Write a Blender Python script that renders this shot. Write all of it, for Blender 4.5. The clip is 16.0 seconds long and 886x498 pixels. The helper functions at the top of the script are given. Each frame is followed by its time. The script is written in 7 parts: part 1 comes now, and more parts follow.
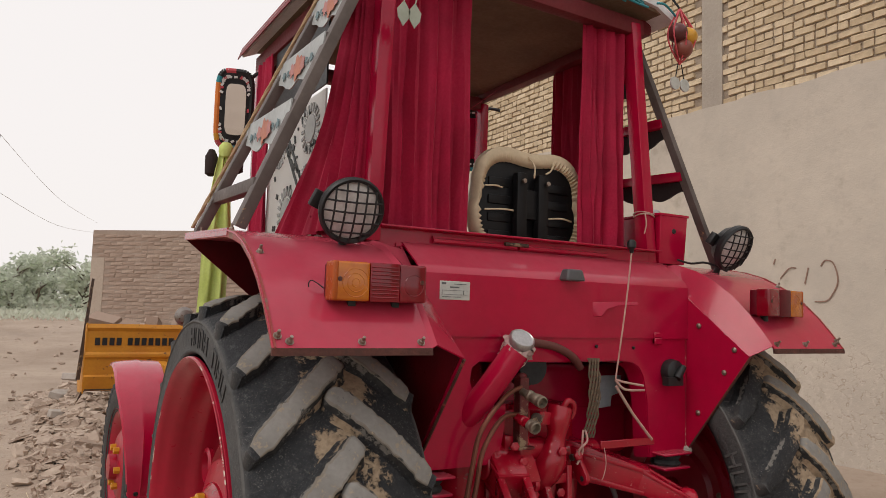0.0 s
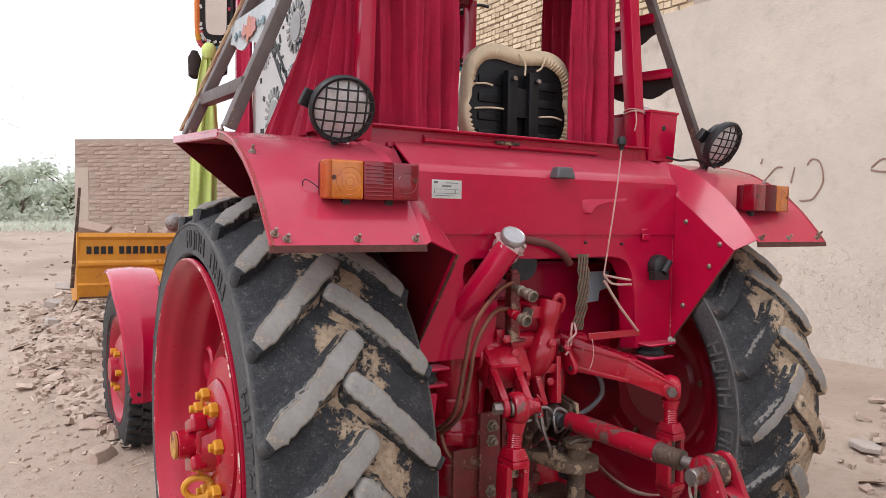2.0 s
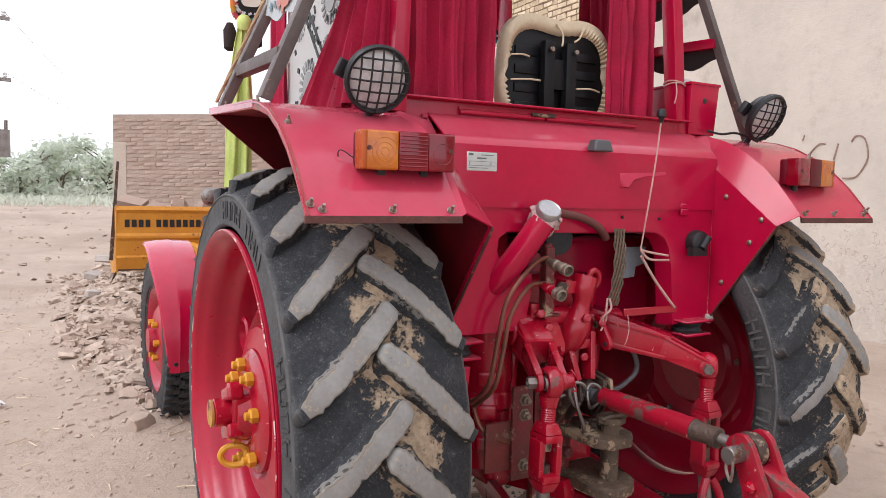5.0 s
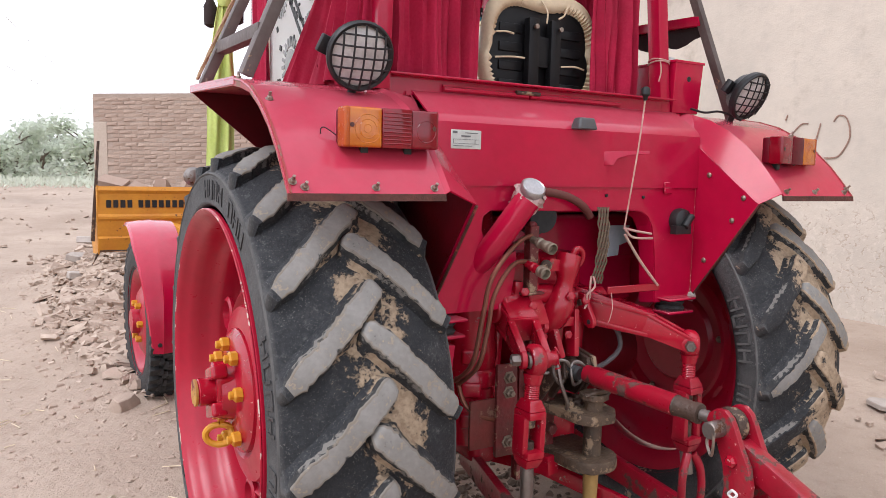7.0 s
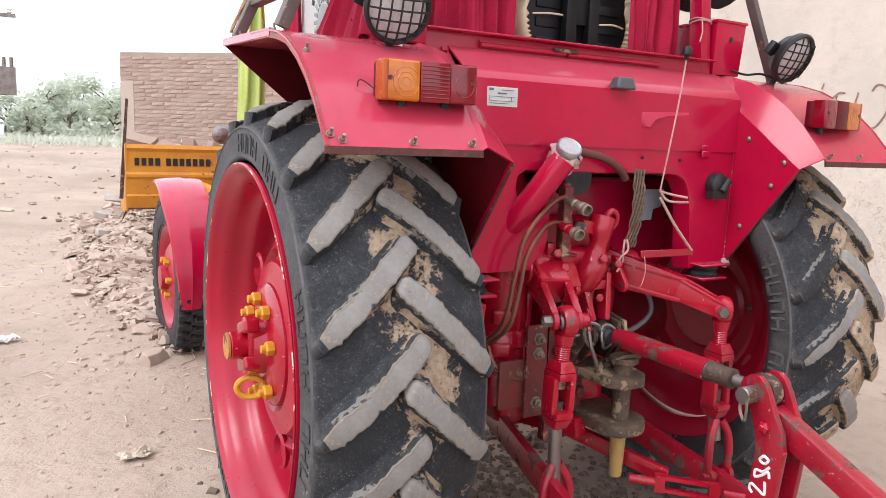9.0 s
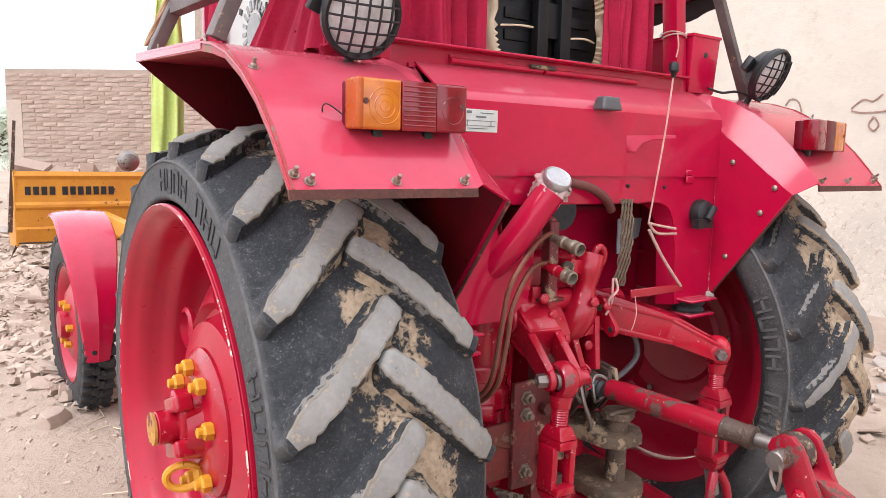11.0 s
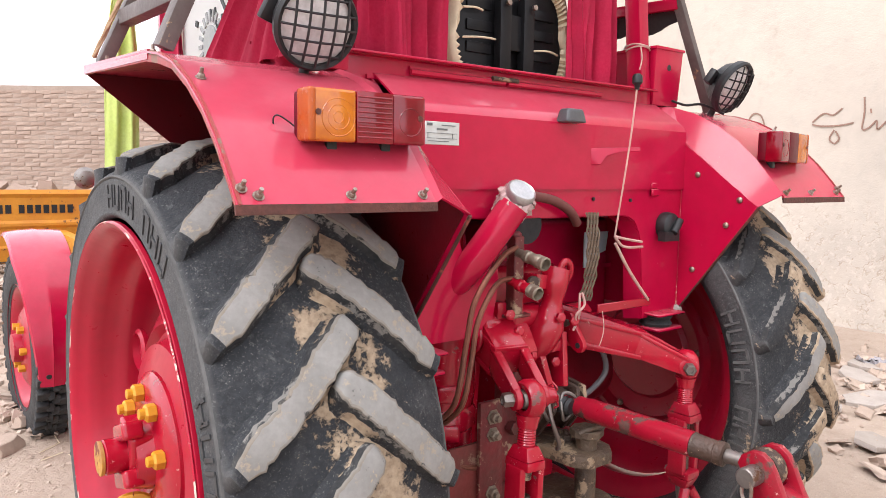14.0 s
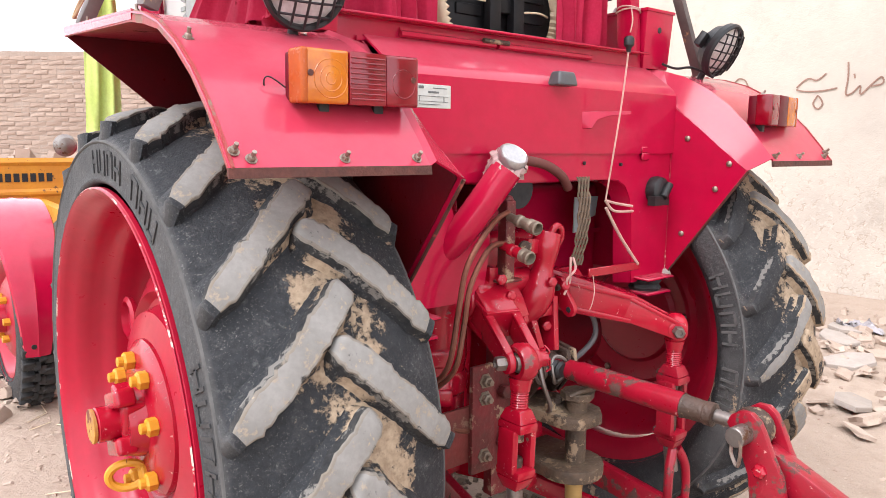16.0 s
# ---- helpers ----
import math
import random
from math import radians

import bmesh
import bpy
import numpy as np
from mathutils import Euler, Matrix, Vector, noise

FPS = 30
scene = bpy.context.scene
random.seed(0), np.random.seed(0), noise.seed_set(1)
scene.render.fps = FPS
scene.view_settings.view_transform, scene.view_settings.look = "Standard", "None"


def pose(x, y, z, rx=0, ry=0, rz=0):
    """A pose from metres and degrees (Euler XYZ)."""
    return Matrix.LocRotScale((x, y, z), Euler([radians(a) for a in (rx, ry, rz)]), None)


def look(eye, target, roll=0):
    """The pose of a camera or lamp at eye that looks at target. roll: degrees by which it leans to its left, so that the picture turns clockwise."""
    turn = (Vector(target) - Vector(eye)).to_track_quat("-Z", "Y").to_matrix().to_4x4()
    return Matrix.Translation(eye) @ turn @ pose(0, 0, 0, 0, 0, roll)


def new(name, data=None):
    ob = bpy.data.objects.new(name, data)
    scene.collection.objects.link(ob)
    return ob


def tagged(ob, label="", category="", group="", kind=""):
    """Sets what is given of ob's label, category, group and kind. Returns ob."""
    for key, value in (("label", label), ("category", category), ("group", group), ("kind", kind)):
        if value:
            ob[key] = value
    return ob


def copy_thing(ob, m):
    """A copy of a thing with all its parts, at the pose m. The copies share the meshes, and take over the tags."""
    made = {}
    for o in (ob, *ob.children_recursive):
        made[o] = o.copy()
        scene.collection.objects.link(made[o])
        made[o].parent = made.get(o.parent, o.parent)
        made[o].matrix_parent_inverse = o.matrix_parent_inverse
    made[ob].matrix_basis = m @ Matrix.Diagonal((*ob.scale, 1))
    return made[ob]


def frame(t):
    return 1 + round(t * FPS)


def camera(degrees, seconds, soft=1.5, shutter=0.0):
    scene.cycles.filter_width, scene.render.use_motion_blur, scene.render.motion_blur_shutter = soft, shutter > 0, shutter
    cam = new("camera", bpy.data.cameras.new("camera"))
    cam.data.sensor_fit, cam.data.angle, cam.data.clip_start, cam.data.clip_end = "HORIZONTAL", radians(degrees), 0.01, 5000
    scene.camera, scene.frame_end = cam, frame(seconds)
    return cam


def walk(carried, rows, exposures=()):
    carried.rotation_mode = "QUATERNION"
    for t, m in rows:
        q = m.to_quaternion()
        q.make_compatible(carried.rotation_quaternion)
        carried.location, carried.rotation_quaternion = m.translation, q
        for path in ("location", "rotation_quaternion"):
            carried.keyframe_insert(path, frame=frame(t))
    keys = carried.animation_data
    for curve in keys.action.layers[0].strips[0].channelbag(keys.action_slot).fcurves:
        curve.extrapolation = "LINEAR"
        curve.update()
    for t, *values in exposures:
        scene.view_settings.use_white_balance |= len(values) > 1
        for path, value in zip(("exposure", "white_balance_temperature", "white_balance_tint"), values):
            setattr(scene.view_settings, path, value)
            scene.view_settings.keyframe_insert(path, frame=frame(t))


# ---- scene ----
cam = camera(63.3, 16.0, soft=0.6)
PATH = [
    (0, (-1.426, -2.091, 1.431), (-0.428, -0.367, 1.602), 1.8),
    (0.5, (-1.429, -2.098, 1.413), (-0.419, -0.372, 1.444), 1.1),
    (1, (-1.433, -2.098, 1.412), (-0.42, -0.374, 1.446), 0.9),
    (1.5, (-1.436, -2.098, 1.407), (-0.417, -0.377, 1.379), 0.4),
    (2, (-1.447, -2.103, 1.409), (-0.412, -0.395, 1.321), 0.9),
    (2.5, (-1.451, -2.095, 1.404), (-0.429, -0.379, 1.3), 0.8),
    (3, (-1.454, -2.087, 1.402), (-0.449, -0.362, 1.29), 1.0),
    (3.5, (-1.454, -2.086, 1.4), (-0.466, -0.35, 1.293), 1.2),
    (4, (-1.453, -2.085, 1.4), (-0.49, -0.336, 1.277), 1.2),
    (6.5, (-1.442, -2.091, 1.388), (-0.466, -0.356, 1.194), 1.0),
    (7, (-1.443, -2.087, 1.389), (-0.45, -0.363, 1.184), 1.2),
    (7.5, (-1.445, -2.086, 1.388), (-0.451, -0.362, 1.193), 1.5),
    (8, (-1.451, -2.081, 1.382), (-0.488, -0.341, 1.17), 1.6),
    (8.5, (-1.463, -2.079, 1.373), (-0.516, -0.332, 1.146), 2.3),
    (9, (-1.466, -2.061, 1.364), (-0.527, -0.321, 1.066), 2.2),
    (9.5, (-1.477, -1.963, 1.358), (-0.497, -0.236, 1.12), 3.0),
    (10, (-1.487, -1.819, 1.389), (-0.383, -0.17, 1.138), 2.0),
    (12.3, (-1.364, -1.689, 1.401), (-0.175, -0.098, 1.168), 0.5),
    (12.5, (-1.367, -1.696, 1.395), (-0.16, -0.115, 1.186), 0.1),
    (13, (-1.379, -1.69, 1.398), (-0.17, -0.111, 1.184), 0.2),
    (13.5, (-1.384, -1.69, 1.396), (-0.174, -0.112, 1.177), 0.7),
    (14, (-1.39, -1.687, 1.394), (-0.179, -0.108, 1.189), 0.9),
    (14.5, (-1.396, -1.685, 1.395), (-0.184, -0.11, 1.177), 0.9),
    (15, (-1.405, -1.682, 1.39), (-0.184, -0.113, 1.172), 1.0),
    (15.5, (-1.407, -1.676, 1.384), (-0.18, -0.117, 1.132), 0.9),
    (16, (-1.401, -1.669, 1.385), (-0.16, -0.128, 1.093), 0.7),
]
EXPOSURES = [(0.0, 0.1, 6600, 13), (0.5, 0.4, 6400, 14), (1.0, 0.5, 6250, 14), (1.5, 0.72, 6050, 15), (4.0, 0.86, 5950, 15), (7.0, 0.96, 5900, 15), (8.5, 0.96, 5900, 15), (9.0, 1.22, 5900, 15), (10.0, 1.38, 5900, 15), (12.3, 1.42, 6000, 14), (15.0, 1.48, 6000, 14), (16.0, 1.6, 6000, 14)]
walk(cam, [(t, look(eye, target, roll)) for t, eye, target, roll in PATH], EXPOSURES)

# ---- light ----
world = bpy.data.worlds.new("world")
scene.world = world
world.use_nodes = True
wt = world.node_tree
sky = wt.nodes.new("ShaderNodeTexSky")
sky.sky_type, sky.sun_disc = "NISHITA", False
sky.sun_elevation, sky.sun_rotation = radians(52), radians(260)
sky.air_density, sky.dust_density = 1.5, 6.0
haze = wt.nodes.new("ShaderNodeMixRGB")
haze.inputs[0].default_value = 0.93
haze.inputs[2].default_value = (9.4, 9.2, 9.0, 1)
wt.links.new(sky.outputs[0], haze.inputs[1])
background = wt.nodes["Background"]
background.inputs[1].default_value = 0.096
wt.links.new(haze.outputs[0], background.inputs[0])
sun_data = bpy.data.lights.new("sun", "SUN")
sun_data.energy, sun_data.angle, sun_data.color = 0.85, radians(30), (1.0, 0.96, 0.9)
sun = new("sun", sun_data)
sun.matrix_world = look((-6.9, -1.2, 9), (0, 0, 0))


# ---- materials ----
def nodes_of(name):
    m = bpy.data.materials.new(name)
    m.use_nodes = True
    return m, m.node_tree, m.node_tree.nodes["Principled BSDF"]


def noise_node(t, scale, detail=4.0, rough=0.6, space="Object"):
    co = t.nodes.new("ShaderNodeTexCoord")
    n = t.nodes.new("ShaderNodeTexNoise")
    n.inputs["Scale"].default_value, n.inputs["Detail"].default_value, n.inputs["Roughness"].default_value = scale, detail, rough
    t.links.new(co.outputs[space], n.inputs["Vector"])
    return n.outputs["Fac"]


def ramp(t, fac, lo, hi, a=0.0, b=1.0):
    r = t.nodes.new("ShaderNodeMapRange")
    r.inputs[1].default_value, r.inputs[2].default_value, r.inputs[3].default_value, r.inputs[4].default_value = lo, hi, a, b
    t.links.new(fac, r.inputs[0])
    return r.outputs[0]


def mix(t, fac, a, b, kind="MIX"):
    n = t.nodes.new("ShaderNodeMixRGB")
    n.blend_type = kind
    for slot, v in ((0, fac), (1, a), (2, b)):
        if isinstance(v, bpy.types.NodeSocket):
            t.links.new(v, n.inputs[slot])
        elif slot:
            n.inputs[slot].default_value = (*v, 1)
        else:
            n.inputs[0].default_value = v
    return n.outputs[0]


def math_node(t, op, a, b):
    n = t.nodes.new("ShaderNodeMath")
    n.operation = op
    for slot, v in ((0, a), (1, b)):
        if isinstance(v, bpy.types.NodeSocket):
            t.links.new(v, n.inputs[slot])
        else:
            n.inputs[slot].default_value = v
    return n.outputs[0]


def bump(t, bsdf, height, strength, distance=0.01):
    b = t.nodes.new("ShaderNodeBump")
    b.inputs["Strength"].default_value, b.inputs["Distance"].default_value = strength, distance
    t.links.new(height, b.inputs["Height"])
    t.links.new(b.outputs[0], bsdf.inputs["Normal"])


def surface(name, base, second, rough=0.6, metal=0.0, big=3.0, fine=60.0, wear=None, wear_at=0.68, relief=0.15, depth=0.004, coat=0.0, scuff=None):
    """A two-scale surface: base and second colour in soft patches, fine grain, and optional worn or dirty spots."""
    m, t, bsdf = nodes_of(name)
    patches, grain = noise_node(t, big, 5), noise_node(t, fine, 3)
    col = mix(t, ramp(t, patches, 0.35, 0.7), base, second)
    col = mix(t, ramp(t, grain, 0.3, 0.75, 0.0, 0.3), col, tuple(c * 0.55 for c in base))
    rough_out = ramp(t, grain, 0.2, 0.8, rough * 0.85, min(1, rough * 1.2))
    if wear:
        spots = noise_node(t, 14.0, 8, 0.7)
        fac = ramp(t, spots, wear_at, wear_at + 0.04)
        col = mix(t, fac, col, wear)
        rough_out = math_node(t, "MAXIMUM", rough_out, math_node(t, "MULTIPLY", fac, 0.85))
    if scuff:
        # small scattered scuffs
        col = mix(t, ramp(t, noise_node(t, 55.0, 6, 0.75), 0.64, 0.68), col, scuff)
    bsdf.inputs["Specular IOR Level"].default_value = 0.4
    t.links.new(col, bsdf.inputs["Base Color"])
    t.links.new(rough_out, bsdf.inputs["Roughness"])
    bsdf.inputs["Metallic"].default_value = metal
    bsdf.inputs["Coat Weight"].default_value = coat
    bsdf.inputs["Coat Roughness"].default_value = 0.1
    bump(t, bsdf, grain, relief, depth)
    return m


RED = (0.45, 0.0035, 0.039)
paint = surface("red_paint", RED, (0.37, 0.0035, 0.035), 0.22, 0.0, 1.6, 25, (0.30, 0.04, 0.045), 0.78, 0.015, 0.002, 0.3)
paint.node_tree.nodes["Principled BSDF"].inputs["Specular IOR Level"].default_value = 0.25


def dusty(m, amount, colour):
    """Adds a pale tone for dust and sky sheen on what faces up, and small chips and rubbed spots."""
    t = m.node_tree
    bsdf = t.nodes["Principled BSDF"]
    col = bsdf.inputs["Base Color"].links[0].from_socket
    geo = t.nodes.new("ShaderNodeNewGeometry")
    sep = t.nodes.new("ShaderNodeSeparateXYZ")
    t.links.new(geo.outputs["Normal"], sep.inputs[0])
    dust_sheen = math_node(t, "MULTIPLY", ramp(t, sep.outputs[2], 0.35, 0.95), ramp(t, noise_node(t, 7, 8, 0.72), 0.25, 0.75, 0.5, 1.0))
    col = mix(t, math_node(t, "MULTIPLY", dust_sheen, amount), col, colour)
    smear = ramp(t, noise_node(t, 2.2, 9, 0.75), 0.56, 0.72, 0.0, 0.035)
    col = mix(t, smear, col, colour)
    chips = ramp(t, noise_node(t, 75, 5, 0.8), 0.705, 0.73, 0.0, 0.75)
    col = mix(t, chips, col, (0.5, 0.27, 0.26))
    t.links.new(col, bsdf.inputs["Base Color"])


# this pink paints in the sky's sheen on upward faces, along with dust
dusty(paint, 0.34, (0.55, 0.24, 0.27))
chipped = surface("chipped_red_paint", (0.39, 0.004, 0.021), (0.28, 0.004, 0.015), 0.24, 0.0, 6, 60, (0.13, 0.06, 0.05), 0.63, 0.12, 0.003, 0.35, scuff=(0.52, 0.24, 0.23))
# greasy red with the shade of deep recesses mixed into its colour
shaded_greasy_red = surface("shaded_greasy_dark_red", (0.13, 0.004, 0.009), (0.07, 0.005, 0.008), 0.3, 0.0, 7, 60, (0.05, 0.03, 0.025), 0.66, 0.15, 0.004, 0.2)
rim_chips = surface("rim_edge_paint", (0.40, 0.004, 0.026), (0.33, 0.006, 0.026), 0.35, 0.0, 3, 30, (0.55, 0.46, 0.38), 0.55, 0.2, 0.002)
rim_paint = surface("rim_red_paint", (0.40, 0.004, 0.026), (0.33, 0.006, 0.026), 0.30, 0.0, 3, 30, (0.5, 0.36, 0.3), 0.74, 0.04, 0.002, 0.1)
rubber = surface("black_rubber", (0.018, 0.018, 0.019), (0.045, 0.044, 0.043), 0.7, 0.0, 9, 90, (0.12, 0.105, 0.09), 0.60, 0.6, 0.005)
steel = surface("worn_steel", (0.28, 0.26, 0.24), (0.18, 0.14, 0.12), 0.45, 0.8, 8, 90, (0.14, 0.07, 0.04), 0.6, 0.2)
zinc = surface("zinc_bolt", (0.36, 0.31, 0.27), (0.2, 0.13, 0.09), 0.4, 0.8, 30, 200)
rusty = surface("rusty_greasy_iron", (0.085, 0.052, 0.038), (0.03, 0.022, 0.018), 0.5, 0.1, 14, 80, (0.31, 0.225, 0.145), 0.555, 0.6, 0.006, 0.0, scuff=(0.36, 0.27, 0.18))
dirty_red = surface("dirty_red_bracket", (0.17, 0.016, 0.02), (0.065, 0.028, 0.022), 0.5, 0.0, 13, 70, (0.30, 0.215, 0.14), 0.575, 0.5, 0.005, 0.1, scuff=(0.36, 0.27, 0.18))
dusty_grease = surface("dusty_grease", (0.125, 0.085, 0.055), (0.045, 0.032, 0.024), 0.55, 0.0, 18, 70, (0.27, 0.195, 0.125), 0.55, 0.7, 0.006, 0.0, scuff=(0.36, 0.27, 0.18))
worn_red = surface("worn_red_paint", (0.34, 0.005, 0.022), (0.22, 0.006, 0.016), 0.3, 0.0, 9, 70, (0.10, 0.05, 0.04), 0.565, 0.25, 0.004, 0.25, scuff=(0.55, 0.30, 0.27))
# the fender red, dulled so that the underside's shade is in the colour
underside_shade_red = surface("shaded_underside_red", (0.34, 0.006, 0.027), (0.25, 0.007, 0.022), 0.35, 0.0, 5, 50, (0.06, 0.02, 0.018), 0.6, 0.1, 0.003)
edge_rust = surface("worn_edge_paint", (0.34, 0.03, 0.035), (0.27, 0.06, 0.05), 0.5, 0.0, 9, 90, (0.22, 0.13, 0.10), 0.57, 0.3, 0.003)
lip_rust = surface("brown_red_lip", (0.11, 0.034, 0.024), (0.05, 0.02, 0.015), 0.6, 0.1, 30, 120, (0.30, 0.07, 0.055), 0.62, 0.5, 0.004)
black = surface("black_plastic", (0.011, 0.0115, 0.012), (0.022, 0.022, 0.023), 0.45, 0.0, 6, 90, None, 0.7, 0.08)
yellow = surface("yellow_paint", (0.62, 0.30, 0.015), (0.55, 0.24, 0.02), 0.45, 0.0, 12, 60, (0.2, 0.1, 0.05), 0.66, 0.12)
worn_yellow = surface("worn_yellow_paint", (0.50, 0.26, 0.04), (0.33, 0.15, 0.05), 0.5, 0.0, 20, 60, (0.18, 0.05, 0.04), 0.55, 0.2)
blade_yellow = surface("blade_yellow_paint", (0.60, 0.26, 0.02), (0.50, 0.19, 0.02), 0.5, 0.0, 4, 40, (0.10, 0.05, 0.03), 0.615, 0.12)
velvet = surface("maroon_velvet", (0.42, 0.005, 0.045), (0.27, 0.004, 0.028), 0.85, 0.0, 5, 120, None, 0.7, 0.15)
velvet.node_tree.nodes["Principled BSDF"].inputs["Sheen Weight"].default_value = 0.2
velvet.node_tree.nodes["Principled BSDF"].inputs["Sheen Tint"].default_value = (0.8, 0.12, 0.2, 1)
cream = surface("cream_vinyl", (0.68, 0.56, 0.38), (0.58, 0.47, 0.32), 0.5, 0.0, 8, 90)
lining = surface("brown_roof_lining", (0.19, 0.125, 0.075), (0.14, 0.09, 0.055), 0.8, 0.0, 5, 60)
white_paint = surface("white_paint", (0.75, 0.75, 0.73), (0.66, 0.67, 0.66), 0.5, 0.0, 6, 60)
tarp = surface("white_tarpaulin", (0.72, 0.72, 0.72), (0.6, 0.6, 0.6), 0.55, 0.0, 6, 60)
green_cloth = surface("lime_cloth", (0.57, 0.68, 0.17), (0.64, 0.73, 0.27), 0.9, 0.0, 8, 120)
amber = surface("amber_lens", (0.55, 0.17, 0.002), (0.40, 0.075, 0.002), 0.1, 0.0, 22, 40, None, 0.7, 0.02, 0.001, 0.5)
red_lens = surface("red_lens", (0.23, 0.001, 0.010), (0.13, 0.001, 0.006), 0.1, 0.0, 16, 40, None, 0.7, 0.02, 0.001, 0.4)
deep_lens = surface("deep_red_lens", (0.13, 0.001, 0.010), (0.08, 0.001, 0.006), 0.35, 0.0, 16, 40, None, 0.7, 0.02, 0.001, 0.0)
deep_lens.node_tree.nodes["Principled BSDF"].inputs["Specular IOR Level"].default_value = 0.2
copper = surface("rusty_copper_pipe", (0.22, 0.08, 0.05), (0.15, 0.06, 0.04), 0.45, 0.5, 14, 90)
wood = surface("ladder_wood", (0.15, 0.125, 0.115), (0.09, 0.072, 0.066), 0.6, 0.0, 9, 70, (0.36, 0.24, 0.13), 0.66, 0.2)
strap_mat = surface("woven_strap", (0.17, 0.12, 0.08), (0.09, 0.06, 0.042), 0.9, 0.0, 40, 220, None, 0.7, 0.6, 0.006)
cord_mat = surface("tan_cord", (0.50, 0.36, 0.22), (0.36, 0.23, 0.13), 0.85, 0.0, 30, 200)
string_mat = surface("pink_string", (0.56, 0.36, 0.32), (0.42, 0.2, 0.18), 0.85, 0.0, 30, 200)
plate_grey = surface("grey_metal_plate", (0.56, 0.58, 0.55), (0.47, 0.49, 0.46), 0.4, 0.2, 20, 90)
ink = surface("dark_ink", (0.012, 0.012, 0.014), (0.02, 0.02, 0.02), 0.7)
lamp_glass = surface("ribbed_lamp_glass", (0.74, 0.73, 0.71), (0.48, 0.46, 0.44), 0.12, 0.0, 30, 60, None, 0.7, 0.05, 0.002, 0.6)
mirror_mat = nodes_of("mirror")[0]
mirror_mat.node_tree.nodes["Principled BSDF"].inputs["Metallic"].default_value = 1.0
mirror_mat.node_tree.nodes["Principled BSDF"].inputs["Roughness"].default_value = 0.04
mirror_mat.node_tree.nodes["Principled BSDF"].inputs["Base Color"].default_value = (0.8, 0.8, 0.8, 1)


def tinted(name, col, rough=0.6):
    return surface(name, col, tuple(c * 0.8 for c in col), rough, 0.0, 12, 80)


teal, orange, pink, sky_blue = tinted("teal", (0.03, 0.28, 0.33)), tinted("orange", (0.75, 0.22, 0.04)), tinted("pink", (0.6, 0.08, 0.1)), tinted("pale_blue", (0.42, 0.58, 0.62))


def muddy(name, mud_at, worn, mud_mid=0.0):
    """Rubber with dusty sidewalls, pale flecks, and dried tan mud caked along the tread about mud_mid."""
    m, t, bsdf = nodes_of(name)
    co = t.nodes.new("ShaderNodeTexCoord")
    sep = t.nodes.new("ShaderNodeSeparateXYZ")
    t.links.new(co.outputs["Object"], sep.inputs[0])
    off = math_node(t, "ABSOLUTE", math_node(t, "SUBTRACT", sep.outputs[0], mud_mid), 0.0)
    big, grain = noise_node(t, 5.5, 9, 0.72), noise_node(t, 70, 4)
    fac = math_node(t, "SUBTRACT", big, math_node(t, "MULTIPLY", off, 0.9))
    col = mix(t, ramp(t, grain, 0.4, 0.8), worn, tuple(c * 1.7 for c in worn))
    streak = noise_node(t, 11, 9, 0.8)
    col = mix(t, ramp(t, streak, 0.50, 0.72, 0, 0.5), col, (0.085, 0.085, 0.086))
    # fine scuffs and grazes over the rubber
    col = mix(t, ramp(t, noise_node(t, 28, 10, 0.85), 0.56, 0.66, 0, 0.55), col, (0.13, 0.128, 0.124))
    # dry dust film on the sidewalls and shoulders
    side = ramp(t, math_node(t, "ABSOLUTE", sep.outputs[0], 0.0), 0.207, 0.217)
    dust = math_node(t, "MULTIPLY", side, ramp(t, noise_node(t, 6, 7, 0.65), 0.3, 0.7, 0.15, 0.75))
    col = mix(t, dust, col, (0.095, 0.093, 0.09))
    # pale flecks thrown up by the wheel
    fleck = ramp(t, noise_node(t, 190, 3, 0.75), 0.58, 0.68, 0, 0.55)
    thick = ramp(t, noise_node(t, 9, 5, 0.6), 0.36, 0.62, 0.12, 1.0)
    col = mix(t, math_node(t, "MULTIPLY", fleck, thick), col, (0.24, 0.23, 0.215))
    col = mix(t, ramp(t, noise_node(t, 42, 7, 0.8), 0.70, 0.74, 0, 0.7), col, (0.24, 0.21, 0.175))
    mud = mix(t, ramp(t, grain, 0.3, 0.7), (0.25, 0.18, 0.115), (0.43, 0.33, 0.225))
    mud = mix(t, ramp(t, noise_node(t, 30, 6, 0.7), 0.55, 0.65, 0, 0.6), mud, (0.19, 0.135, 0.09))
    fac = ramp(t, fac, mud_at, mud_at + 0.025)
    t.links.new(mix(t, fac, col, mud), bsdf.inputs["Base Color"])
    bsdf.inputs["Roughness"].default_value = 0.8
    bump(t, bsdf, math_node(t, "ADD", math_node(t, "ADD", grain, math_node(t, "MULTIPLY", streak, 1.2)), math_node(t, "MULTIPLY", fac, 2.2)), 0.6, 0.008)
    return m


tyre_mat = muddy("tyre_rubber", 0.47, (0.012, 0.0135, 0.016))
tyre_mud = muddy("muddy_tyre_rubber", 0.385, (0.012, 0.013, 0.015), 0.07)
lug_mat = surface("worn_lug_rubber", (0.26, 0.25, 0.233), (0.18, 0.172, 0.158), 0.85, 0.0, 12, 90, (0.05, 0.05, 0.05), 0.61, 0.28, 0.003, 0.0, scuff=(0.34, 0.27, 0.19))
lug_edge = surface("crusted_lug_edge", (0.22, 0.205, 0.182), (0.20, 0.165, 0.125), 0.9, 0.0, 30, 90, (0.05, 0.048, 0.045), 0.57, 0.6, 0.005, 0.0, scuff=(0.36, 0.29, 0.20))
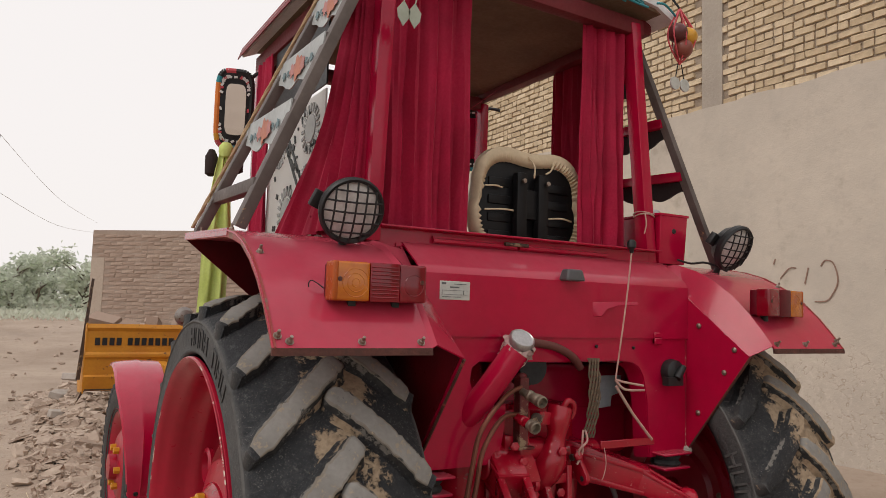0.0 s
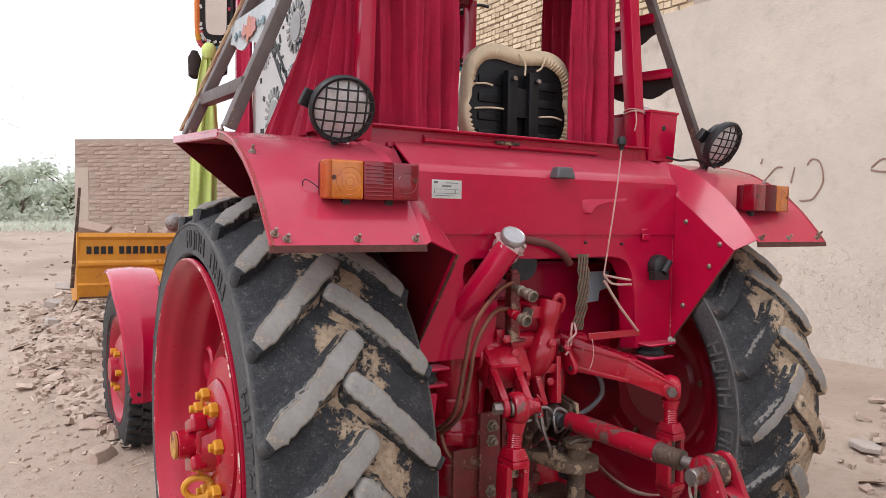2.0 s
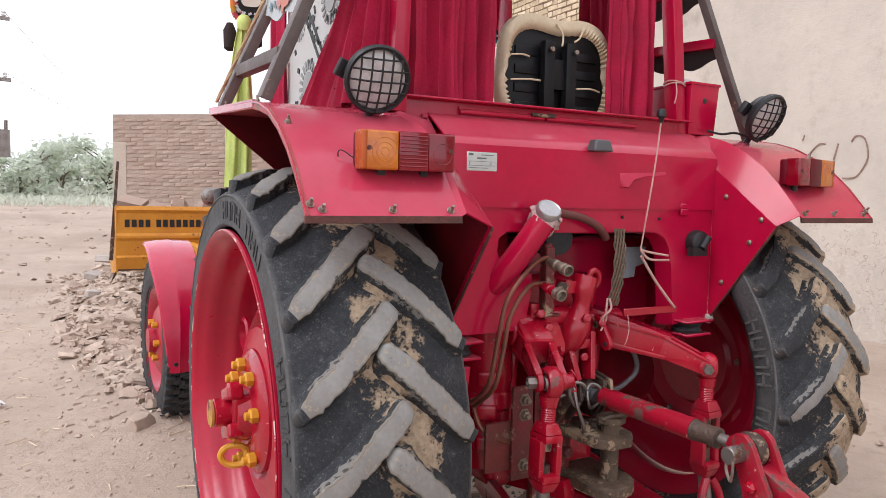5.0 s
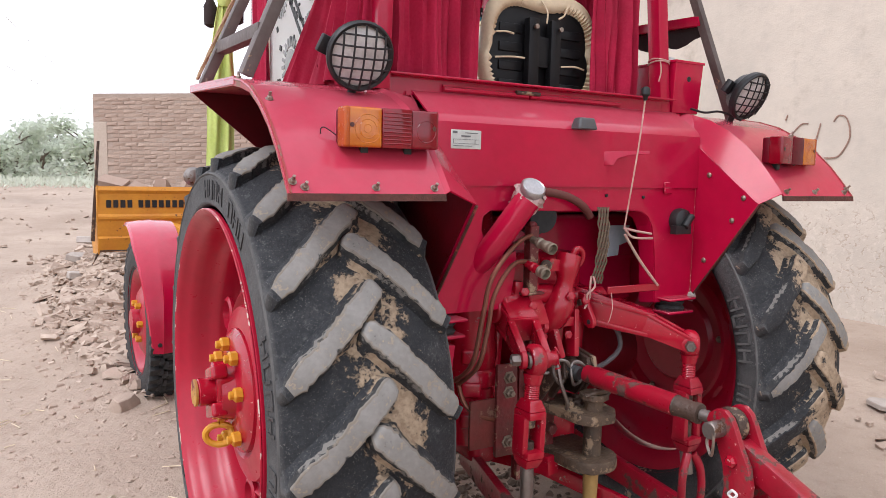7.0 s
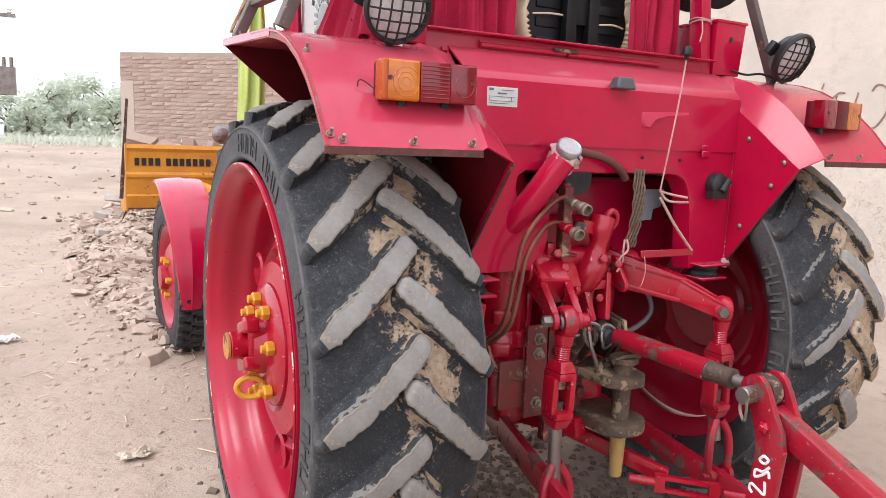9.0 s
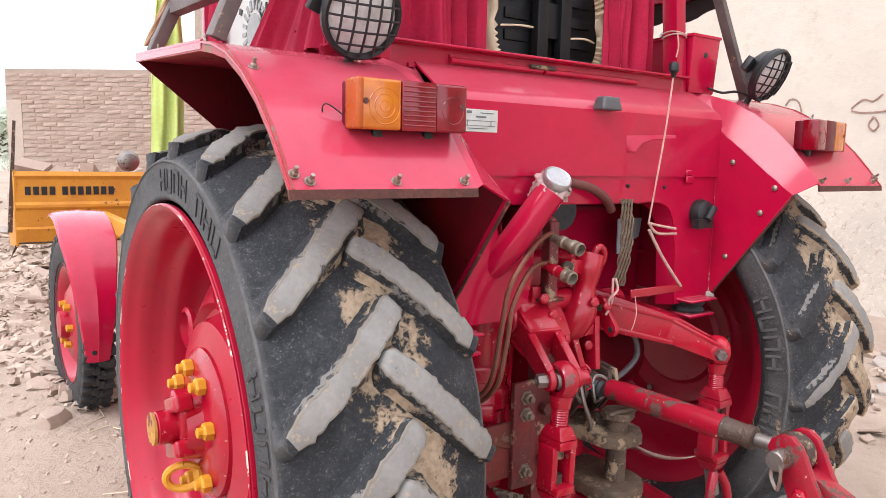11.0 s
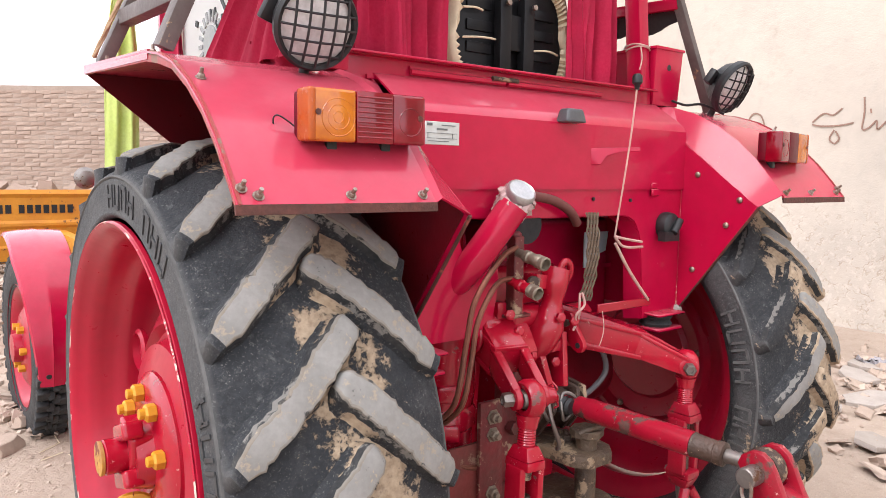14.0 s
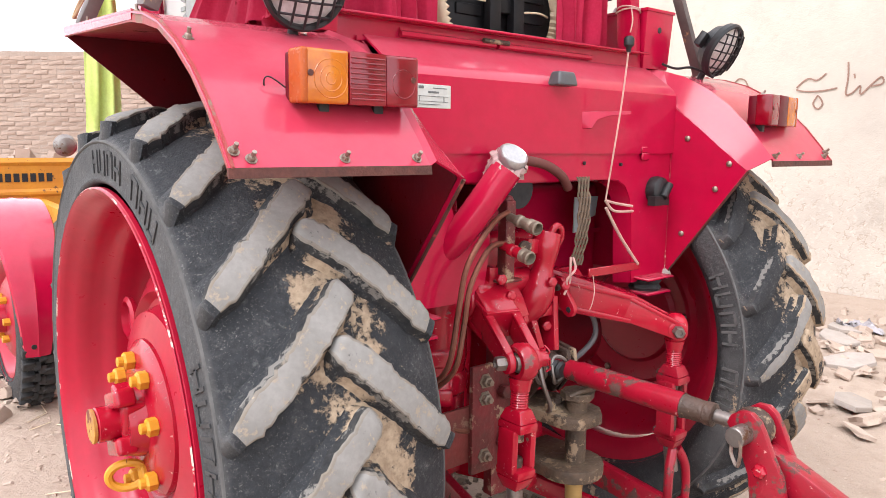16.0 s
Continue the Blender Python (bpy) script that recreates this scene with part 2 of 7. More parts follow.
lug_flank = surface("scuffed_lug_flank", (0.016, 0.017, 0.019), (0.05, 0.049, 0.047), 0.85, 0.0, 16, 90, (0.17, 0.16, 0.145), 0.53, 0.6, 0.006)
lug_nodes = lug_mat.node_tree
lug_bsdf = lug_nodes.nodes["Principled BSDF"]
crumbs = ramp(lug_nodes, noise_node(lug_nodes, 24, 8, 0.78), 0.56, 0.60, 0.0, 0.8)
lug_nodes.links.new(mix(lug_nodes, crumbs, lug_bsdf.inputs["Base Color"].links[0].from_socket, (0.30, 0.245, 0.18)), lug_bsdf.inputs["Base Color"])

# ground
ground_mat, gt, gb = nodes_of("sandy_dirt")
g1, g2, g3 = noise_node(gt, 0.5, 6), noise_node(gt, 7, 8, 0.7), noise_node(gt, 90, 3)
gcol = mix(gt, ramp(gt, g1, 0.35, 0.65), (0.325, 0.248, 0.19), (0.43, 0.34, 0.268))
gcol = mix(gt, ramp(gt, g2, 0.5, 0.75, 0.0, 0.7), gcol, (0.27, 0.20, 0.15))
gt.links.new(mix(gt, ramp(gt, g3, 0.62, 0.7, 0, 0.5), gcol, (0.55, 0.46, 0.37)), gb.inputs["Base Color"])
gb.inputs["Roughness"].default_value = 0.95
bump(gt, gb, math_node(gt, "ADD", math_node(gt, "ADD", g2, math_node(gt, "MULTIPLY", noise_node(gt, 22, 6, 0.6), 0.7)), math_node(gt, "MULTIPLY", g3, 0.22)), 0.7, 0.034)


def masonry(name, a, b, rand=0.5):
    m, t, bsdf = nodes_of(name)
    info = t.nodes.new("ShaderNodeObjectInfo")
    geo = t.nodes.new("ShaderNodeNewGeometry")
    r = math_node(t, "FRACT", math_node(t, "ADD", info.outputs["Random"], geo.outputs["Random Per Island"]), 0.0)
    n, g = noise_node(t, 9, 6, 0.7), noise_node(t, 80, 3)
    col = mix(t, r, a, b)
    col = mix(t, ramp(t, n, 0.4, 0.75, 0, rand), col, tuple(c * 0.62 for c in a))
    t.links.new(col, bsdf.inputs["Base Color"])
    bsdf.inputs["Roughness"].default_value = 0.92
    bump(t, bsdf, math_node(t, "ADD", n, g), 0.5, 0.008)
    return m


brick_tan = masonry("tan_brick", (0.53, 0.41, 0.265), (0.70, 0.57, 0.40), 0.7)
brick_rose = masonry("rose_brick", (0.33, 0.238, 0.185), (0.41, 0.31, 0.245), 0.4)
mortar = surface("mortar", (0.27, 0.21, 0.155), (0.38, 0.31, 0.24), 0.95, 0.0, 6, 40, None, 0.7, 0.6, 0.01)
pale_mortar = surface("rose_mortar", (0.33, 0.255, 0.205), (0.39, 0.31, 0.255), 0.95, 0.0, 6, 40, None, 0.7, 0.5, 0.01)
cement = surface("cement", (0.42, 0.37, 0.31), (0.36, 0.31, 0.26), 0.95, 0.0, 3, 40, None, 0.7, 0.4, 0.01)
wall_cement = surface("wall_cement", (0.45, 0.37, 0.30), (0.39, 0.31, 0.25), 0.95, 0.0, 3, 40, None, 0.7, 0.4, 0.01)
rubble_mat = masonry("rubble", (0.36, 0.27, 0.21), (0.50, 0.40, 0.32))
# plaster with stains, and flaking low down where damp has eaten it
plaster_mat, pt, pb = nodes_of("stained_plaster")
p1, p2, p3 = noise_node(pt, 0.55, 8, 0.66), noise_node(pt, 5, 8, 0.7), noise_node(pt, 60, 3)
pcol = mix(pt, ramp(pt, p1, 0.35, 0.7), (0.585, 0.512, 0.43), (0.42, 0.372, 0.318))
pcol = mix(pt, ramp(pt, p2, 0.52, 0.78, 0, 0.6), pcol, (0.40, 0.35, 0.305))
pcol = mix(pt, ramp(pt, noise_node(pt, 1.3, 9, 0.7), 0.57, 0.70, 0, 0.7), pcol, (0.33, 0.275, 0.22))
pco = pt.nodes.new("ShaderNodeTexCoord")
psep = pt.nodes.new("ShaderNodeSeparateXYZ")
pt.links.new(pco.outputs["Object"], psep.inputs[0])
# salt blooms with curled pale edges in the damp lower metre and a half
damp = ramp(pt, math_node(pt, "ADD", psep.outputs[2], math_node(pt, "MULTIPLY", p1, 1.6)), 1.7, 2.3, 1.0, 0.0)
curl = math_node(pt, "ABSOLUTE", math_node(pt, "SUBTRACT", noise_node(pt, 11, 3, 0.5), 0.5), 0.0)
curls = math_node(pt, "MULTIPLY", math_node(pt, "MULTIPLY", ramp(pt, curl, 0.008, 0.05, 1.0, 0.0), ramp(pt, noise_node(pt, 16, 4, 0.6), 0.45, 0.62)), damp)
pcol = mix(pt, math_node(pt, "MULTIPLY", curls, 0.8), pcol, (0.36, 0.285, 0.22))
pcol = mix(pt, math_node(pt, "MULTIPLY", ramp(pt, noise_node(pt, 19, 5, 0.6), 0.55, 0.62), math_node(pt, "MULTIPLY", damp, 0.28)), pcol, (0.66, 0.59, 0.52))
pt.links.new(pcol, pb.inputs["Base Color"])
pb.inputs["Roughness"].default_value = 0.92
bump(pt, pb, math_node(pt, "SUBTRACT", math_node(pt, "ADD", p2, math_node(pt, "MULTIPLY", p3, 0.2)), math_node(pt, "MULTIPLY", curls, 0.4)), 0.4, 0.02)
translucent_white, tt, tb = nodes_of("translucent_white_sheet")
tb.inputs["Base Color"].default_value = (0.78, 0.79, 0.77, 1)
tb.inputs["Roughness"].default_value = 0.35
tl = tt.nodes.new("ShaderNodeBsdfTranslucent")
tl.inputs[0].default_value = (0.8, 0.81, 0.8, 1)
tm = tt.nodes.new("ShaderNodeMixShader")
tm.inputs[0].default_value = 0.5
tt.links.new(tb.outputs[0], tm.inputs[1])
tt.links.new(tl.outputs[0], tm.inputs[2])
tt.links.new(tm.outputs[0], tt.nodes["Material Output"].inputs[0])
# distance haze is put into the leaf colour, far paler than real foliage
hazy_leaf_mat = masonry("leaf", (0.60, 0.625, 0.55), (0.70, 0.715, 0.64), 0.1)
lt = hazy_leaf_mat.node_tree
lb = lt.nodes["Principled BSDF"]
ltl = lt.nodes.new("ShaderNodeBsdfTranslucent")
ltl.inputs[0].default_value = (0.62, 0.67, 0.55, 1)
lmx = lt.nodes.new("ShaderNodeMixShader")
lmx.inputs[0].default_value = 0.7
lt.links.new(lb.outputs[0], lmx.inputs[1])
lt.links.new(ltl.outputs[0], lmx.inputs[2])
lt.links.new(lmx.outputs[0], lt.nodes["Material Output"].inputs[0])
bark = surface("bark", (0.14, 0.10, 0.07), (0.09, 0.07, 0.05), 0.9, 0.0, 8, 50, None, 0.7, 0.5)


# ---- shapes ----
V = Vector


def add_box(bm, c, s, rot=(0, 0, 0), taper=1.0):
    """A box at c with sizes s; taper scales its top in x and y."""
    m = pose(*c, *rot)
    vs = [bm.verts.new(m @ V((sx * s[0] / 2 * (taper if sz > 0 else 1), sy * s[1] / 2 * (taper if sz > 0 else 1), sz * s[2] / 2))) for sz in (-1, 1) for sx, sy in ((-1, -1), (1, -1), (1, 1), (-1, 1))]
    fs = [vs[3::-1], vs[4:8]] + [[vs[i], vs[(i + 1) % 4], vs[4 + (i + 1) % 4], vs[4 + i]] for i in range(4)]
    return [bm.faces.new(f) for f in fs]


def frame_of(d):
    d = V(d).normalized()
    u = d.cross(V((0, 0, 1)) if abs(d.z) < 0.9 else V((1, 0, 0))).normalized()
    return d, u, d.cross(u)


def add_lathe(bm, prof, o, axis, n=32, cap=True):
    """Turns (radius, height along the axis) rows about an axis through o."""
    d, u, w = frame_of(axis)
    o = V(o)
    rings = [[bm.verts.new(o + d * h + (u * math.cos(2 * math.pi * i / n) + w * math.sin(2 * math.pi * i / n)) * max(r, 1e-4)) for i in range(n)] for r, h in prof]
    for a, b in zip(rings, rings[1:]):
        for i in range(n):
            bm.faces.new((a[i], a[(i + 1) % n], b[(i + 1) % n], b[i]))
    if cap:
        bm.faces.new(rings[0][::-1])
        bm.faces.new(rings[-1])


def add_cyl(bm, p, q, r, r2=None, n=14, edge=0.0):
    p, q = V(p), V(q)
    h, r2 = (q - p).length, r if r2 is None else r2
    e = edge or min(r, r2, h) * 0.12
    add_lathe(bm, [(r - e, 0), (r, e), (r2, h - e), (r2 - e, h)], p, q - p, n)


def add_tube(bm, pts, r, n=8, closed=False):
    """A round bar along a smooth curve through the points."""
    pts = curve(pts)
    last = None
    rings = []
    for i, p in enumerate(pts):
        d = (pts[min(i + 1, len(pts) - 1)] - pts[max(i - 1, 0)]).normalized()
        if last is None:
            _, u, _ = frame_of(d)
        else:
            u = (last - d * last.dot(d)).normalized()
        last, w = u, d.cross(u)
        rad = r(i / (len(pts) - 1)) if callable(r) else r
        rings.append([bm.verts.new(p + (u * math.cos(2 * math.pi * k / n) + w * math.sin(2 * math.pi * k / n)) * rad) for k in range(n)])
    for a, b in zip(rings, rings[1:]):
        for k in range(n):
            bm.faces.new((a[k], a[(k + 1) % n], b[(k + 1) % n], b[k]))
    bm.faces.new(rings[0][::-1])
    bm.faces.new(rings[-1])


def curve(pts, steps=5):
    """Points along a Catmull-Rom curve; two points stay a straight line."""
    pts = [V(p) for p in pts]
    if len(pts) < 3:
        return pts
    out = []
    for i in range(len(pts) - 1):
        a, b, c, d = pts[max(i - 1, 0)], pts[i], pts[i + 1], pts[min(i + 2, len(pts) - 1)]
        for k in range(steps):
            s = k / steps
            out.append(0.5 * (2 * b + (c - a) * s + (2 * a - 5 * b + 4 * c - d) * s * s + (3 * b - a - 3 * c + d) * s ** 3))
    return out + [pts[-1]]


def add_plate(bm, poly, thick):
    """A flat plate: a polygon of 3D points pushed along the vector thick."""
    a = [bm.verts.new(V(p)) for p in poly]
    b = [bm.verts.new(V(p) + V(thick)) for p in poly]
    n = len(a)
    bm.faces.new(a[::-1])
    bm.faces.new(b)
    for i in range(n):
        bm.faces.new((a[i], a[(i + 1) % n], b[(i + 1) % n], b[i]))


def add_sheet(bm, rows, thick):
    """Bent sheet metal: rows of points, given a thickness."""
    vs = [[bm.verts.new(V(p)) for p in row] for row in rows]
    fs = [bm.faces.new((a[i], a[i + 1], b[i + 1], b[i])) for a, b in zip(vs, vs[1:]) for i in range(len(a) - 1)]
    bmesh.ops.recalc_face_normals(bm, faces=fs)
    bmesh.ops.solidify(bm, geom=fs, thickness=thick)


def beam(bm, p, q, w0, h0, w1, h1, up=(0, 0, 1)):
    """A tapered bar from p to q."""
    p, q = V(p), V(q)
    d = (q - p).normalized()
    side = d.cross(V(up)).normalized()
    top = side.cross(d)
    vs = [bm.verts.new(c + side * sx * w / 2 + top * sz * h / 2) for c, w, h in ((p, w0, h0), (q, w1, h1)) for sx, sz in ((-1, -1), (1, -1), (1, 1), (-1, 1))]
    bm.faces.new(vs[3::-1])
    bm.faces.new(vs[4:])
    for i in range(4):
        bm.faces.new((vs[i], vs[(i + 1) % 4], vs[4 + (i + 1) % 4], vs[4 + i]))


def bevel(bm, width, segments=2, angle=30):
    bmesh.ops.recalc_face_normals(bm, faces=bm.faces)
    es = [e for e in bm.edges if len(e.link_faces) == 2 and e.calc_face_angle(0) > radians(angle)]
    bmesh.ops.bevel(bm, geom=es, offset=width, segments=segments, profile=0.6, affect="EDGES", clamp_overlap=True)
    return bm


def mesh_of(name, bm, *mats, smooth=40):
    bmesh.ops.recalc_face_normals(bm, faces=bm.faces)
    me = bpy.data.meshes.new(name)
    bm.to_mesh(me)
    bm.free()
    for m in mats:
        me.materials.append(m)
    if smooth:
        for p in me.polygons:
            p.use_smooth = True
        me.set_sharp_from_angle(angle=radians(smooth))
    return me


def part(name, bm, mat, parent, label="", smooth=40):
    mats = mat if isinstance(mat, (tuple, list)) else (mat,)
    ob = new(name, mesh_of(name, bm, *mats, smooth=smooth))
    ob.parent = parent
    return tagged(ob, label)


def thing(name, label, category, group="", at=(0, 0, 0)):
    ob = new(name)
    ob.location = at
    return tagged(ob, label, category, group)


def structure(name, bm, mat, label, smooth=40):
    mats = mat if isinstance(mat, (tuple, list)) else (mat,)
    return tagged(new(name, mesh_of(name, bm, *mats, smooth=smooth)), label, kind="structure")


def B():
    return bmesh.new()


# ---- ground and walls ----
def ground_height(x, y):
    far = max(abs(x), abs(y))
    h = 0.035 * noise.noise(V((x * 0.35, y * 0.35, 0))) + 0.012 * noise.noise(V((x * 2.1, y * 2.1, 5)))
    flat = min(1.0, max(0.0, (math.hypot(x, y) - 1.0) / 2.0))
    # a low heap of earth beside the track, under the rubble
    heap = 0.075 * math.exp(-((abs(x) - 0.83) ** 2) / 0.25 - ((y - 2.6) ** 2) / 0.8) + 0.15 * math.exp(-((x + 0.85) ** 2) / 0.4 - ((y - 5.0) ** 2) / 5.0) + 0.62 * math.exp(-((x + 0.5) ** 2) / 0.28 - ((y - 7.4) ** 2) / 1.5) + 0.10 * math.exp(-((x - 3.4) ** 2) / 1.2 - ((y - 0.9) ** 2) / 0.8)
    # the land rises gently past the yard wall
    q = min(1.0, max(0.0, (y - 12.5) / 16.0))
    rise = 0.62 * q * q * (3 - 2 * q) + 0.22 * q * (1 - q) * 4 * noise.noise(V((x * 0.5, y * 0.35, 2)))
    return h * (0.25 + 0.75 * flat) + heap + rise + (0.4 * noise.noise(V((x * 0.03, y * 0.03, 9))) if far > 40 else 0)


bm = B()
xs = sorted({round(v, 3) for v in [*np.linspace(-4, 7, 100), *np.linspace(-40, 40, 50), -2500, -800, -300, -120, -70, 70, 120, 300, 800, 2500]})
ys = sorted({round(v, 3) for v in [*np.linspace(-4, 12, 140), *np.linspace(-30, 70, 60), -2500, -800, -300, -100, 110, 180, 400, 1000, 2500]})
grid = [[bm.verts.new((x, y, ground_height(x, y))) for x in xs] for y in ys]
for ra, rb in zip(grid, grid[1:]):
    for i in range(len(xs) - 1):
        bm.faces.new((ra[i], ra[i + 1], rb[i + 1], rb[i]))
structure("ground", bm, ground_mat, "bare sandy dirt ground with a worn track", 80)

WALL_X = 5.85
PLASTER_TOP = 4.06
bm = B()
add_box(bm, (WALL_X + 0.093, 6.0, 3.3), (0.24, 34, 7.0))
wall_east = structure("wall_east", bm, mortar, "tall boundary wall of brick above plaster")
bm = B()
n, rows = 90, []
for k in range(25):
    z = -0.1 + (PLASTER_TOP + 0.1) * k / 24
    row = []
    for i in range(n + 1):
        y = -8 + 22 * i / n
        zz = z + (0.045 * noise.noise(V((y * 1.7, 0, 3))) + 0.02 * noise.noise(V((y * 7, 0, 4))) if k == 24 else 0)
        row.append((WALL_X - 0.066 + 0.006 * noise.noise(V((y, z, 1))), y, zz))
    rows.append(row)
vs = [[bm.verts.new(p) for p in row] for row in rows]
for ra, rb in zip(vs, vs[1:]):
    for i in range(n):
        bm.faces.new((ra[i], rb[i], rb[i + 1], ra[i + 1]))
edge = [bm.verts.new(v.co + V((0.05, 0, 0.0))) for v in vs[-1]]
for i in range(n):
    bm.faces.new((vs[-1][i], edge[i], edge[i + 1], vs[-1][i + 1]))
structure("plaster", bm, plaster_mat, "stained grey-beige plaster on the lower wall")


def brick_mesh(name, size, seed, rough=0.007):
    rnd = random.Random(seed)
    bm = B()
    add_box(bm, (0, 0, 0), size)
    bmesh.ops.bevel(bm, geom=list(bm.edges), offset=0.005, segments=1, affect="EDGES")
    for v in bm.verts:
        v.co += V([rnd.uniform(-rough, rough) for _ in range(3)]) + V((noise.noise(v.co * 9 + V((seed, 0, 0))) * 0.01, 0, noise.noise(v.co * 9 + V((0, seed, 0))) * 0.008))
    return bm


def lay_bricks(parent, place, size, cells, mat, seed, limit):
    """Bricks in running bond: place(u, v) gives a brick's pose; the first ones are objects, the rest one joined mesh."""
    rnd = random.Random(seed)
    meshes = [mesh_of("brick", brick_mesh("brick", size, seed + k), mat, smooth=0) for k in range(4)]
    halves = [mesh_of("brick", brick_mesh("brick", (size[0] * 0.47, size[1], size[2]), seed + 9 + k), mat, smooth=0) for k in range(2)]
    vs, fs = [], []
    for count, (u, v, half) in enumerate(cells):
        m = place(u + rnd.uniform(-0.006, 0.006), v + rnd.uniform(-0.005, 0.005), rnd.uniform(-0.006, 0.006)) @ pose(0, 0, 0, rnd.uniform(-1, 1), rnd.uniform(-1.4, 1.4), rnd.uniform(-1.5, 1.5))
        shift = Matrix.Translation((size[0] * 0.265, 0, 0))
        for me, mm in ([(rnd.choice(halves), m @ shift), (rnd.choice(halves), m @ shift.inverted())] if half else [(rnd.choice(meshes), m)]):
            if count < limit:
                ob = new("brick", me)
                ob.matrix_basis = mm
                ob.parent = parent
            else:
                start = len(vs)
                vs += [mm @ v.co for v in me.vertices]
                fs += [[start + i for i in p.vertices] for p in me.polygons]
    if vs:
        joined = bpy.data.meshes.new("brickwork")
        joined.from_pydata(vs, [], fs)
        joined.materials.append(mat)
        ob = new("brickwork", joined)
        ob.parent = parent
        tagged(ob, kind="stuff")


# ---- back wall ----
BACK = pose(-0.57, 9.71, 0, 0, 0, -42)
bm = B()
add_box(bm, (2.5, 0.0535, 1.18), (5.0, 0.2, 2.56))
wall_north = structure("wall_north", bm, pale_mortar, "weathered brick yard wall behind the tractor")
wall_north.matrix_basis = BACK
bm = B()
add_box(bm, (0.11, 0.0, 1.0), (0.22, 0.112, 2.1))
add_box(bm, (0.14, 0.0, 0.35), (0.40, 0.113, 0.9))
for v in bm.verts:
    v.co.x += 0.02 * noise.noise(v.co * 3)
part("cement_pillar", bevel(bm, 0.01), wall_cement, wall_north, "smeared cement render at the wall's end")

# ---- tractor ----
tractor = thing("tractor", "crimson red farm tractor with velvet cab curtains, parked on dirt", "tractor")
AXLE_Z = 0.735


# rear wheels
rib_rubber = surface("rib_rubber", (0.115, 0.112, 0.107), (0.06, 0.059, 0.057), 0.85, 0.0, 14, 60)
letter_rubber = surface("letter_rubber", (0.03, 0.031, 0.033), (0.055, 0.055, 0.055), 0.6, 0.0, 10, 60)


def tread_radius(dx):
    return 0.735 - 1.15 * dx * dx


def lug_mesh(side, seed):
    """One worn tyre lug from the tread's middle out to the shoulder, about the wheel's centre."""
    rnd = random.Random(seed)
    bm = B()
    steps, rings = 34, []
    for k in range(steps + 3):
        s = min(k / steps, 1.0)
        dx = side * (-0.028 + 0.226 * s + (0, 0.012, 0.018)[max(0, k - steps)])
        a = -0.305 * s - (0, 0.012, 0.03)[max(0, k - steps)]
        half = 0.0275 * (1 - 0.10 * s) * (0.45, 0.78, 0.95, 1)[min(k, 3)] + 0.003 * noise.noise(V((s * 3.5, seed * 3.1, side)))
        r = tread_radius(dx) - (0.016, 0.004, 0)[min(k, 2)] + 0.004 * noise.noise(V((s * 5, seed, 2)))
        if k == steps:
            r -= 0.003
        if k > steps:
            r, half = (0.686, 0.652)[k - steps - 1], half * (1.0, 0.9)[k - steps - 1]
        low = r - (0.046 if k <= steps else (0.034, 0.014)[k - steps - 1])
        # ragged, torn edges of the worn flat top
        torn = [0.005 * noise.noise(V((s * 8, q * 5, seed))) + 0.006 * noise.noise(V((s * 30, q * 9, seed))) for q in (-1, 1)]
        blunt = {steps - 3: 0.97, steps - 2: 0.9, steps - 1: 0.78, steps: 0.62, steps + 1: 0.66, steps + 2: 0.6}.get(k, 1.0)
        ring = []
        for off, rr in ((-1.85, low), (-1.18, r - 0.020), (-1.02, r - 0.004), (-0.96, r), (-0.80, r + 0.0008), (0.0, r + 0.0015), (0.80, r + 0.0008), (0.96, r), (1.02, r - 0.004), (1.18, r - 0.020), (1.85, low)):
            off = off * half * (blunt if abs(off) < 1.5 else 1.0 if k <= steps else 0.8) + (torn[0] if -1.5 < off < -0.5 else torn[1] if 0.5 < off < 1.5 else 0)
            ang = a + off * 0.82 / r
            ring.append(bm.verts.new((max(-0.217, min(0.217, dx + side * off * 0.58)), -rr * math.cos(ang), rr * math.sin(ang))))
        rings.append(ring)
    for k, (p, q) in enumerate(zip(rings, rings[1:])):
        for i in range(10):
            f = bm.faces.new((p[i], p[i + 1], q[i + 1], q[i]))
            f.material_index = 3 if k < steps and i in (1, 8) else 0 if k >= steps or not 2 <= i <= 7 else 1 if 4 <= i <= 5 else 2
    bm.faces.new(rings[0])
    bm.faces.new(rings[-1][::-1])
    return bm


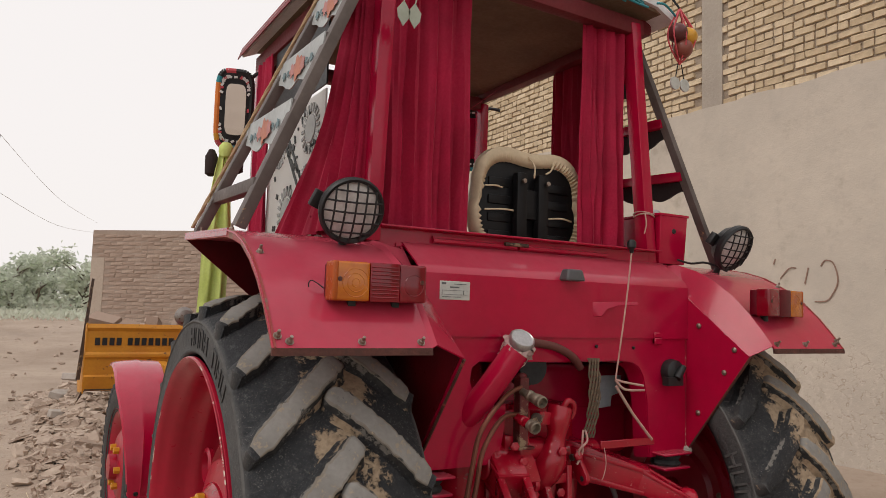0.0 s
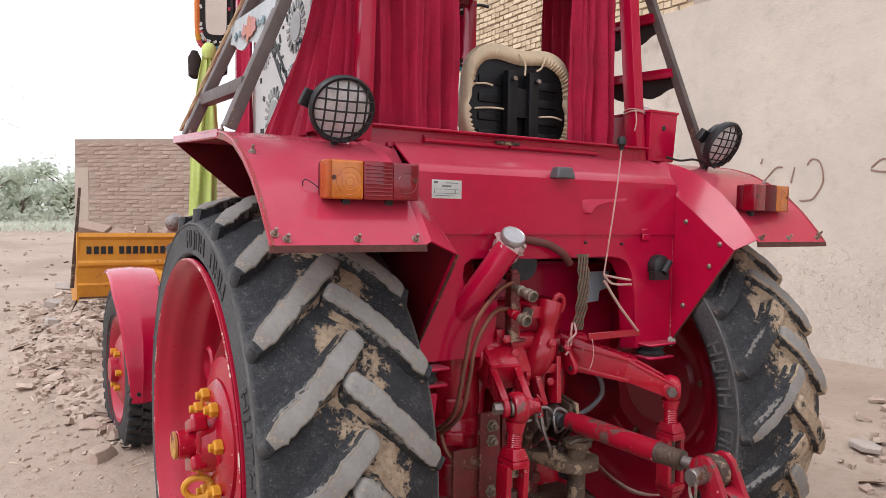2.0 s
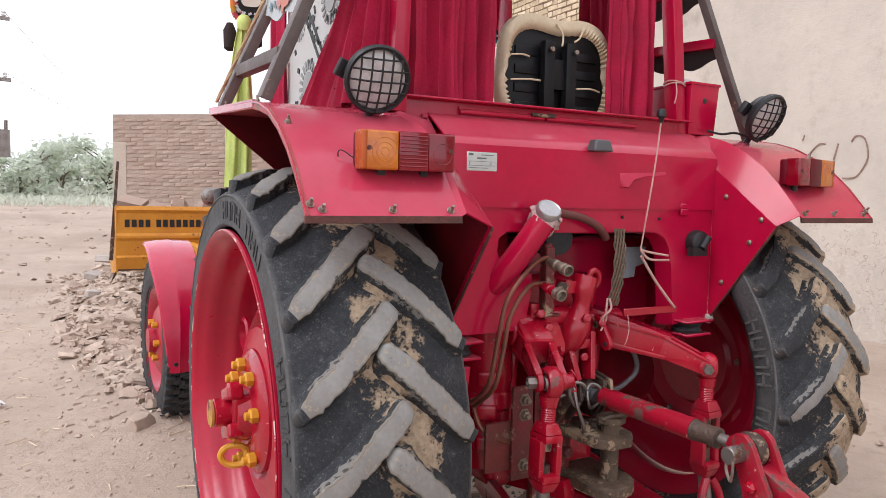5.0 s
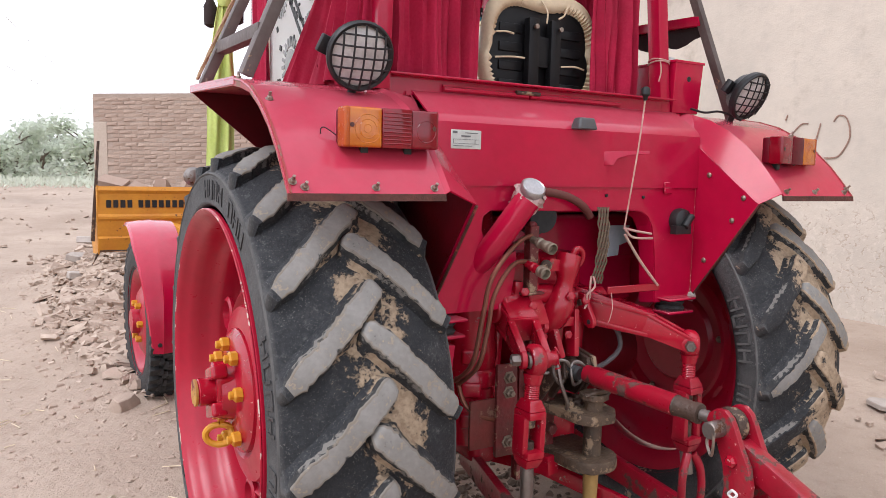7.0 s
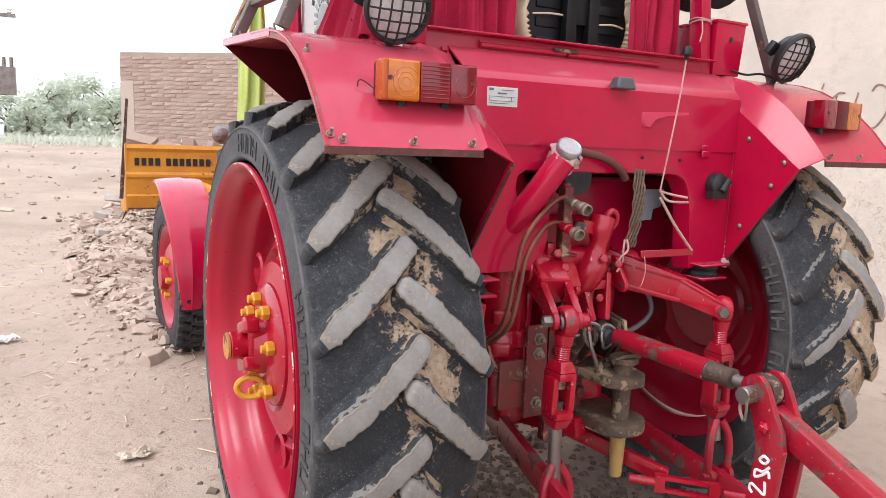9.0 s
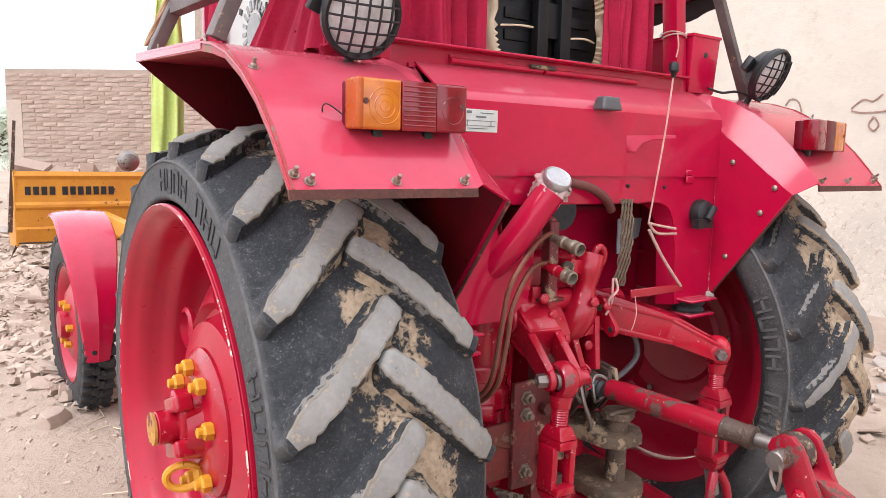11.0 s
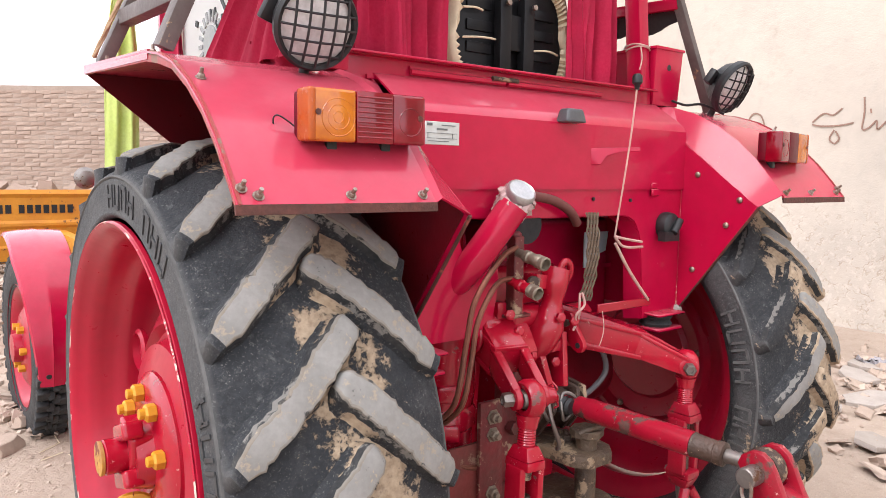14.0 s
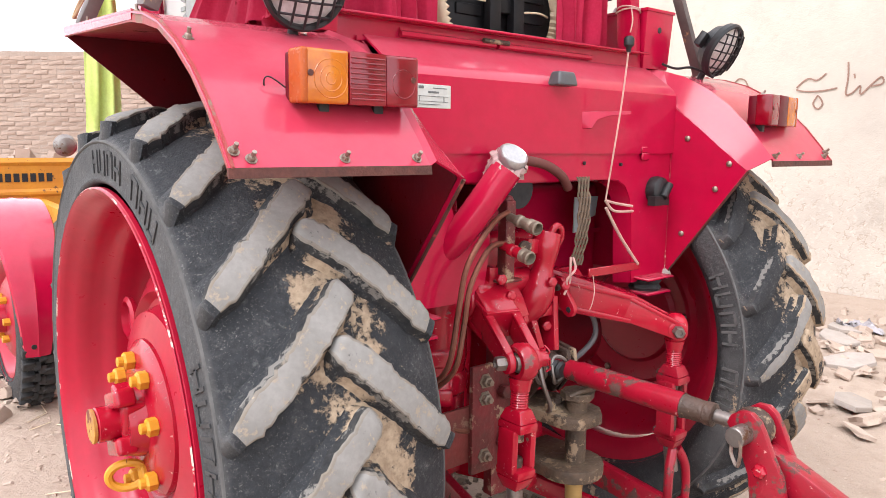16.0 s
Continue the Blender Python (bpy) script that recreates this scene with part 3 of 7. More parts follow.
def rear_wheel(x, out, mud, name_label):
    """A rear wheel at x whose outer face looks to out (-1 or 1)."""
    w = new("rear_wheel")
    w.parent = tractor
    w.location = (x, 0, AXLE_Z)
    tagged(w, name_label)
    carcass = [(r, h * -out) for r, h in [(0.553, -0.200), (0.555, -0.214), (0.559, -0.218), (0.565, -0.221), (0.571, -0.218), (0.600, -0.218), (0.636, -0.2185), (0.648, -0.2165), (0.656, -0.208), (0.661, -0.195), (0.672, -0.165), (0.692, -0.09), (0.700, 0), (0.692, 0.09), (0.672, 0.165), (0.661, 0.195), (0.656, 0.208), (0.648, 0.2165), (0.636, 0.2185), (0.600, 0.218), (0.571, 0.212), (0.560, 0.205), (0.540, 0.185), (0.520, 0.150), (0.505, 0.115)]]
    bm = B()
    add_lathe(bm, carcass, (0, 0, 0), (1, 0, 0), 96, cap=False)
    part("tyre", bm, tyre_mud if mud else tyre_mat, w, "black ribbed tractor tyre caked with dry mud", 60)
    for face in (-1, 1):
        bm = B()
        add_lathe(bm, [(0.640, face * 0.2165), (0.642, face * 0.2200), (0.6445, face * 0.2210), (0.647, face * 0.2198), (0.649, face * 0.2145)], (0, 0, 0), (1, 0, 0), 96, cap=False)
        part("sidewall_rib", bm, rib_rubber, w, "dusty raised rib round the sidewall")
    # raised lettering blocks on both sidewalls
    for face in (-1, 1):
        bm = B()
        for mid in (1.42, -2.3, 3.4, 0.1) if face * out < 0 else (1.30, 0.12, -2.3):
            for k in (0, 1, 2, 4, 5, 6, 7):
                for dt, dr, wd, ht in ((-0.018, 0.024, 0.008, 0.05), (0.018, 0.024, 0.008, 0.05), (0, (0.0, 0.024, 0.048)[k % 3], 0.04, 0.009)):
                    r = 0.578 + dr
                    a = mid + 0.095 * (k - 3.5) + dt / r
                    add_box(bm, (face * 0.2185, -r * math.cos(a), r * math.sin(a)), (0.005, wd * 0.9, ht * 1.0), (90 - math.degrees(a), 0, 0))
        tagged(part("sidewall_lettering", bm, letter_rubber if face * out > 0 else rib_rubber, w, "moulded raised marks", 0), kind="stuff")
    lugs = [mesh_of("lug", lug_mesh(side, 7 + k + side), tyre_mud if mud else tyre_mat, tyre_mud if mud and k else lug_mat, tyre_mud if mud else lug_edge, lug_flank, smooth=55) for side in (-1, 1) for k in range(2)]
    count = 20
    rnd = random.Random(int(x * 100))
    for k in range(count):
        for s in (0, 1):
            ob = new("lug", lugs[s * 2 + (rnd.random() < (0.45 if mud else 0.5))])
            ob.parent = w
            ob.rotation_euler = (-(2 * math.pi * k / count + (0.14 if s else 0.278)), 0, 0)
    # rim: a deep stepped barrel with a dished disc
    o = out
    bm = B()
    barrel = [(0.547, -0.214), (0.547, -0.223), (0.541, -0.228), (0.534, -0.224), (0.527, -0.213), (0.520, -0.200), (0.512, -0.192), (0.503, -0.178), (0.497, -0.155), (0.492, -0.13), (0.484, -0.115), (0.474, -0.105), (0.469, -0.09), (0.467, -0.06), (0.462, -0.035), (0.452, -0.018), (0.446, 0.0), (0.440, 0.06), (0.450, 0.068), (0.465, 0.085), (0.485, 0.095), (0.500, 0.105), (0.520, 0.118), (0.532, 0.132), (0.526, 0.14), (0.512, 0.132)]
    add_lathe(bm, [(r, -o * h) for r, h in barrel], (0, 0, 0), (1, 0, 0), 96, cap=False)
    part("rim", bm, rim_paint, w, "glossy red stepped steel rim", 48)
    bm = B()
    add_lathe(bm, [(0.5405, o * 0.2275), (0.5435, o * 0.2300), (0.5465, o * 0.2275)], (0, 0, 0), (1, 0, 0), 96, cap=False)
    part("rim_edge", bm, rim_chips, w, "chipped rim edge")
    bm = B()
    disc = [(0.440, 0.0), (0.415, -0.01), (0.395, -0.035), (0.36, -0.07), (0.30, -0.105), (0.285, -0.085), (0.27, -0.085), (0.255, -0.125), (0.19, -0.14), (0.175, -0.125), (0.0, -0.125)]
    add_lathe(bm, [(r, -o * h) for r, h in disc], (0, 0, 0), (1, 0, 0), 72, cap=False)
    add_lathe(bm, [(r, -o * (h + 0.012)) for r, h in disc], (0, 0, 0), (1, 0, 0), 72, cap=False)
    disc_part = part("wheel_disc", bm, rim_paint, w, "dished red wheel disc with pressed holes", 45)
    for k in range(6):
        a = 2 * math.pi * (k + 0.45) / 6
        bm = B()
        add_lathe(bm, [(0.056, 0), (0.060, 0.012 * o), (0.048, 0.018 * o), (0.044, -0.006 * o)], (o * 0.092, -0.335 * math.cos(a), 0.335 * math.sin(a)), (1, 0, 0), 14)
        part("pressed_hole", bm, rim_paint, disc_part)
    # bright studs stand in for daylight seen through holes in the disc
    for k in range(6):
        a = 2 * math.pi * (k + 0.15) / 6
        bm = B()
        add_lathe(bm, [(0.013, 0), (0.013, 0.010), (0.009, 0.013)], (o * 0.100, -0.245 * math.cos(a), 0.245 * math.sin(a)), (-o, 0, 0), 6)
        part("hole_light_stud", bm, zinc, w)
    hub = part("hub", (bm := B(), add_lathe(bm, [(0.185, o * 0.012), (0.182, o * 0.026), (0.16, o * 0.042), (0.085, o * 0.048), (0.075, o * 0.085)], (o * 0.12, 0, 0.012), (1, 0, 0), 36))[0], chipped, w, "worn red hub")
    for c_, s_, a_ in (((o * 0.190, 0, 0.02), (0.05, 0.11, 0.13), 14), ((o * 0.210, -0.02, 0.075), (0.045, 0.10, 0.04), -20), ((o * 0.210, -0.02, -0.035), (0.045, 0.10, 0.04), -20)):
        bm = B()
        add_box(bm, c_, s_, (a_, 0, 0))
        bevel(bm, 0.010, 3)
        part("hub_clamp", bm, chipped, w, "worn red hub clamp")
    bm = B()
    add_cyl(bm, (o * 0.05, 0, 0.018), (o * 0.262, 0, 0.018), 0.040, n=28)
    part("half_shaft", bm, chipped, w, "scuffed red axle shaft end")
    bm = B()
    add_cyl(bm, (o * 0.262, 0, 0.018), (o * 0.270, 0, 0.018), 0.039, n=28)
    part("shaft_cap", bm, worn_yellow, w, "worn yellow painted shaft end")
    nut_mesh = (bm := B(), add_lathe(bm, [(0.018, 0), (0.021, 0.003), (0.021, 0.021), (0.016, 0.026)], (0, 0, 0), (o, 0, 0), 6), add_cyl(bm, (o * 0.025, 0, 0), (o * 0.038, 0, 0), 0.012, n=10), mesh_of("wheel_nut", bm, yellow, smooth=30))[-1]
    for y, z, h in ((0.03, 0.145, 0.117), (0.115, 0.085, 0.117), (-0.07, 0.125, 0.117), (-0.015, 0.005, 0.165), (-0.125, 0.035, 0.117), (0.085, -0.085, 0.117), (-0.10, -0.10, 0.117), (0.02, -0.135, 0.117)):
        ob = new("wheel_nut", nut_mesh)
        ob.parent = w
        ob.location = (o * (h + 0.045), y, z)
    bm = B()
    add_tube(bm, [(o * 0.20 + o * 0.038 * math.sin(a), -0.01 + 0.012 * math.sin(a), -0.112 + 0.030 * math.cos(a)) for a in np.linspace(0, 2 * math.pi, 13)], 0.010)
    add_cyl(bm, (o * 0.12, -0.02, -0.112), (o * 0.175, -0.02, -0.112), 0.024)
    part("tow_ring", bm, yellow, w, "yellow ring bolt")
    return w


rear_wheel(-0.785, -1, False, "large rear wheel with red rim and yellow nuts")
rear_wheel(0.776, 1, True, "large rear wheel with mud-caked tyre")


# front wheels
def front_wheel(x, out):
    w = new("front_wheel")
    w.parent = tractor
    w.location = (x - 0.02 * (1 if x > 0 else -1), 2.48, 0.485)
    w.rotation_euler = (0, 0, radians(2.0))
    w.scale = (1.0, 1.08, 1.08)
    tagged(w, "smaller front wheel under a red mudguard")
    bm = B()
    add_lathe(bm, [(0.285, -0.060), (0.31, -0.071), (0.37, -0.075), (0.41, -0.072), (0.420, -0.064), (0.425, 0), (0.420, 0.064), (0.41, 0.072), (0.37, 0.075), (0.31, 0.071), (0.285, 0.060)], (0, 0, 0), (1, 0, 0), 64, cap=False)
    part("tyre", bm, rubber, w, "dusty black tyre", 50)
    blocks = [mesh_of("tread_block", (b := B(), add_box(b, (s * 0.046, -0.427, 0.012 * s), (0.056, 0.040, 0.042), (12, 0, 0)), add_box(b, (s * 0.012, -0.430, 0.020 * s), (0.034, 0.034, 0.040), (-25, 0, 0)), bevel(b, 0.004, 1), b)[-1], rubber) for s in (-1, 1)]
    for k in range(88):
        ob = new("tread_block", blocks[k % 2])
        ob.parent = w
        ob.rotation_euler = (2 * math.pi * (k // 2) / 44, 0, 0)
    bm = B()
    add_lathe(bm, [(0.30, out * 0.070), (0.303, out * 0.062), (0.275, out * 0.055), (0.25, out * 0.02), (0.235, out * 0.0), (0.16, out * 0.05), (0.07, out * 0.06), (0.065, out * 0.10), (0.0, out * 0.105)], (0, 0, 0), (1, 0, 0), 48, cap=False)
    part("rim", bm, rim_paint, w, "red rim", 45)
    for k in range(6):
        a = 2 * math.pi * k / 6
        bm = B()
        add_cyl(bm, (out * 0.05, 0.105 * math.cos(a), 0.105 * math.sin(a)), (out * 0.085, 0.105 * math.cos(a), 0.105 * math.sin(a)), 0.018, n=6)
        part("wheel_nut", bm, yellow, w, "orange wheel nut")
    # mudguard
    bm = B()
    rows = []
    for k in range(15):
        a = radians(-14 + 118 * k / 14)
        rows.append([(x_, -(0.535 + 0.012 * c) * math.cos(a), (0.555 + 0.012 * c) * math.sin(a) + 0.02) for x_, c in ((-0.115, -1.8), (-0.105, -0.3), (-0.05, 0.4), (0.0, 0.5), (0.02, 0.9), (0.04, 0.5), (0.09, 0.4), (0.14, 0), (0.15, -1.6))])
        rows[-1] = [(x_ * (0.42 + 0.58 * min(1.0, k / 8)), y_, z_) for x_, y_, z_ in rows[-1]]
    add_sheet(bm, rows, 0.004)
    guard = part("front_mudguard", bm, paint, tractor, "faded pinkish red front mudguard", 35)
    guard.matrix_basis = pose(x * 0.977, 2.52, 0.502)
    bm = B()
    add_cyl(bm, (-0.01, -0.520, -0.065), (-0.01, -0.536, -0.065), 0.012)
    part("bolt", bm, black, guard)
    return w


front_wheel(-0.865, -1)
front_wheel(0.865, 1)
bm = B()
add_box(bm, (0, 2.52, 0.51), (1.55, 0.12, 0.13))
bevel(bm, 0.015)
part("front_axle", bm, chipped, tractor)
bm = B()
add_box(bm, (0, 1.85, 1.12), (0.56, 2.0, 0.55))
add_box(bm, (0, 1.55, 0.72), (0.46, 2.0, 0.36))
add_box(bm, (0, 2.55, 0.72), (0.62, 0.8, 0.36))
bevel(bm, 0.05, 3)
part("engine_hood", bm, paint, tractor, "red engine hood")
bm = B()
add_lathe(bm, [(0.012, -0.05), (0.038, -0.038), (0.052, -0.005), (0.056, 0.004), (0.050, 0.016)], (-0.60, 2.35, 1.35), (0, 1, 0.0), 24)
part("headlamp", bm, steel, tractor, "silver round headlamp")


# fenders
EDGE = ((-0.655, 1.345), (-0.62, 1.388), (-0.57, 1.445), (-0.51, 1.50), (-0.44, 1.548), (-0.36, 1.588), (-0.28, 1.612), (-0.20, 1.625), (0.0, 1.635), (0.36, 1.655))


def fender(s, inner):
    """s: -1 the one over the wheel at x < 0, 1 the other; inner: x of the side panel."""
    f = new("rear_fender")
    f.parent = tractor
    tagged(f, "angular red rear fender with bolted lip")
    strip = s * 0.615
    bm = B()
    outer = s * 0.985
    add_sheet(bm, [[(outer + (strip - outer) * k / 5, y, z) for k in range(6)] for y, z in EDGE], 0.004)
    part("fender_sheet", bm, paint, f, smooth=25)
    # added sheet under the fender, duller than its paint to deepen the shade
    bm = B()
    add_sheet(bm, [[(outer - s * 0.008 + (strip - outer) * k / 3, y + 0.004, z - 0.012) for k in range(4)] for y, z in EDGE[1:]], 0.003)
    part("fender_shade_sheet", bm, underside_shade_red, f, "underside of the fender in a red dulled for shade", 25)
    bm = B()
    add_sheet(bm, [[(outer - s * 0.003, y - 0.002, z + 0.002), (outer - s * 0.001, y + 0.003, z - 0.014)] for y, z in EDGE[:6]] + [[(outer - s * 0.003, y, z + 0.002), (outer - s * 0.001, y + 0.001, z - 0.020)] for y, z in EDGE[6:]], 0.005)
    part("rolled_edge", bm, edge_rust, f, "rolled outer edge with worn brown paint", 30)
    bm = B()
    side = ((-0.615, 1.318), (-0.59, 1.335), (-0.555, 1.36), (-0.51, 1.395), (-0.46, 1.435), (-0.40, 1.48), (-0.36, 1.512), (-0.27, 1.60), (0.0, 1.628), (0.36, 1.64))
    add_sheet(bm, [[(strip, y, z), (strip + (inner - strip) * 0.12, y, z + 0.008), (inner, y2, z2)] for (y, z), (y2, z2) in zip(EDGE, side)], 0.004)
    part("corner_strip", bm, paint, f, "bent red corner strip", 25)
    bm = B()
    add_plate(bm, [(inner, y, z) for y, z in ((-0.36, 1.51), (-0.615, 1.318), (-0.36, 0.975), (0.0, 0.975), (0.45, 1.2), (0.45, 1.64), (-0.25, 1.62))], (s * 0.006, 0, 0))
    bevel(bm, 0.002, 1)
    part("side_panel", bm, paint, f)
    # added plate: its dark red deepens the shade inside the wheel well
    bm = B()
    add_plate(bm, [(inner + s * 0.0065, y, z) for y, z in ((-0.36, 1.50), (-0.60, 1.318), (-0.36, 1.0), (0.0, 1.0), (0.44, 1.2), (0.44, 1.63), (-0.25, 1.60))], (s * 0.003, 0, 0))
    part("arch_shade_plate", bm, shaded_greasy_red, f, "dirty inner face of the wheel arch, coloured darker for its shade")
    bm = B()
    add_box(bm, ((outer + strip) / 2, -0.654, 1.337), (abs(outer - strip) + 0.004, 0.006, 0.016), (-8, 0, 0))
    add_tube(bm, [(inner + s * 0.004, -0.617, 1.316), (inner + s * 0.004, -0.36, 0.978)], 0.004)
    part("rusty_edge", bm, lip_rust, f, "rust-brown folded lip")
    # the arch's shade is put into this wall's dark colour
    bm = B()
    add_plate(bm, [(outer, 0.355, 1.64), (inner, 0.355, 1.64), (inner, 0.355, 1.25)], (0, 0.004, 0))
    part("front_arch_wall", bm, shaded_greasy_red, f, "front wall of the wheel arch, coloured dark for its shade")
    bm = B()
    add_plate(bm, [(outer - s * 0.006, -0.21, 1.628), (outer - s * 0.006, 0.36, 1.658), (outer - s * 0.006, 0.36, 1.636), (outer - s * 0.006, -0.21, 1.608)], (s * 0.006, 0, 0))
    part("front_gusset", bm, chipped, f)
    bolts = [(0.971, -0.637, 1.398), (0.947, -0.645, 1.368), (0.785, -0.645, 1.365), (0.639, -0.645, 1.364), (0.957, -0.428, 1.556), (0.96, -0.16, 1.63), (0.965, 0.2, 1.648)]
    for x, y, z in bolts:
        k = min(range(len(EDGE) - 1), key=lambda i: abs(EDGE[i][0] - y))
        (y0, z0), (y1, z1) = EDGE[k], EDGE[k + 1]
        z = z0 + (z1 - z0) * (y - y0) / (y1 - y0)
        nrm = V((0, -(z1 - z0), (y1 - y0))).normalized()
        p = V((s * x, y, z))
        bm = B()
        add_cyl(bm, p, p + nrm * 0.002, 0.0095, n=16)
        add_lathe(bm, [(0.0068, 0.002), (0.0068, 0.007), (0.005, 0.009)], p, nrm, 6)
        add_cyl(bm, p + nrm * 0.007, p + nrm * 0.019, 0.0038, n=8)
        part("bolt", bm, zinc, f, "zinc bolt and washer")
    for y, z in ((-0.42, 1.407), (-0.521, 1.26), (-0.417, 1.118), (-0.56, 1.335)):
        bm = B()
        add_lathe(bm, [(0.009, 0), (0.009, 0.003), (0.0055, 0.006), (0.0, 0.007)], (inner - s * 0.001, y, z), (-s, 0, 0), 12)
        part("bolt", bm, zinc, f)
    return f


INNER_L, INNER_R = -0.50, 0.549
fender(-1, INNER_L)
fender(1, INNER_R)

# rear body panel with an arched opening
PANEL_Y = -0.365
bm = B()
# the arch, with a rounded notch at its upper corner that lets the filler neck out
arch = [(-0.225, 1.0), (-0.205, 1.10), (-0.202, 1.165), (-0.245, 1.158), (-0.285, 1.163), (-0.310, 1.187), (-0.327, 1.235), (-0.322, 1.275), (-0.295, 1.293), (-0.20, 1.291), (0.0, 1.289), (0.25, 1.290), (0.295, 1.285), (0.328, 1.268), (0.350, 1.235), (0.366, 1.16), (0.380, 0.975)]
outline = [(INNER_L, 1.0), *arch, (INNER_R, 0.975), (INNER_R, 1.372), (INNER_L, 1.372)]
add_plate(bm, [(x, PANEL_Y, z) for x, z in outline], (0, 0.006, 0))
add_sheet(bm, [[(x, PANEL_Y + 0.004, z) for x, z in arch], [(x + (0.012 if x < 0.05 else -0.015), PANEL_Y + 0.055, z - 0.006) for x, z in arch]], 0.003)
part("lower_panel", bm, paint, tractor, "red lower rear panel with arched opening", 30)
bm = B()
rows = [[(x, y, z) for x in np.linspace(INNER_L, INNER_R, 9)] for y, z in ((PANEL_Y - 0.007, 1.361), (PANEL_Y - 0.006, 1.535), (PANEL_Y + 0.004, 1.552), (PANEL_Y + 0.02, 1.565), (-0.27, 1.615), (-0.255, 1.625))]
add_sheet(bm, rows, 0.005)
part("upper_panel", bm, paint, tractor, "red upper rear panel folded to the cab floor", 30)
bm = B()
add_sheet(bm, [[(INNER_L - 0.02, y, z) for y, z in ((-0.26, 1.62), (0.2, 1.63), (1.1, 1.60))], [(INNER_R + 0.02, y, z) for y, z in ((-0.26, 1.62), (0.2, 1.63), (1.1, 1.60))]], 0.01)
add_box(bm, (0.03, 1.12, 1.2), (0.95, 0.02, 0.85))
part("cab_floor", bm, paint, tractor)
# black studs added in place of small dark holes in the panel
for x, z in ((0.30, 1.33), (0.14, 1.335), (-0.1, 1.43), (0.10, 1.44), (0.06, 1.375)):
    bm = B()
    add_cyl(bm, (x, PANEL_Y + 0.002, z), (x, PANEL_Y - 0.006, z), 0.005, n=8)
    part("hole_dot", bm, black, tractor)
bm = B()
add_tube(bm, [(INNER_R - 0.004, PANEL_Y - 0.002, z) for z in (0.985, 1.1, 1.2, 1.3, 1.365)], 0.0016, 6)
part("panel_seam", bm, rim_chips, tractor, "chipped paint along the panel seam")
bm = B()
add_box(bm, (0.405, PANEL_Y - 0.009, 1.352), (0.035, 0.008, 0.022))
add_box(bm, (0.40, PANEL_Y - 0.009, 1.372), (0.03, 0.006, 0.018))
bevel(bm, 0.003, 1)
part("panel_latch", bm, paint, tractor)
# crossing rail under the cab's back opening
bm = B()
add_plate(bm, [(-0.58, -0.286, 1.668), (-0.58, -0.246, 1.668), (-0.58, -0.246, 1.60), (-0.58, -0.251, 1.60), (-0.58, -0.251, 1.662), (-0.58, -0.286, 1.662)], (1.10, 0, 0))
bevel(bm, 0.0015, 1)
part("cab_rail", bm, paint, tractor, "red angle-iron rail")
for x0, x1 in ((-0.40, -0.10), (-0.09, 0.28)):
    bm = B()
    add_plate(bm, [(x0, -0.252, 1.650), (x0, -0.258, 1.650), (x0, -0.258, 1.644), (x0, -0.266, 1.640), (x0, -0.266, 1.632), (x0, -0.260, 1.628), (x0, -0.252, 1.628)], (x1 - x0, 0, 0))
    part("rail_strip", bm, paint, tractor, "ribbed red strip under the rail", 20)
bm = B()
add_cyl(bm, (-0.15, -0.268, 1.643), (-0.06, -0.268, 1.643), 0.006)
part("hinge", bm, rusty, tractor)

# tail lights
surface_orange = tinted("dark_orange_lens", (0.40, 0.075, 0.004), 0.25)
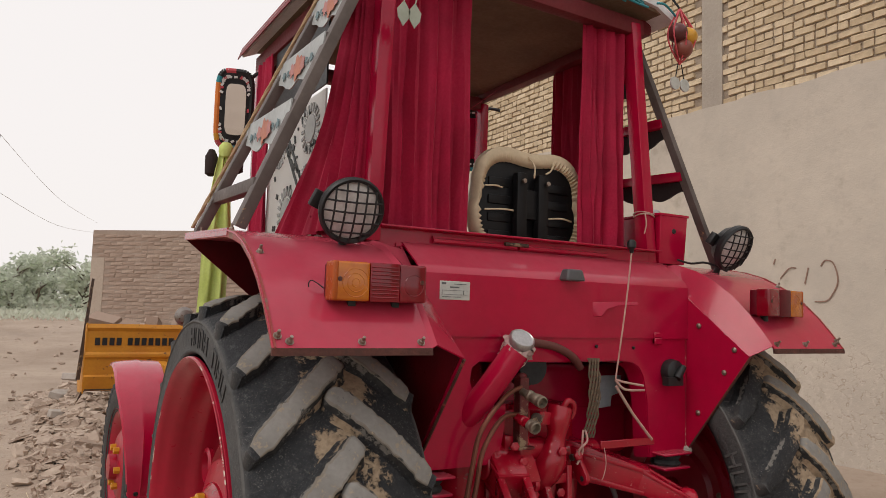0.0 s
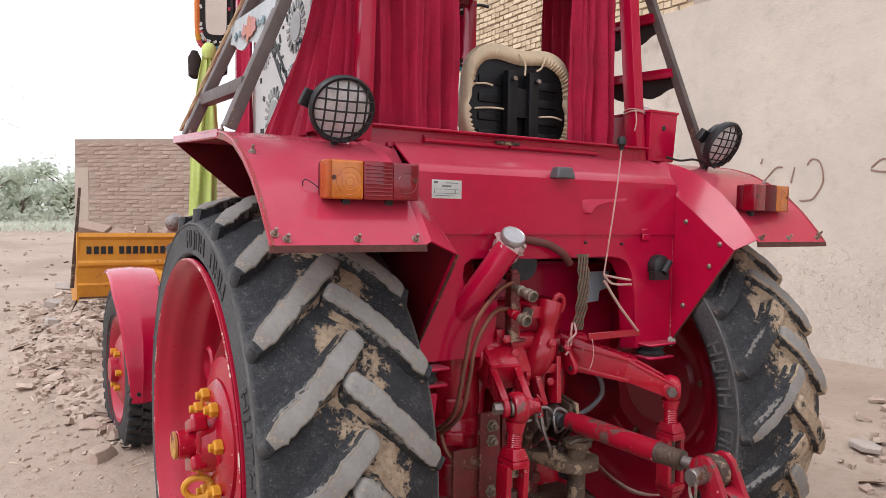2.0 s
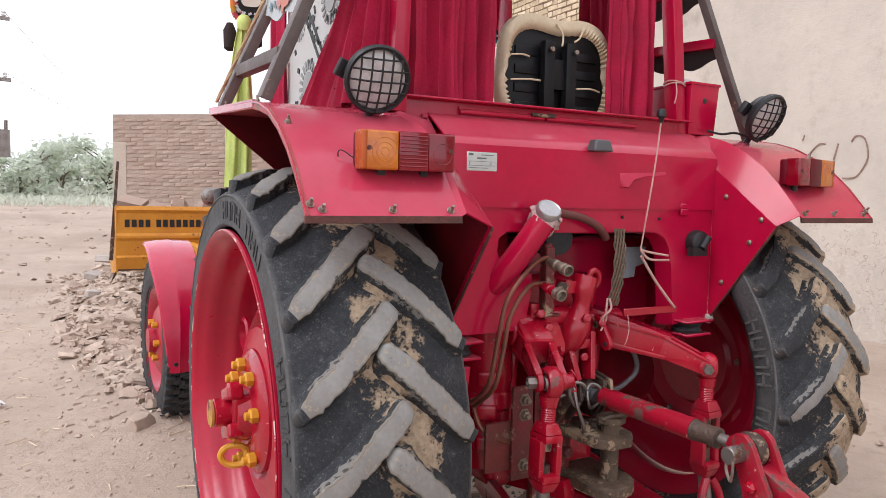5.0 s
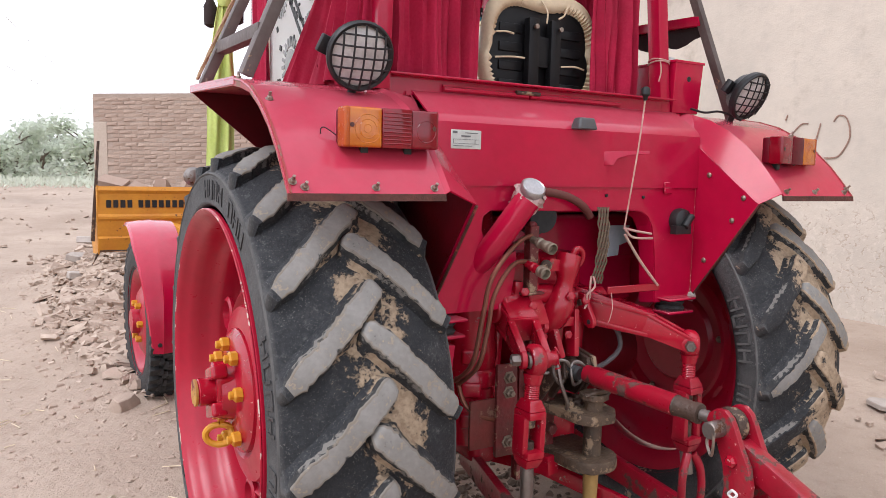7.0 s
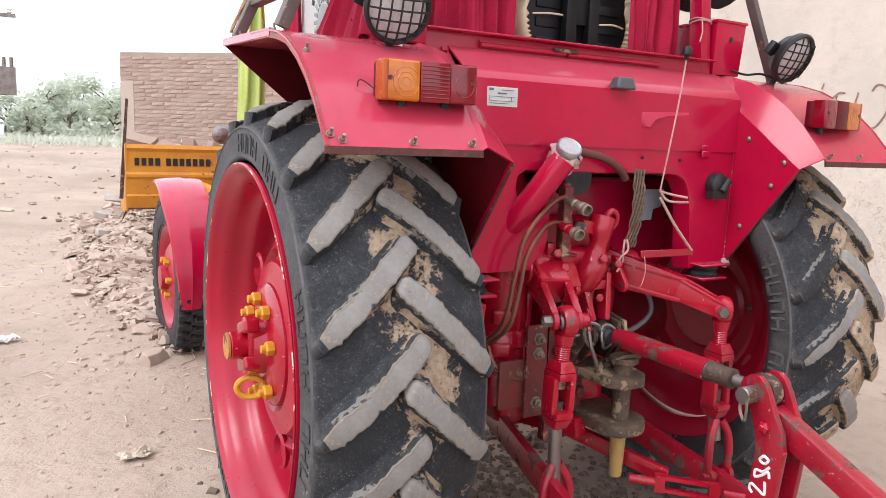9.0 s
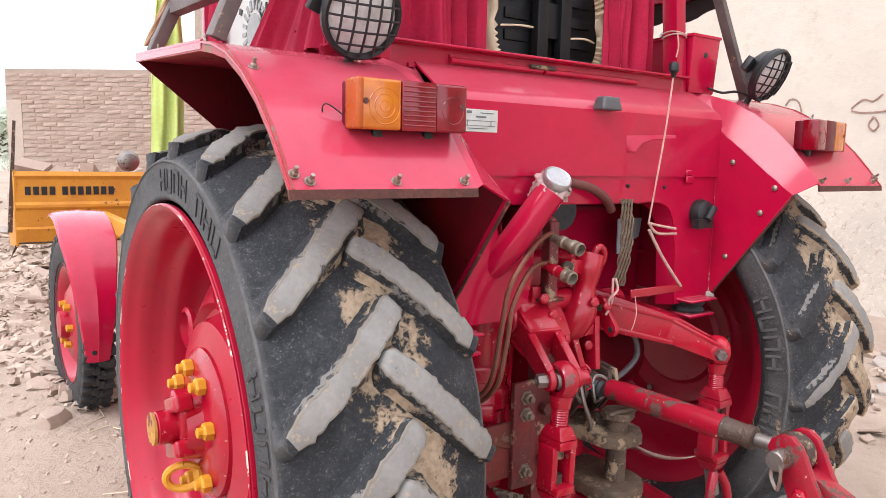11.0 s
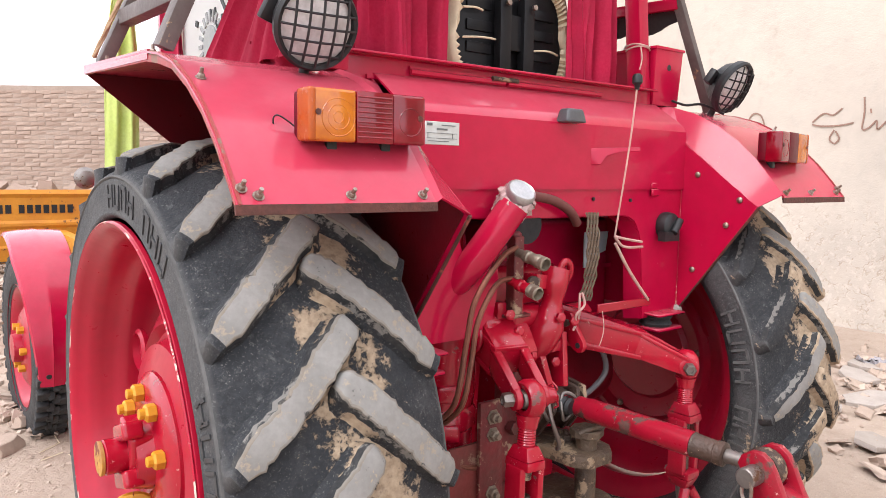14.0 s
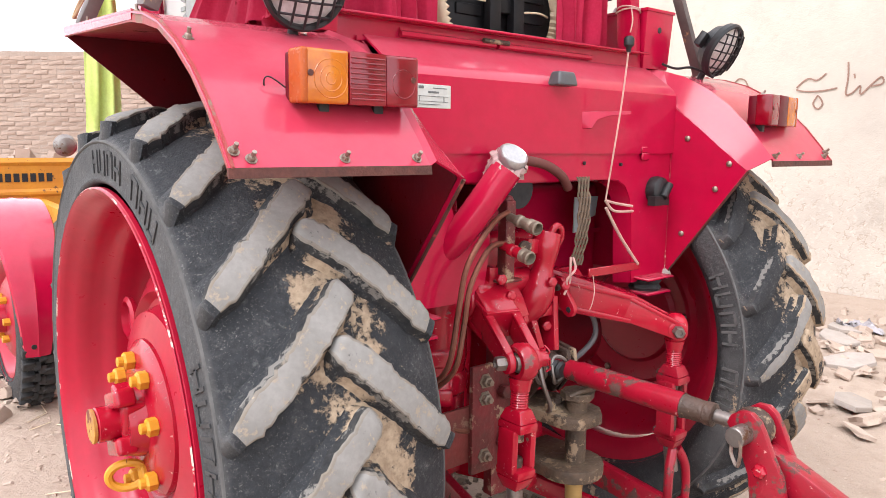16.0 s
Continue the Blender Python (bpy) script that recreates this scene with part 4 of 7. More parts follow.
for s in (-1, 1):
    light = new("tail_light")
    light.parent = tractor
    light.matrix_basis = pose(s * 0.729, -0.585, 1.490, 0, 0, 9 if s > 0 else 0)
    tagged(light, "amber and red rectangular tail light on a bracket")
    bm = B()
    add_box(bm, (0, 0.022, 0), (0.228, 0.026, 0.082))
    bevel(bm, 0.006)
    part("housing", bm, deep_lens, light, "dark red lamp housing")
    bm = B()
    add_box(bm, (s * 0.073, -0.010, 0), (0.088, 0.046, 0.088))
    bevel(bm, 0.007, 3)
    part("amber_lens", bm, amber, light, "amber indicator lens with rings")
    bm = B()
    add_box(bm, (s * 0.1115, -0.0105, 0), (0.0145, 0.047, 0.0885))
    bevel(bm, 0.006, 3)
    part("edge_lens", bm, surface_orange, light, "darker orange lens edge")
    for r in (0.033, 0.022, 0.011):
        bm = B()
        add_lathe(bm, [(r, -0.001), (r - 0.0015, 0.0008), (r - 0.004, -0.001)], (s * 0.064, -0.0330, -0.003), (0, -1, 0), 28, cap=False)
        part("lens_ring", bm, amber, light)
    bm = B()
    add_box(bm, (-s * 0.008, -0.010, 0), (0.074, 0.046, 0.088))
    bevel(bm, 0.003)
    part("ribbed_red_lens", bm, red_lens if s < 0 else deep_lens, light)
    for k in range(9 if s < 0 else 0):
        bm = B()
        add_cyl(bm, (-s * 0.008 - 0.034, -0.0322, -0.034 + 0.0085 * k), (-s * 0.008 + 0.034, -0.0322, -0.034 + 0.0085 * k), 0.0022, n=8)
        part("lens_rib", bm, red_lens if s < 0 else deep_lens, light)
    bm = B()
    add_box(bm, (-s * 0.080, -0.010, 0), (0.070, 0.046, 0.088))
    bevel(bm, 0.007, 3)
    part("red_lens", bm, red_lens, light)
    bm = B()
    add_lathe(bm, [(0.026, -0.001), (0.0245, 0.0008), (0.022, -0.001)], (-s * 0.082, -0.0330, -0.004), (0, -1, 0), 24, cap=False)
    part("lens_ring", bm, red_lens, light)
    for x in (0.102, -0.102):
        bm = B()
        add_cyl(bm, (x, -0.032, 0.004), (x, -0.035, 0.004), 0.0055, n=8)
        part("screw", bm, lip_rust, light)
    for x in (-0.055, 0.055):
        bm = B()
        add_box(bm, (x, 0.016, -0.050), (0.020, 0.02, 0.022))
        bevel(bm, 0.003)
        part("bracket", bm, black, light)
    bm = B()
    add_tube(bm, [(s * 0.11, 0.03, -0.02), (s * 0.14, 0.04, 0.0), (s * 0.142, 0.05, -0.02), (s * 0.11, 0.06, -0.09)], 0.0014, 6)
    part("wire", bm, black, light)


# work lamps
def work_lamp(at, yaw, tilt):
    lamp = new("work_lamp")
    lamp.parent = tractor
    lamp.matrix_basis = pose(*at, tilt, 0, yaw)
    tagged(lamp, "round black work lamp behind a wire grille")
    bm = B()
    add_lathe(bm, [(0.0, 0.062), (0.040, 0.058), (0.064, 0.038), (0.077, 0.010), (0.085, 0.006), (0.088, -0.012), (0.083, -0.02), (0.076, -0.018), (0.074, -0.004)], (0, 0, 0), (0, 1, 0), 40, cap=False)
    part("shell", bm, black, lamp)
    bm = B()
    add_lathe(bm, [(0.076, -0.006), (0.06, -0.013), (0.03, -0.018), (0.0, -0.019)], (0, 0, 0), (0, 1, 0), 32, cap=False)
    part("lens", bm, lamp_glass, lamp, "pale ribbed glass lens")
    bm = B()
    for k in range(-2, 3):
        h = math.sqrt(0.079 ** 2 - (0.027 * k) ** 2)
        for flip in (0, 1):
            pts = []
            for q in np.linspace(-h, h, 7):
                r2 = (q * q + (0.027 * k) ** 2) / 0.079 ** 2
                y = -0.022 - 0.014 * (1 - r2)
                pts.append((0.027 * k, y - 0.003 * flip, q) if flip else (q, y, 0.027 * k))
            add_tube(bm, pts, 0.0026, 6)
    part("grille", bm, black, lamp, "black wire grille")
    bm = B()
    add_cyl(bm, (0, 0.02, -0.083), (0, 0.02, -0.125), 0.011)
    part("mount", bm, black, lamp)
    bm = B()
    add_box(bm, (-0.080, 0.035, 0.012), (0.032, 0.022, 0.046), (0, 20, 0))
    bevel(bm, 0.004)
    part("hinge_lug", bm, black, lamp)
    return lamp


work_lamp((-0.716, -0.385, 1.682), -3, 21)
work_lamp((0.783, -0.37, 1.692), 4, 27)

# small fittings on the panel
bm = B()
add_box(bm, (-0.388, PANEL_Y - 0.006, 1.488), (0.098, 0.003, 0.052))
bevel(bm, 0.001, 1)
plate = part("maker_plate", bm, plate_grey, tractor, "grey metal maker plate with fine print")
bm = B()
for x, z, w_, h_ in ((-0.425, 1.507, 0.014, 0.006), (-0.372, 1.506, 0.04, 0.002), (-0.39, 1.497, 0.03, 0.004), (-0.39, 1.488, 0.085, 0.001), (-0.39, 1.4765, 0.085, 0.001), (-0.36, 1.482, 0.001, 0.012), (-0.43, 1.482, 0.001, 0.012), (-0.40, 1.470, 0.06, 0.0015)):
    add_box(bm, (x, PANEL_Y - 0.0085, z), (w_, 0.001, h_))
part("print_bars", bm, tinted("faded_print", (0.13, 0.14, 0.14)), plate)
bm = B()
add_box(bm, (0.022, PANEL_Y - 0.02, 1.552), (0.076, 0.045, 0.036), (0, 0, 0), 0.75)
bevel(bm, 0.008, 3)
part("number_plate_lamp", bm, tinted("lamp_grey", (0.09, 0.09, 0.095), 0.35), tractor, "small dark plate lamp")
bm = B()
add_lathe(bm, [(0.04, 0), (0.042, 0.012), (0.038, 0.03), (0.03, 0.036), (0.0, 0.036)], (0.466, PANEL_Y, 1.252), (0, -1, 0), 24)
add_box(bm, (0.452, PANEL_Y - 0.03, 1.222), (0.07, 0.026, 0.028))
add_cyl(bm, (0.455, PANEL_Y - 0.045, 1.232), (0.49, PANEL_Y - 0.04, 1.27), 0.012)
part("trailer_socket", bm, black, tractor, "black trailer socket with flap")
bm = B()
add_plate(bm, [(0.118, -0.372, 1.472), (0.18, -0.385, 1.476), (0.262, -0.425, 1.478), (0.262, -0.425, 1.468), (0.20, -0.400, 1.463), (0.165, -0.388, 1.452), (0.15, -0.38, 1.428), (0.118, -0.372, 1.428)], (0, 0.005, 0))
bevel(bm, 0.0015, 1)
part("string_guide", bm, paint, tractor)
bm = B()
add_tube(bm, [(0.215, -0.44, 1.635), (0.2, -0.435, 1.48), (0.172, -0.42, 1.235)], 0.0026, 6)
add_tube(bm, [(0.172, -0.42, 1.235), (0.21, -0.42, 1.205), (0.295, -0.42, 1.20)], 0.004, 6)
add_tube(bm, [(0.172, -0.42, 1.235), (0.22, -0.42, 1.225), (0.285, -0.425, 1.215)], 0.004, 6)
add_tube(bm, [(0.175, -0.42, 1.215), (0.245, -0.42, 1.13), (0.325, -0.425, 1.045)], 0.0045, 6)
part("pull_string", bm, string_mat, tractor, "frayed pinkish pull string")
bm = B()
add_lathe(bm, [(0.006, 0), (0.008, 0.012), (0.014, 0.018), (0.014, 0.035), (0.008, 0.042)], (0.215, -0.44, 1.63), (0, 0, 1), 14)
part("knob", bm, black, tractor)
bm = B()
add_box(bm, (0.225, -0.42, 1.040), (0.225, 0.008, 0.024), (0, 0, 0))
bevel(bm, 0.002, 1)
part("lever_bar", bm, chipped, tractor)

# rubber mounts and legs
for x in (-0.46, 0.455):
    bm = B()
    add_lathe(bm, [(0.045, 0), (0.05, 0.01), (0.042, 0.02), (0.05, 0.03), (0.045, 0.04)], (x, -0.36, 0.945), (0, 0, 1), 20)
    part("rubber_mount", bm, rubber, tractor, "black rubber body mount")
    bm = B()
    add_box(bm, (x, -0.36, 0.988), (0.13, 0.12, 0.008))
    add_box(bm, (x, -0.36, 0.942), (0.12, 0.11, 0.01))
    if x < 0:
        add_plate(bm, [(x - 0.03, -0.41, 0.92), (x + 0.03, -0.41, 0.92), (x + 0.02, -0.39, 0.70), (x - 0.02, -0.39, 0.70)], (0, 0.09, 0))
    bevel(bm, 0.003, 1)
    part("body_leg", bm, paint, tractor)

# gearbox, axle tubes and tank
bm = B()
add_box(bm, (0.0, 0.12, 0.75), (0.44, 0.62, 0.62))
add_box(bm, (0.02, -0.06, 1.02), (0.36, 0.3, 0.24))
bevel(bm, 0.04, 3)
part("gearbox", bm, chipped, tractor, "oily dark red cast gearbox housing")
for s in (-1, 1):
    bm = B()
    add_lathe(bm, [(0.20, 0.15), (0.19, 0.24), (0.14, 0.29), (0.115, 0.42), (0.13, 0.50), (0.13, 0.55)], (0, 0, AXLE_Z), (s, 0, 0), 28)
    part("axle_housing", bm, shaded_greasy_red, tractor)
bm = B()
add_box(bm, (0.255, 0.02, 1.095), (0.57, 0.24, 0.33))
bevel(bm, 0.03, 3)
add_box(bm, (0.255, -0.10, 1.10), (0.58, 0.012, 0.014))
part("oil_tank", bm, paint, tractor, "red tank behind the arch")
bm = B()
add_lathe(bm, [(0.11, -0.05), (0.16, -0.02), (0.18, 0.06), (0.17, 0.22), (0.12, 0.27)], (-0.33, -0.12, 1.06), (0, 0, 1), 28)
add_lathe(bm, [(0.080, 0), (0.080, 0.05), (0.088, 0.06), (0.088, 0.11), (0.078, 0.12), (0.077, 0.17), (0.086, 0.18), (0.086, 0.22), (0.078, 0.23), (0.084, 0.27), (0.080, 0.36), (0.090, 0.40), (0.092, 0.50)], (-0.285, -0.255, 0.58), (0, 0, 1), 28)
part("hydraulic_cylinder", bm, chipped, tractor, "red ribbed cylinder casting")
bm = B()
add_lathe(bm, [(0.05, 0), (0.05, 0.10)], (-0.10, -0.26, 1.27), (0, -1, 0), 20)
add_lathe(bm, [(0.06, 0), (0.06, 0.02)], (-0.10, -0.30, 1.27), (0, -1, 0), 20)
part("filter_cover", bm, ink, tractor)
# added plate that stops light from behind and keeps the opening dark
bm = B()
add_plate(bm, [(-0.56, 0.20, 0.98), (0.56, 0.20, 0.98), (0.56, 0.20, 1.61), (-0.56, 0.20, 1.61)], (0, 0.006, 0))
part("light_blocker", bm, shaded_greasy_red, tractor, "dark plate added under the cab floor to block light")
# filler neck
bm = B()
add_tube(bm, [(-0.335, -0.31, 1.11), (-0.30, -0.37, 1.175), (-0.215, -0.432, 1.325)], 0.038, 18)
part("filler_neck", bm, paint, tractor, "red fuel filler neck")
d = V((-0.05, -0.55, 0.62)).normalized()
bm = B()
c0 = V((-0.208, -0.44, 1.35))
add_lathe(bm, [(0.034, -0.02), (0.037, 0.0), (0.037, 0.014), (0.034, 0.018), (0.031, 0.015), (0.0, 0.014)], c0, d, 28)
cap = part("filler_cap", bm, surface("cap_metal", (0.5, 0.5, 0.5), (0.38, 0.38, 0.38), 0.35, 0.75, 30, 120), tractor, "silver filler cap")
bm = B()
add_lathe(bm, [(0.040, -0.065), (0.042, -0.045), (0.046, -0.032), (0.042, -0.02), (0.044, -0.010), (0.038, 0.000)], c0, d, 40, cap=False)
for v in bm.verts:
    v.co += V((noise.noise(v.co * 90), noise.noise(v.co * 90 + V((5, 0, 0))), noise.noise(v.co * 90 + V((0, 7, 0))))) * 0.012
part("plastic_wrap", bm, surface("crinkled_plastic", (0.55, 0.42, 0.4), (0.42, 0.28, 0.27), 0.2, 0.0, 30, 90, None, 0.7, 0.1, 0.002, 0.6), cap, "crinkled clear plastic wrap", 20)
bm = B()
add_tube(bm, [(-0.18, -0.415, 1.350), (-0.119, -0.40, 1.345), (-0.041, -0.395, 1.332), (0.025, -0.39, 1.303), (0.068, -0.375, 1.270)], 0.0125, 12)
part("rubber_hose", bm, tinted("brown_hose", (0.13, 0.04, 0.035), 0.5), tractor, "brown rubber hose")
# strap
bm = B()
for j in range(11):
    q = -0.0150 + 0.0030 * j
    add_tube(bm, [(0.098 + q + 0.003 * math.sin(k * 1.9 + j * 2.1) - 0.016 * (k / 14) ** 2, -0.40 - 0.3 * q - 0.012 * math.sin(k / 14 * math.pi) + 0.003 * math.cos(k * 1.9 + j * 2.1), 1.30 - 0.017 * k) for k in range(15)], 0.0028, 6)
tagged(part("woven_strap", bm, strap_mat, tractor, "frayed brown woven strap"), kind="stuff")
bm = B()
add_tube(bm, [(0.062, -0.40, 1.085), (0.05, -0.41, 1.05), (0.055, -0.405, 1.02), (0.04, -0.40, 0.985)], 0.0032, 6)
add_tube(bm, [(0.07, -0.40, 1.085), (0.065, -0.415, 1.055), (0.04, -0.41, 1.03), (0.05, -0.40, 1.0)], 0.0035, 6)
part("tied_cord", bm, string_mat, tractor)
bm = B()
add_plate(bm, [(0.295, -0.205, 1.225), (0.405, -0.205, 1.225), (0.395, -0.205, 1.165), (0.36, -0.205, 1.155), (0.355, -0.205, 1.12), (0.295, -0.205, 1.115)], (0, 0.004, 0))
part("data_sticker", bm, tinted("blue_grey_plate", (0.34, 0.37, 0.40), 0.4), tractor, "torn blue-grey data plate")
# hydraulic outlets
rusty_steel = surface("rusty_steel", (0.30, 0.26, 0.20), (0.16, 0.11, 0.08), 0.5, 0.5, 20, 90, (0.12, 0.05, 0.04), 0.6, 0.3)
bm = B()
add_box(bm, (-0.150, -0.37, 1.145), (0.032, 0.034, 0.20))
add_lathe(bm, [(0.019, 0), (0.012, 0.012)], (-0.150, -0.37, 1.245), (0, 0, 1), 6)
add_box(bm, (-0.150, -0.365, 1.043), (0.075, 0.06, 0.008))
bevel(bm, 0.003, 1)
part("outlet_bracket", bm, dirty_red, tractor)
for p in ((-0.170, -0.492, 1.188), (-0.188, -0.488, 1.118)):
    bm = B()
    p = V(p)
    d2 = V((-0.06, -0.95, -0.17)).normalized()
    q = p - d2 * 0.1
    add_lathe(bm, [(0.011, 0), (0.011, 0.03), (0.0155, 0.032), (0.0155, 0.046), (0.012, 0.05), (0.012, 0.056), (0.0145, 0.058), (0.0145, 0.074), (0.0, 0.074)], q, d2, 16)
    outlet = part("hydraulic_outlet", bm, rusty_steel if p.z > 1.15 else chipped, tractor, "hydraulic hose coupling")
    bm = B()
    add_lathe(bm, [(0.0140, 0.074), (0.0172, 0.076), (0.0172, 0.088), (0.0160, 0.090), (0.0172, 0.092), (0.0172, 0.104), (0.0135, 0.106), (0.0115, 0.088), (0.0, 0.086)], q, d2, 18)
    part("coupling_ring", bm, rusty_steel, outlet, "bare knurled steel ring")
bm = B()
add_tube(bm, [(-0.165, -0.39, 1.218), (-0.235, -0.41, 1.195), (-0.325, -0.425, 1.105), (-0.355, -0.43, 1.0), (-0.385, -0.43, 0.87), (-0.40, -0.36, 0.80)], 0.0068, 8)
part("copper_pipe", bm, copper, tractor, "bent brown hydraulic pipe")
bm = B()
add_tube(bm, [(-0.17, -0.39, 1.14), (-0.245, -0.41, 1.135), (-0.315, -0.425, 1.055), (-0.338, -0.43, 0.96), (-0.365, -0.43, 0.86), (-0.385, -0.36, 0.79)], 0.0068, 8)
part("copper_pipe", bm, copper, tractor, "bent brown hydraulic pipe")
bm = B()
add_tube(bm, [(-0.37, -0.32, 0.80), (-0.36, -0.36, 0.72), (-0.28, -0.38, 0.675), (-0.18, -0.36, 0.69)], 0.007, 8)
part("hose", bm, copper, tractor)
bm = B()
add_tube(bm, [(0.17, -0.30, 0.96), (0.235, -0.33, 0.90), (0.26, -0.335, 0.83), (0.21, -0.335, 0.785), (0.14, -0.335, 0.768), (0.06, -0.33, 0.79)], 0.0085, 8)
part("grey_hose", bm, tinted("hose_grey", (0.14, 0.13, 0.135), 0.6), tractor)

# lift: cross shaft, arms, rods
bm = B()
add_cyl(bm, (-0.20, -0.30, 0.99), (0.20, -0.29, 0.99), 0.045, n=24)
add_cyl(bm, (-0.155, -0.345, 1.03), (-0.05, -0.345, 1.03), 0.034, n=24)
part("lift_shaft", bm, chipped, tractor, "red lift cross shaft")
bm = B()
add_cyl(bm, (-0.245, -0.325, 0.995), (-0.11, -0.325, 0.995), 0.058, n=36, edge=0.008)
add_cyl(bm, (-0.11, -0.325, 0.995), (-0.04, -0.335, 0.995), 0.042, n=28)
add_cyl(bm, (-0.262, -0.325, 0.995), (-0.243, -0.325, 0.995), 0.046, n=32, edge=0.006)
add_plate(bm, [(-0.225, y, z) for y, z in ((-0.315, 1.048), (-0.36, 1.040), (-0.395, 1.0), (-0.42, 0.955), (-0.40, 0.93), (-0.35, 0.925), (-0.30, 0.935))], (0.115, 0, 0))
add_box(bm, (-0.185, -0.34, 1.052), (0.030, 0.05, 0.05))
add_box(bm, (-0.132, -0.35, 1.04), (0.022, 0.05, 0.07))
bevel(bm, 0.007)
part("lift_hub", bm, chipped, tractor, "red cast lift hub")
for dy, dz in ((0.006, 0.020), (-0.006, -0.020)):
    bm = B()
    add_lathe(bm, [(0.012, 0), (0.012, 0.009), (0.008, 0.012)], (-0.261, -0.325 + dy, 0.995 + dz), (-1, 0, 0), 6)
    part("hub_bolt", bm, chipped, tractor)
bm = B()
add_box(bm, (-0.262, -0.325, 0.995), (0.006, 0.034, 0.074), (12, 0, 0))
bevel(bm, 0.003)
part("hub_plate", bm, chipped, tractor, "red keeper plate on the lift hub")
bm = B()
add_tube(bm, [(-0.06, -0.30, 0.945), (-0.062, -0.355, 0.955), (-0.048, -0.385, 0.995), (-0.036, -0.385, 1.04), (-0.028, -0.388, 1.085), (-0.024, -0.386, 1.12), (-0.014, -0.385, 1.155)], lambda s: 0.049 - 0.012 * s - 0.014 * math.exp(-((s - 0.6) / 0.14) ** 2), 20)
add_box(bm, (-0.072, -0.375, 1.125), (0.07, 0.042, 0.036), (0, 8, 8))
bevel(bm, 0.008)
add_tube(bm, [(-0.008, -0.385, 1.145), (0.005, -0.392, 1.172), (0.028, -0.39, 1.165), (0.036, -0.385, 1.14), (0.028, -0.38, 1.12)], 0.010, 10)
part("rocker_casting", bm, chipped, tractor, "curved red rocker casting")
bm = B()
add_cyl(bm, (-0.118, -0.400, 1.128), (-0.122, -0.412, 1.128), 0.017, n=16)
part("casting_plug", bm, rusty, tractor)
for x, k in ((-0.128, 0), (0.058, 1)):
    bm = B()
    add_plate(bm, [(x, -0.345, 1.03), (x, -0.372, 1.025), (x, -0.395, 0.985), (x, -0.418, 0.955), (x, -0.422, 0.94), (x, -0.415, 0.925), (x, -0.40, 0.92), (x, -0.385, 0.928), (x, -0.35, 0.96)], (0.016, 0, 0))
    bevel(bm, 0.004)
    part("lug_plate", bm, chipped, tractor)
    bm = B()
    add_cyl(bm, (x - 0.010, -0.362, 0.998), (x + 0.024, -0.362, 0.998), 0.010)
    part("lug_bolt", bm, rusty, tractor)
    bm = B()
    add_cyl(bm, (x - 0.002, -0.402, 0.942), (x + 0.018, -0.402, 0.942), 0.008)
    part("lug_hole", bm, ink, tractor)
# rib castings that back the hitch
for x0, z0, z1, yy in ((-0.20, 0.62, 0.96, -0.22), (-0.13, 0.70, 0.98, -0.25), (0.02, 0.72, 0.98, -0.25), (0.13, 0.70, 0.96, -0.22)):
    bm = B()
    add_box(bm, (x0, yy, (z0 + z1) / 2), (0.028, 0.12, z1 - z0), (0, 4, 0))
    bevel(bm, 0.008)
    part("cast_rib", bm, chipped, tractor)
for x0, z0 in ((-0.17, 0.90), (-0.08, 0.90), (0.08, 0.88), (0.17, 0.80), (-0.17, 0.66), (0.08, 0.70)):
    bm = B()
    add_lathe(bm, [(0.014, 0), (0.014, 0.012), (0.010, 0.016)], (x0, -0.187, z0), (0, -1, 0), 6)
    part("housing_bolt", bm, chipped, tractor)
bm = B()
add_plate(bm, [(-0.275, -0.395, 0.84), (-0.205, -0.395, 0.84), (-0.195, -0.395, 0.56), (-0.275, -0.395, 0.56)], (0, 0.014, 0))
bevel(bm, 0.003)
part("side_bracket", bm, dirty_red, tractor, "rusty greasy side bracket")
for z0 in (0.80, 0.755, 0.605):
    bm = B()
    add_lathe(bm, [(0.020, 0), (0.020, 0.003), (0.014, 0.003), (0.014, 0.015), (0.009, 0.017), (0.008, 0.026)], (-0.235, -0.395, z0), (0, -1, 0), 6)
    part("bracket_bolt", bm, rusty_steel, tractor)


def eye_joint(c, axis, r, neck_to):
    """A forged eye with a steel bush, and its threaded neck running to neck_to."""
    c, axis, neck_to = V(c), V(axis).normalized(), V(neck_to)
    bm = B()
    add_lathe(bm, [(r * 0.58, -0.020), (r * 0.86, -0.021), (r, -0.013), (r * 1.03, 0), (r, 0.013), (r * 0.86, 0.021), (r * 0.58, 0.020), (r * 0.58, -0.020)], c, axis, 28, cap=False)
    d = (neck_to - c).normalized()
    add_lathe(bm, [(0.030, r * 0.80), (0.026, r + 0.006), (0.024, r + 0.020)], c, d, 20)
    joint = part("eye_joint", bm, chipped, tractor, "forged red rod eye")
    bm = B()
    add_lathe(bm, [(0.008, -0.024), (r * 0.40, -0.023), (r * 0.56, -0.010), (r * 0.56, 0.010), (r * 0.40, 0.023), (0.008, 0.024)], c, axis, 24)
    part("steel_bush", bm, steel, joint, "worn steel ball bush")
    bm = B()
    span = (neck_to - c).length
    n = max(6, int((span - r - 0.02) / 0.0028))
    add_lathe(bm, [(0.0205 + 0.0016 * (k % 2), r + 0.02 + (span - r - 0.02) * k / n) for k in range(n + 1)], c, d, 18)
    part("thread", bm, chipped, joint)
    return joint


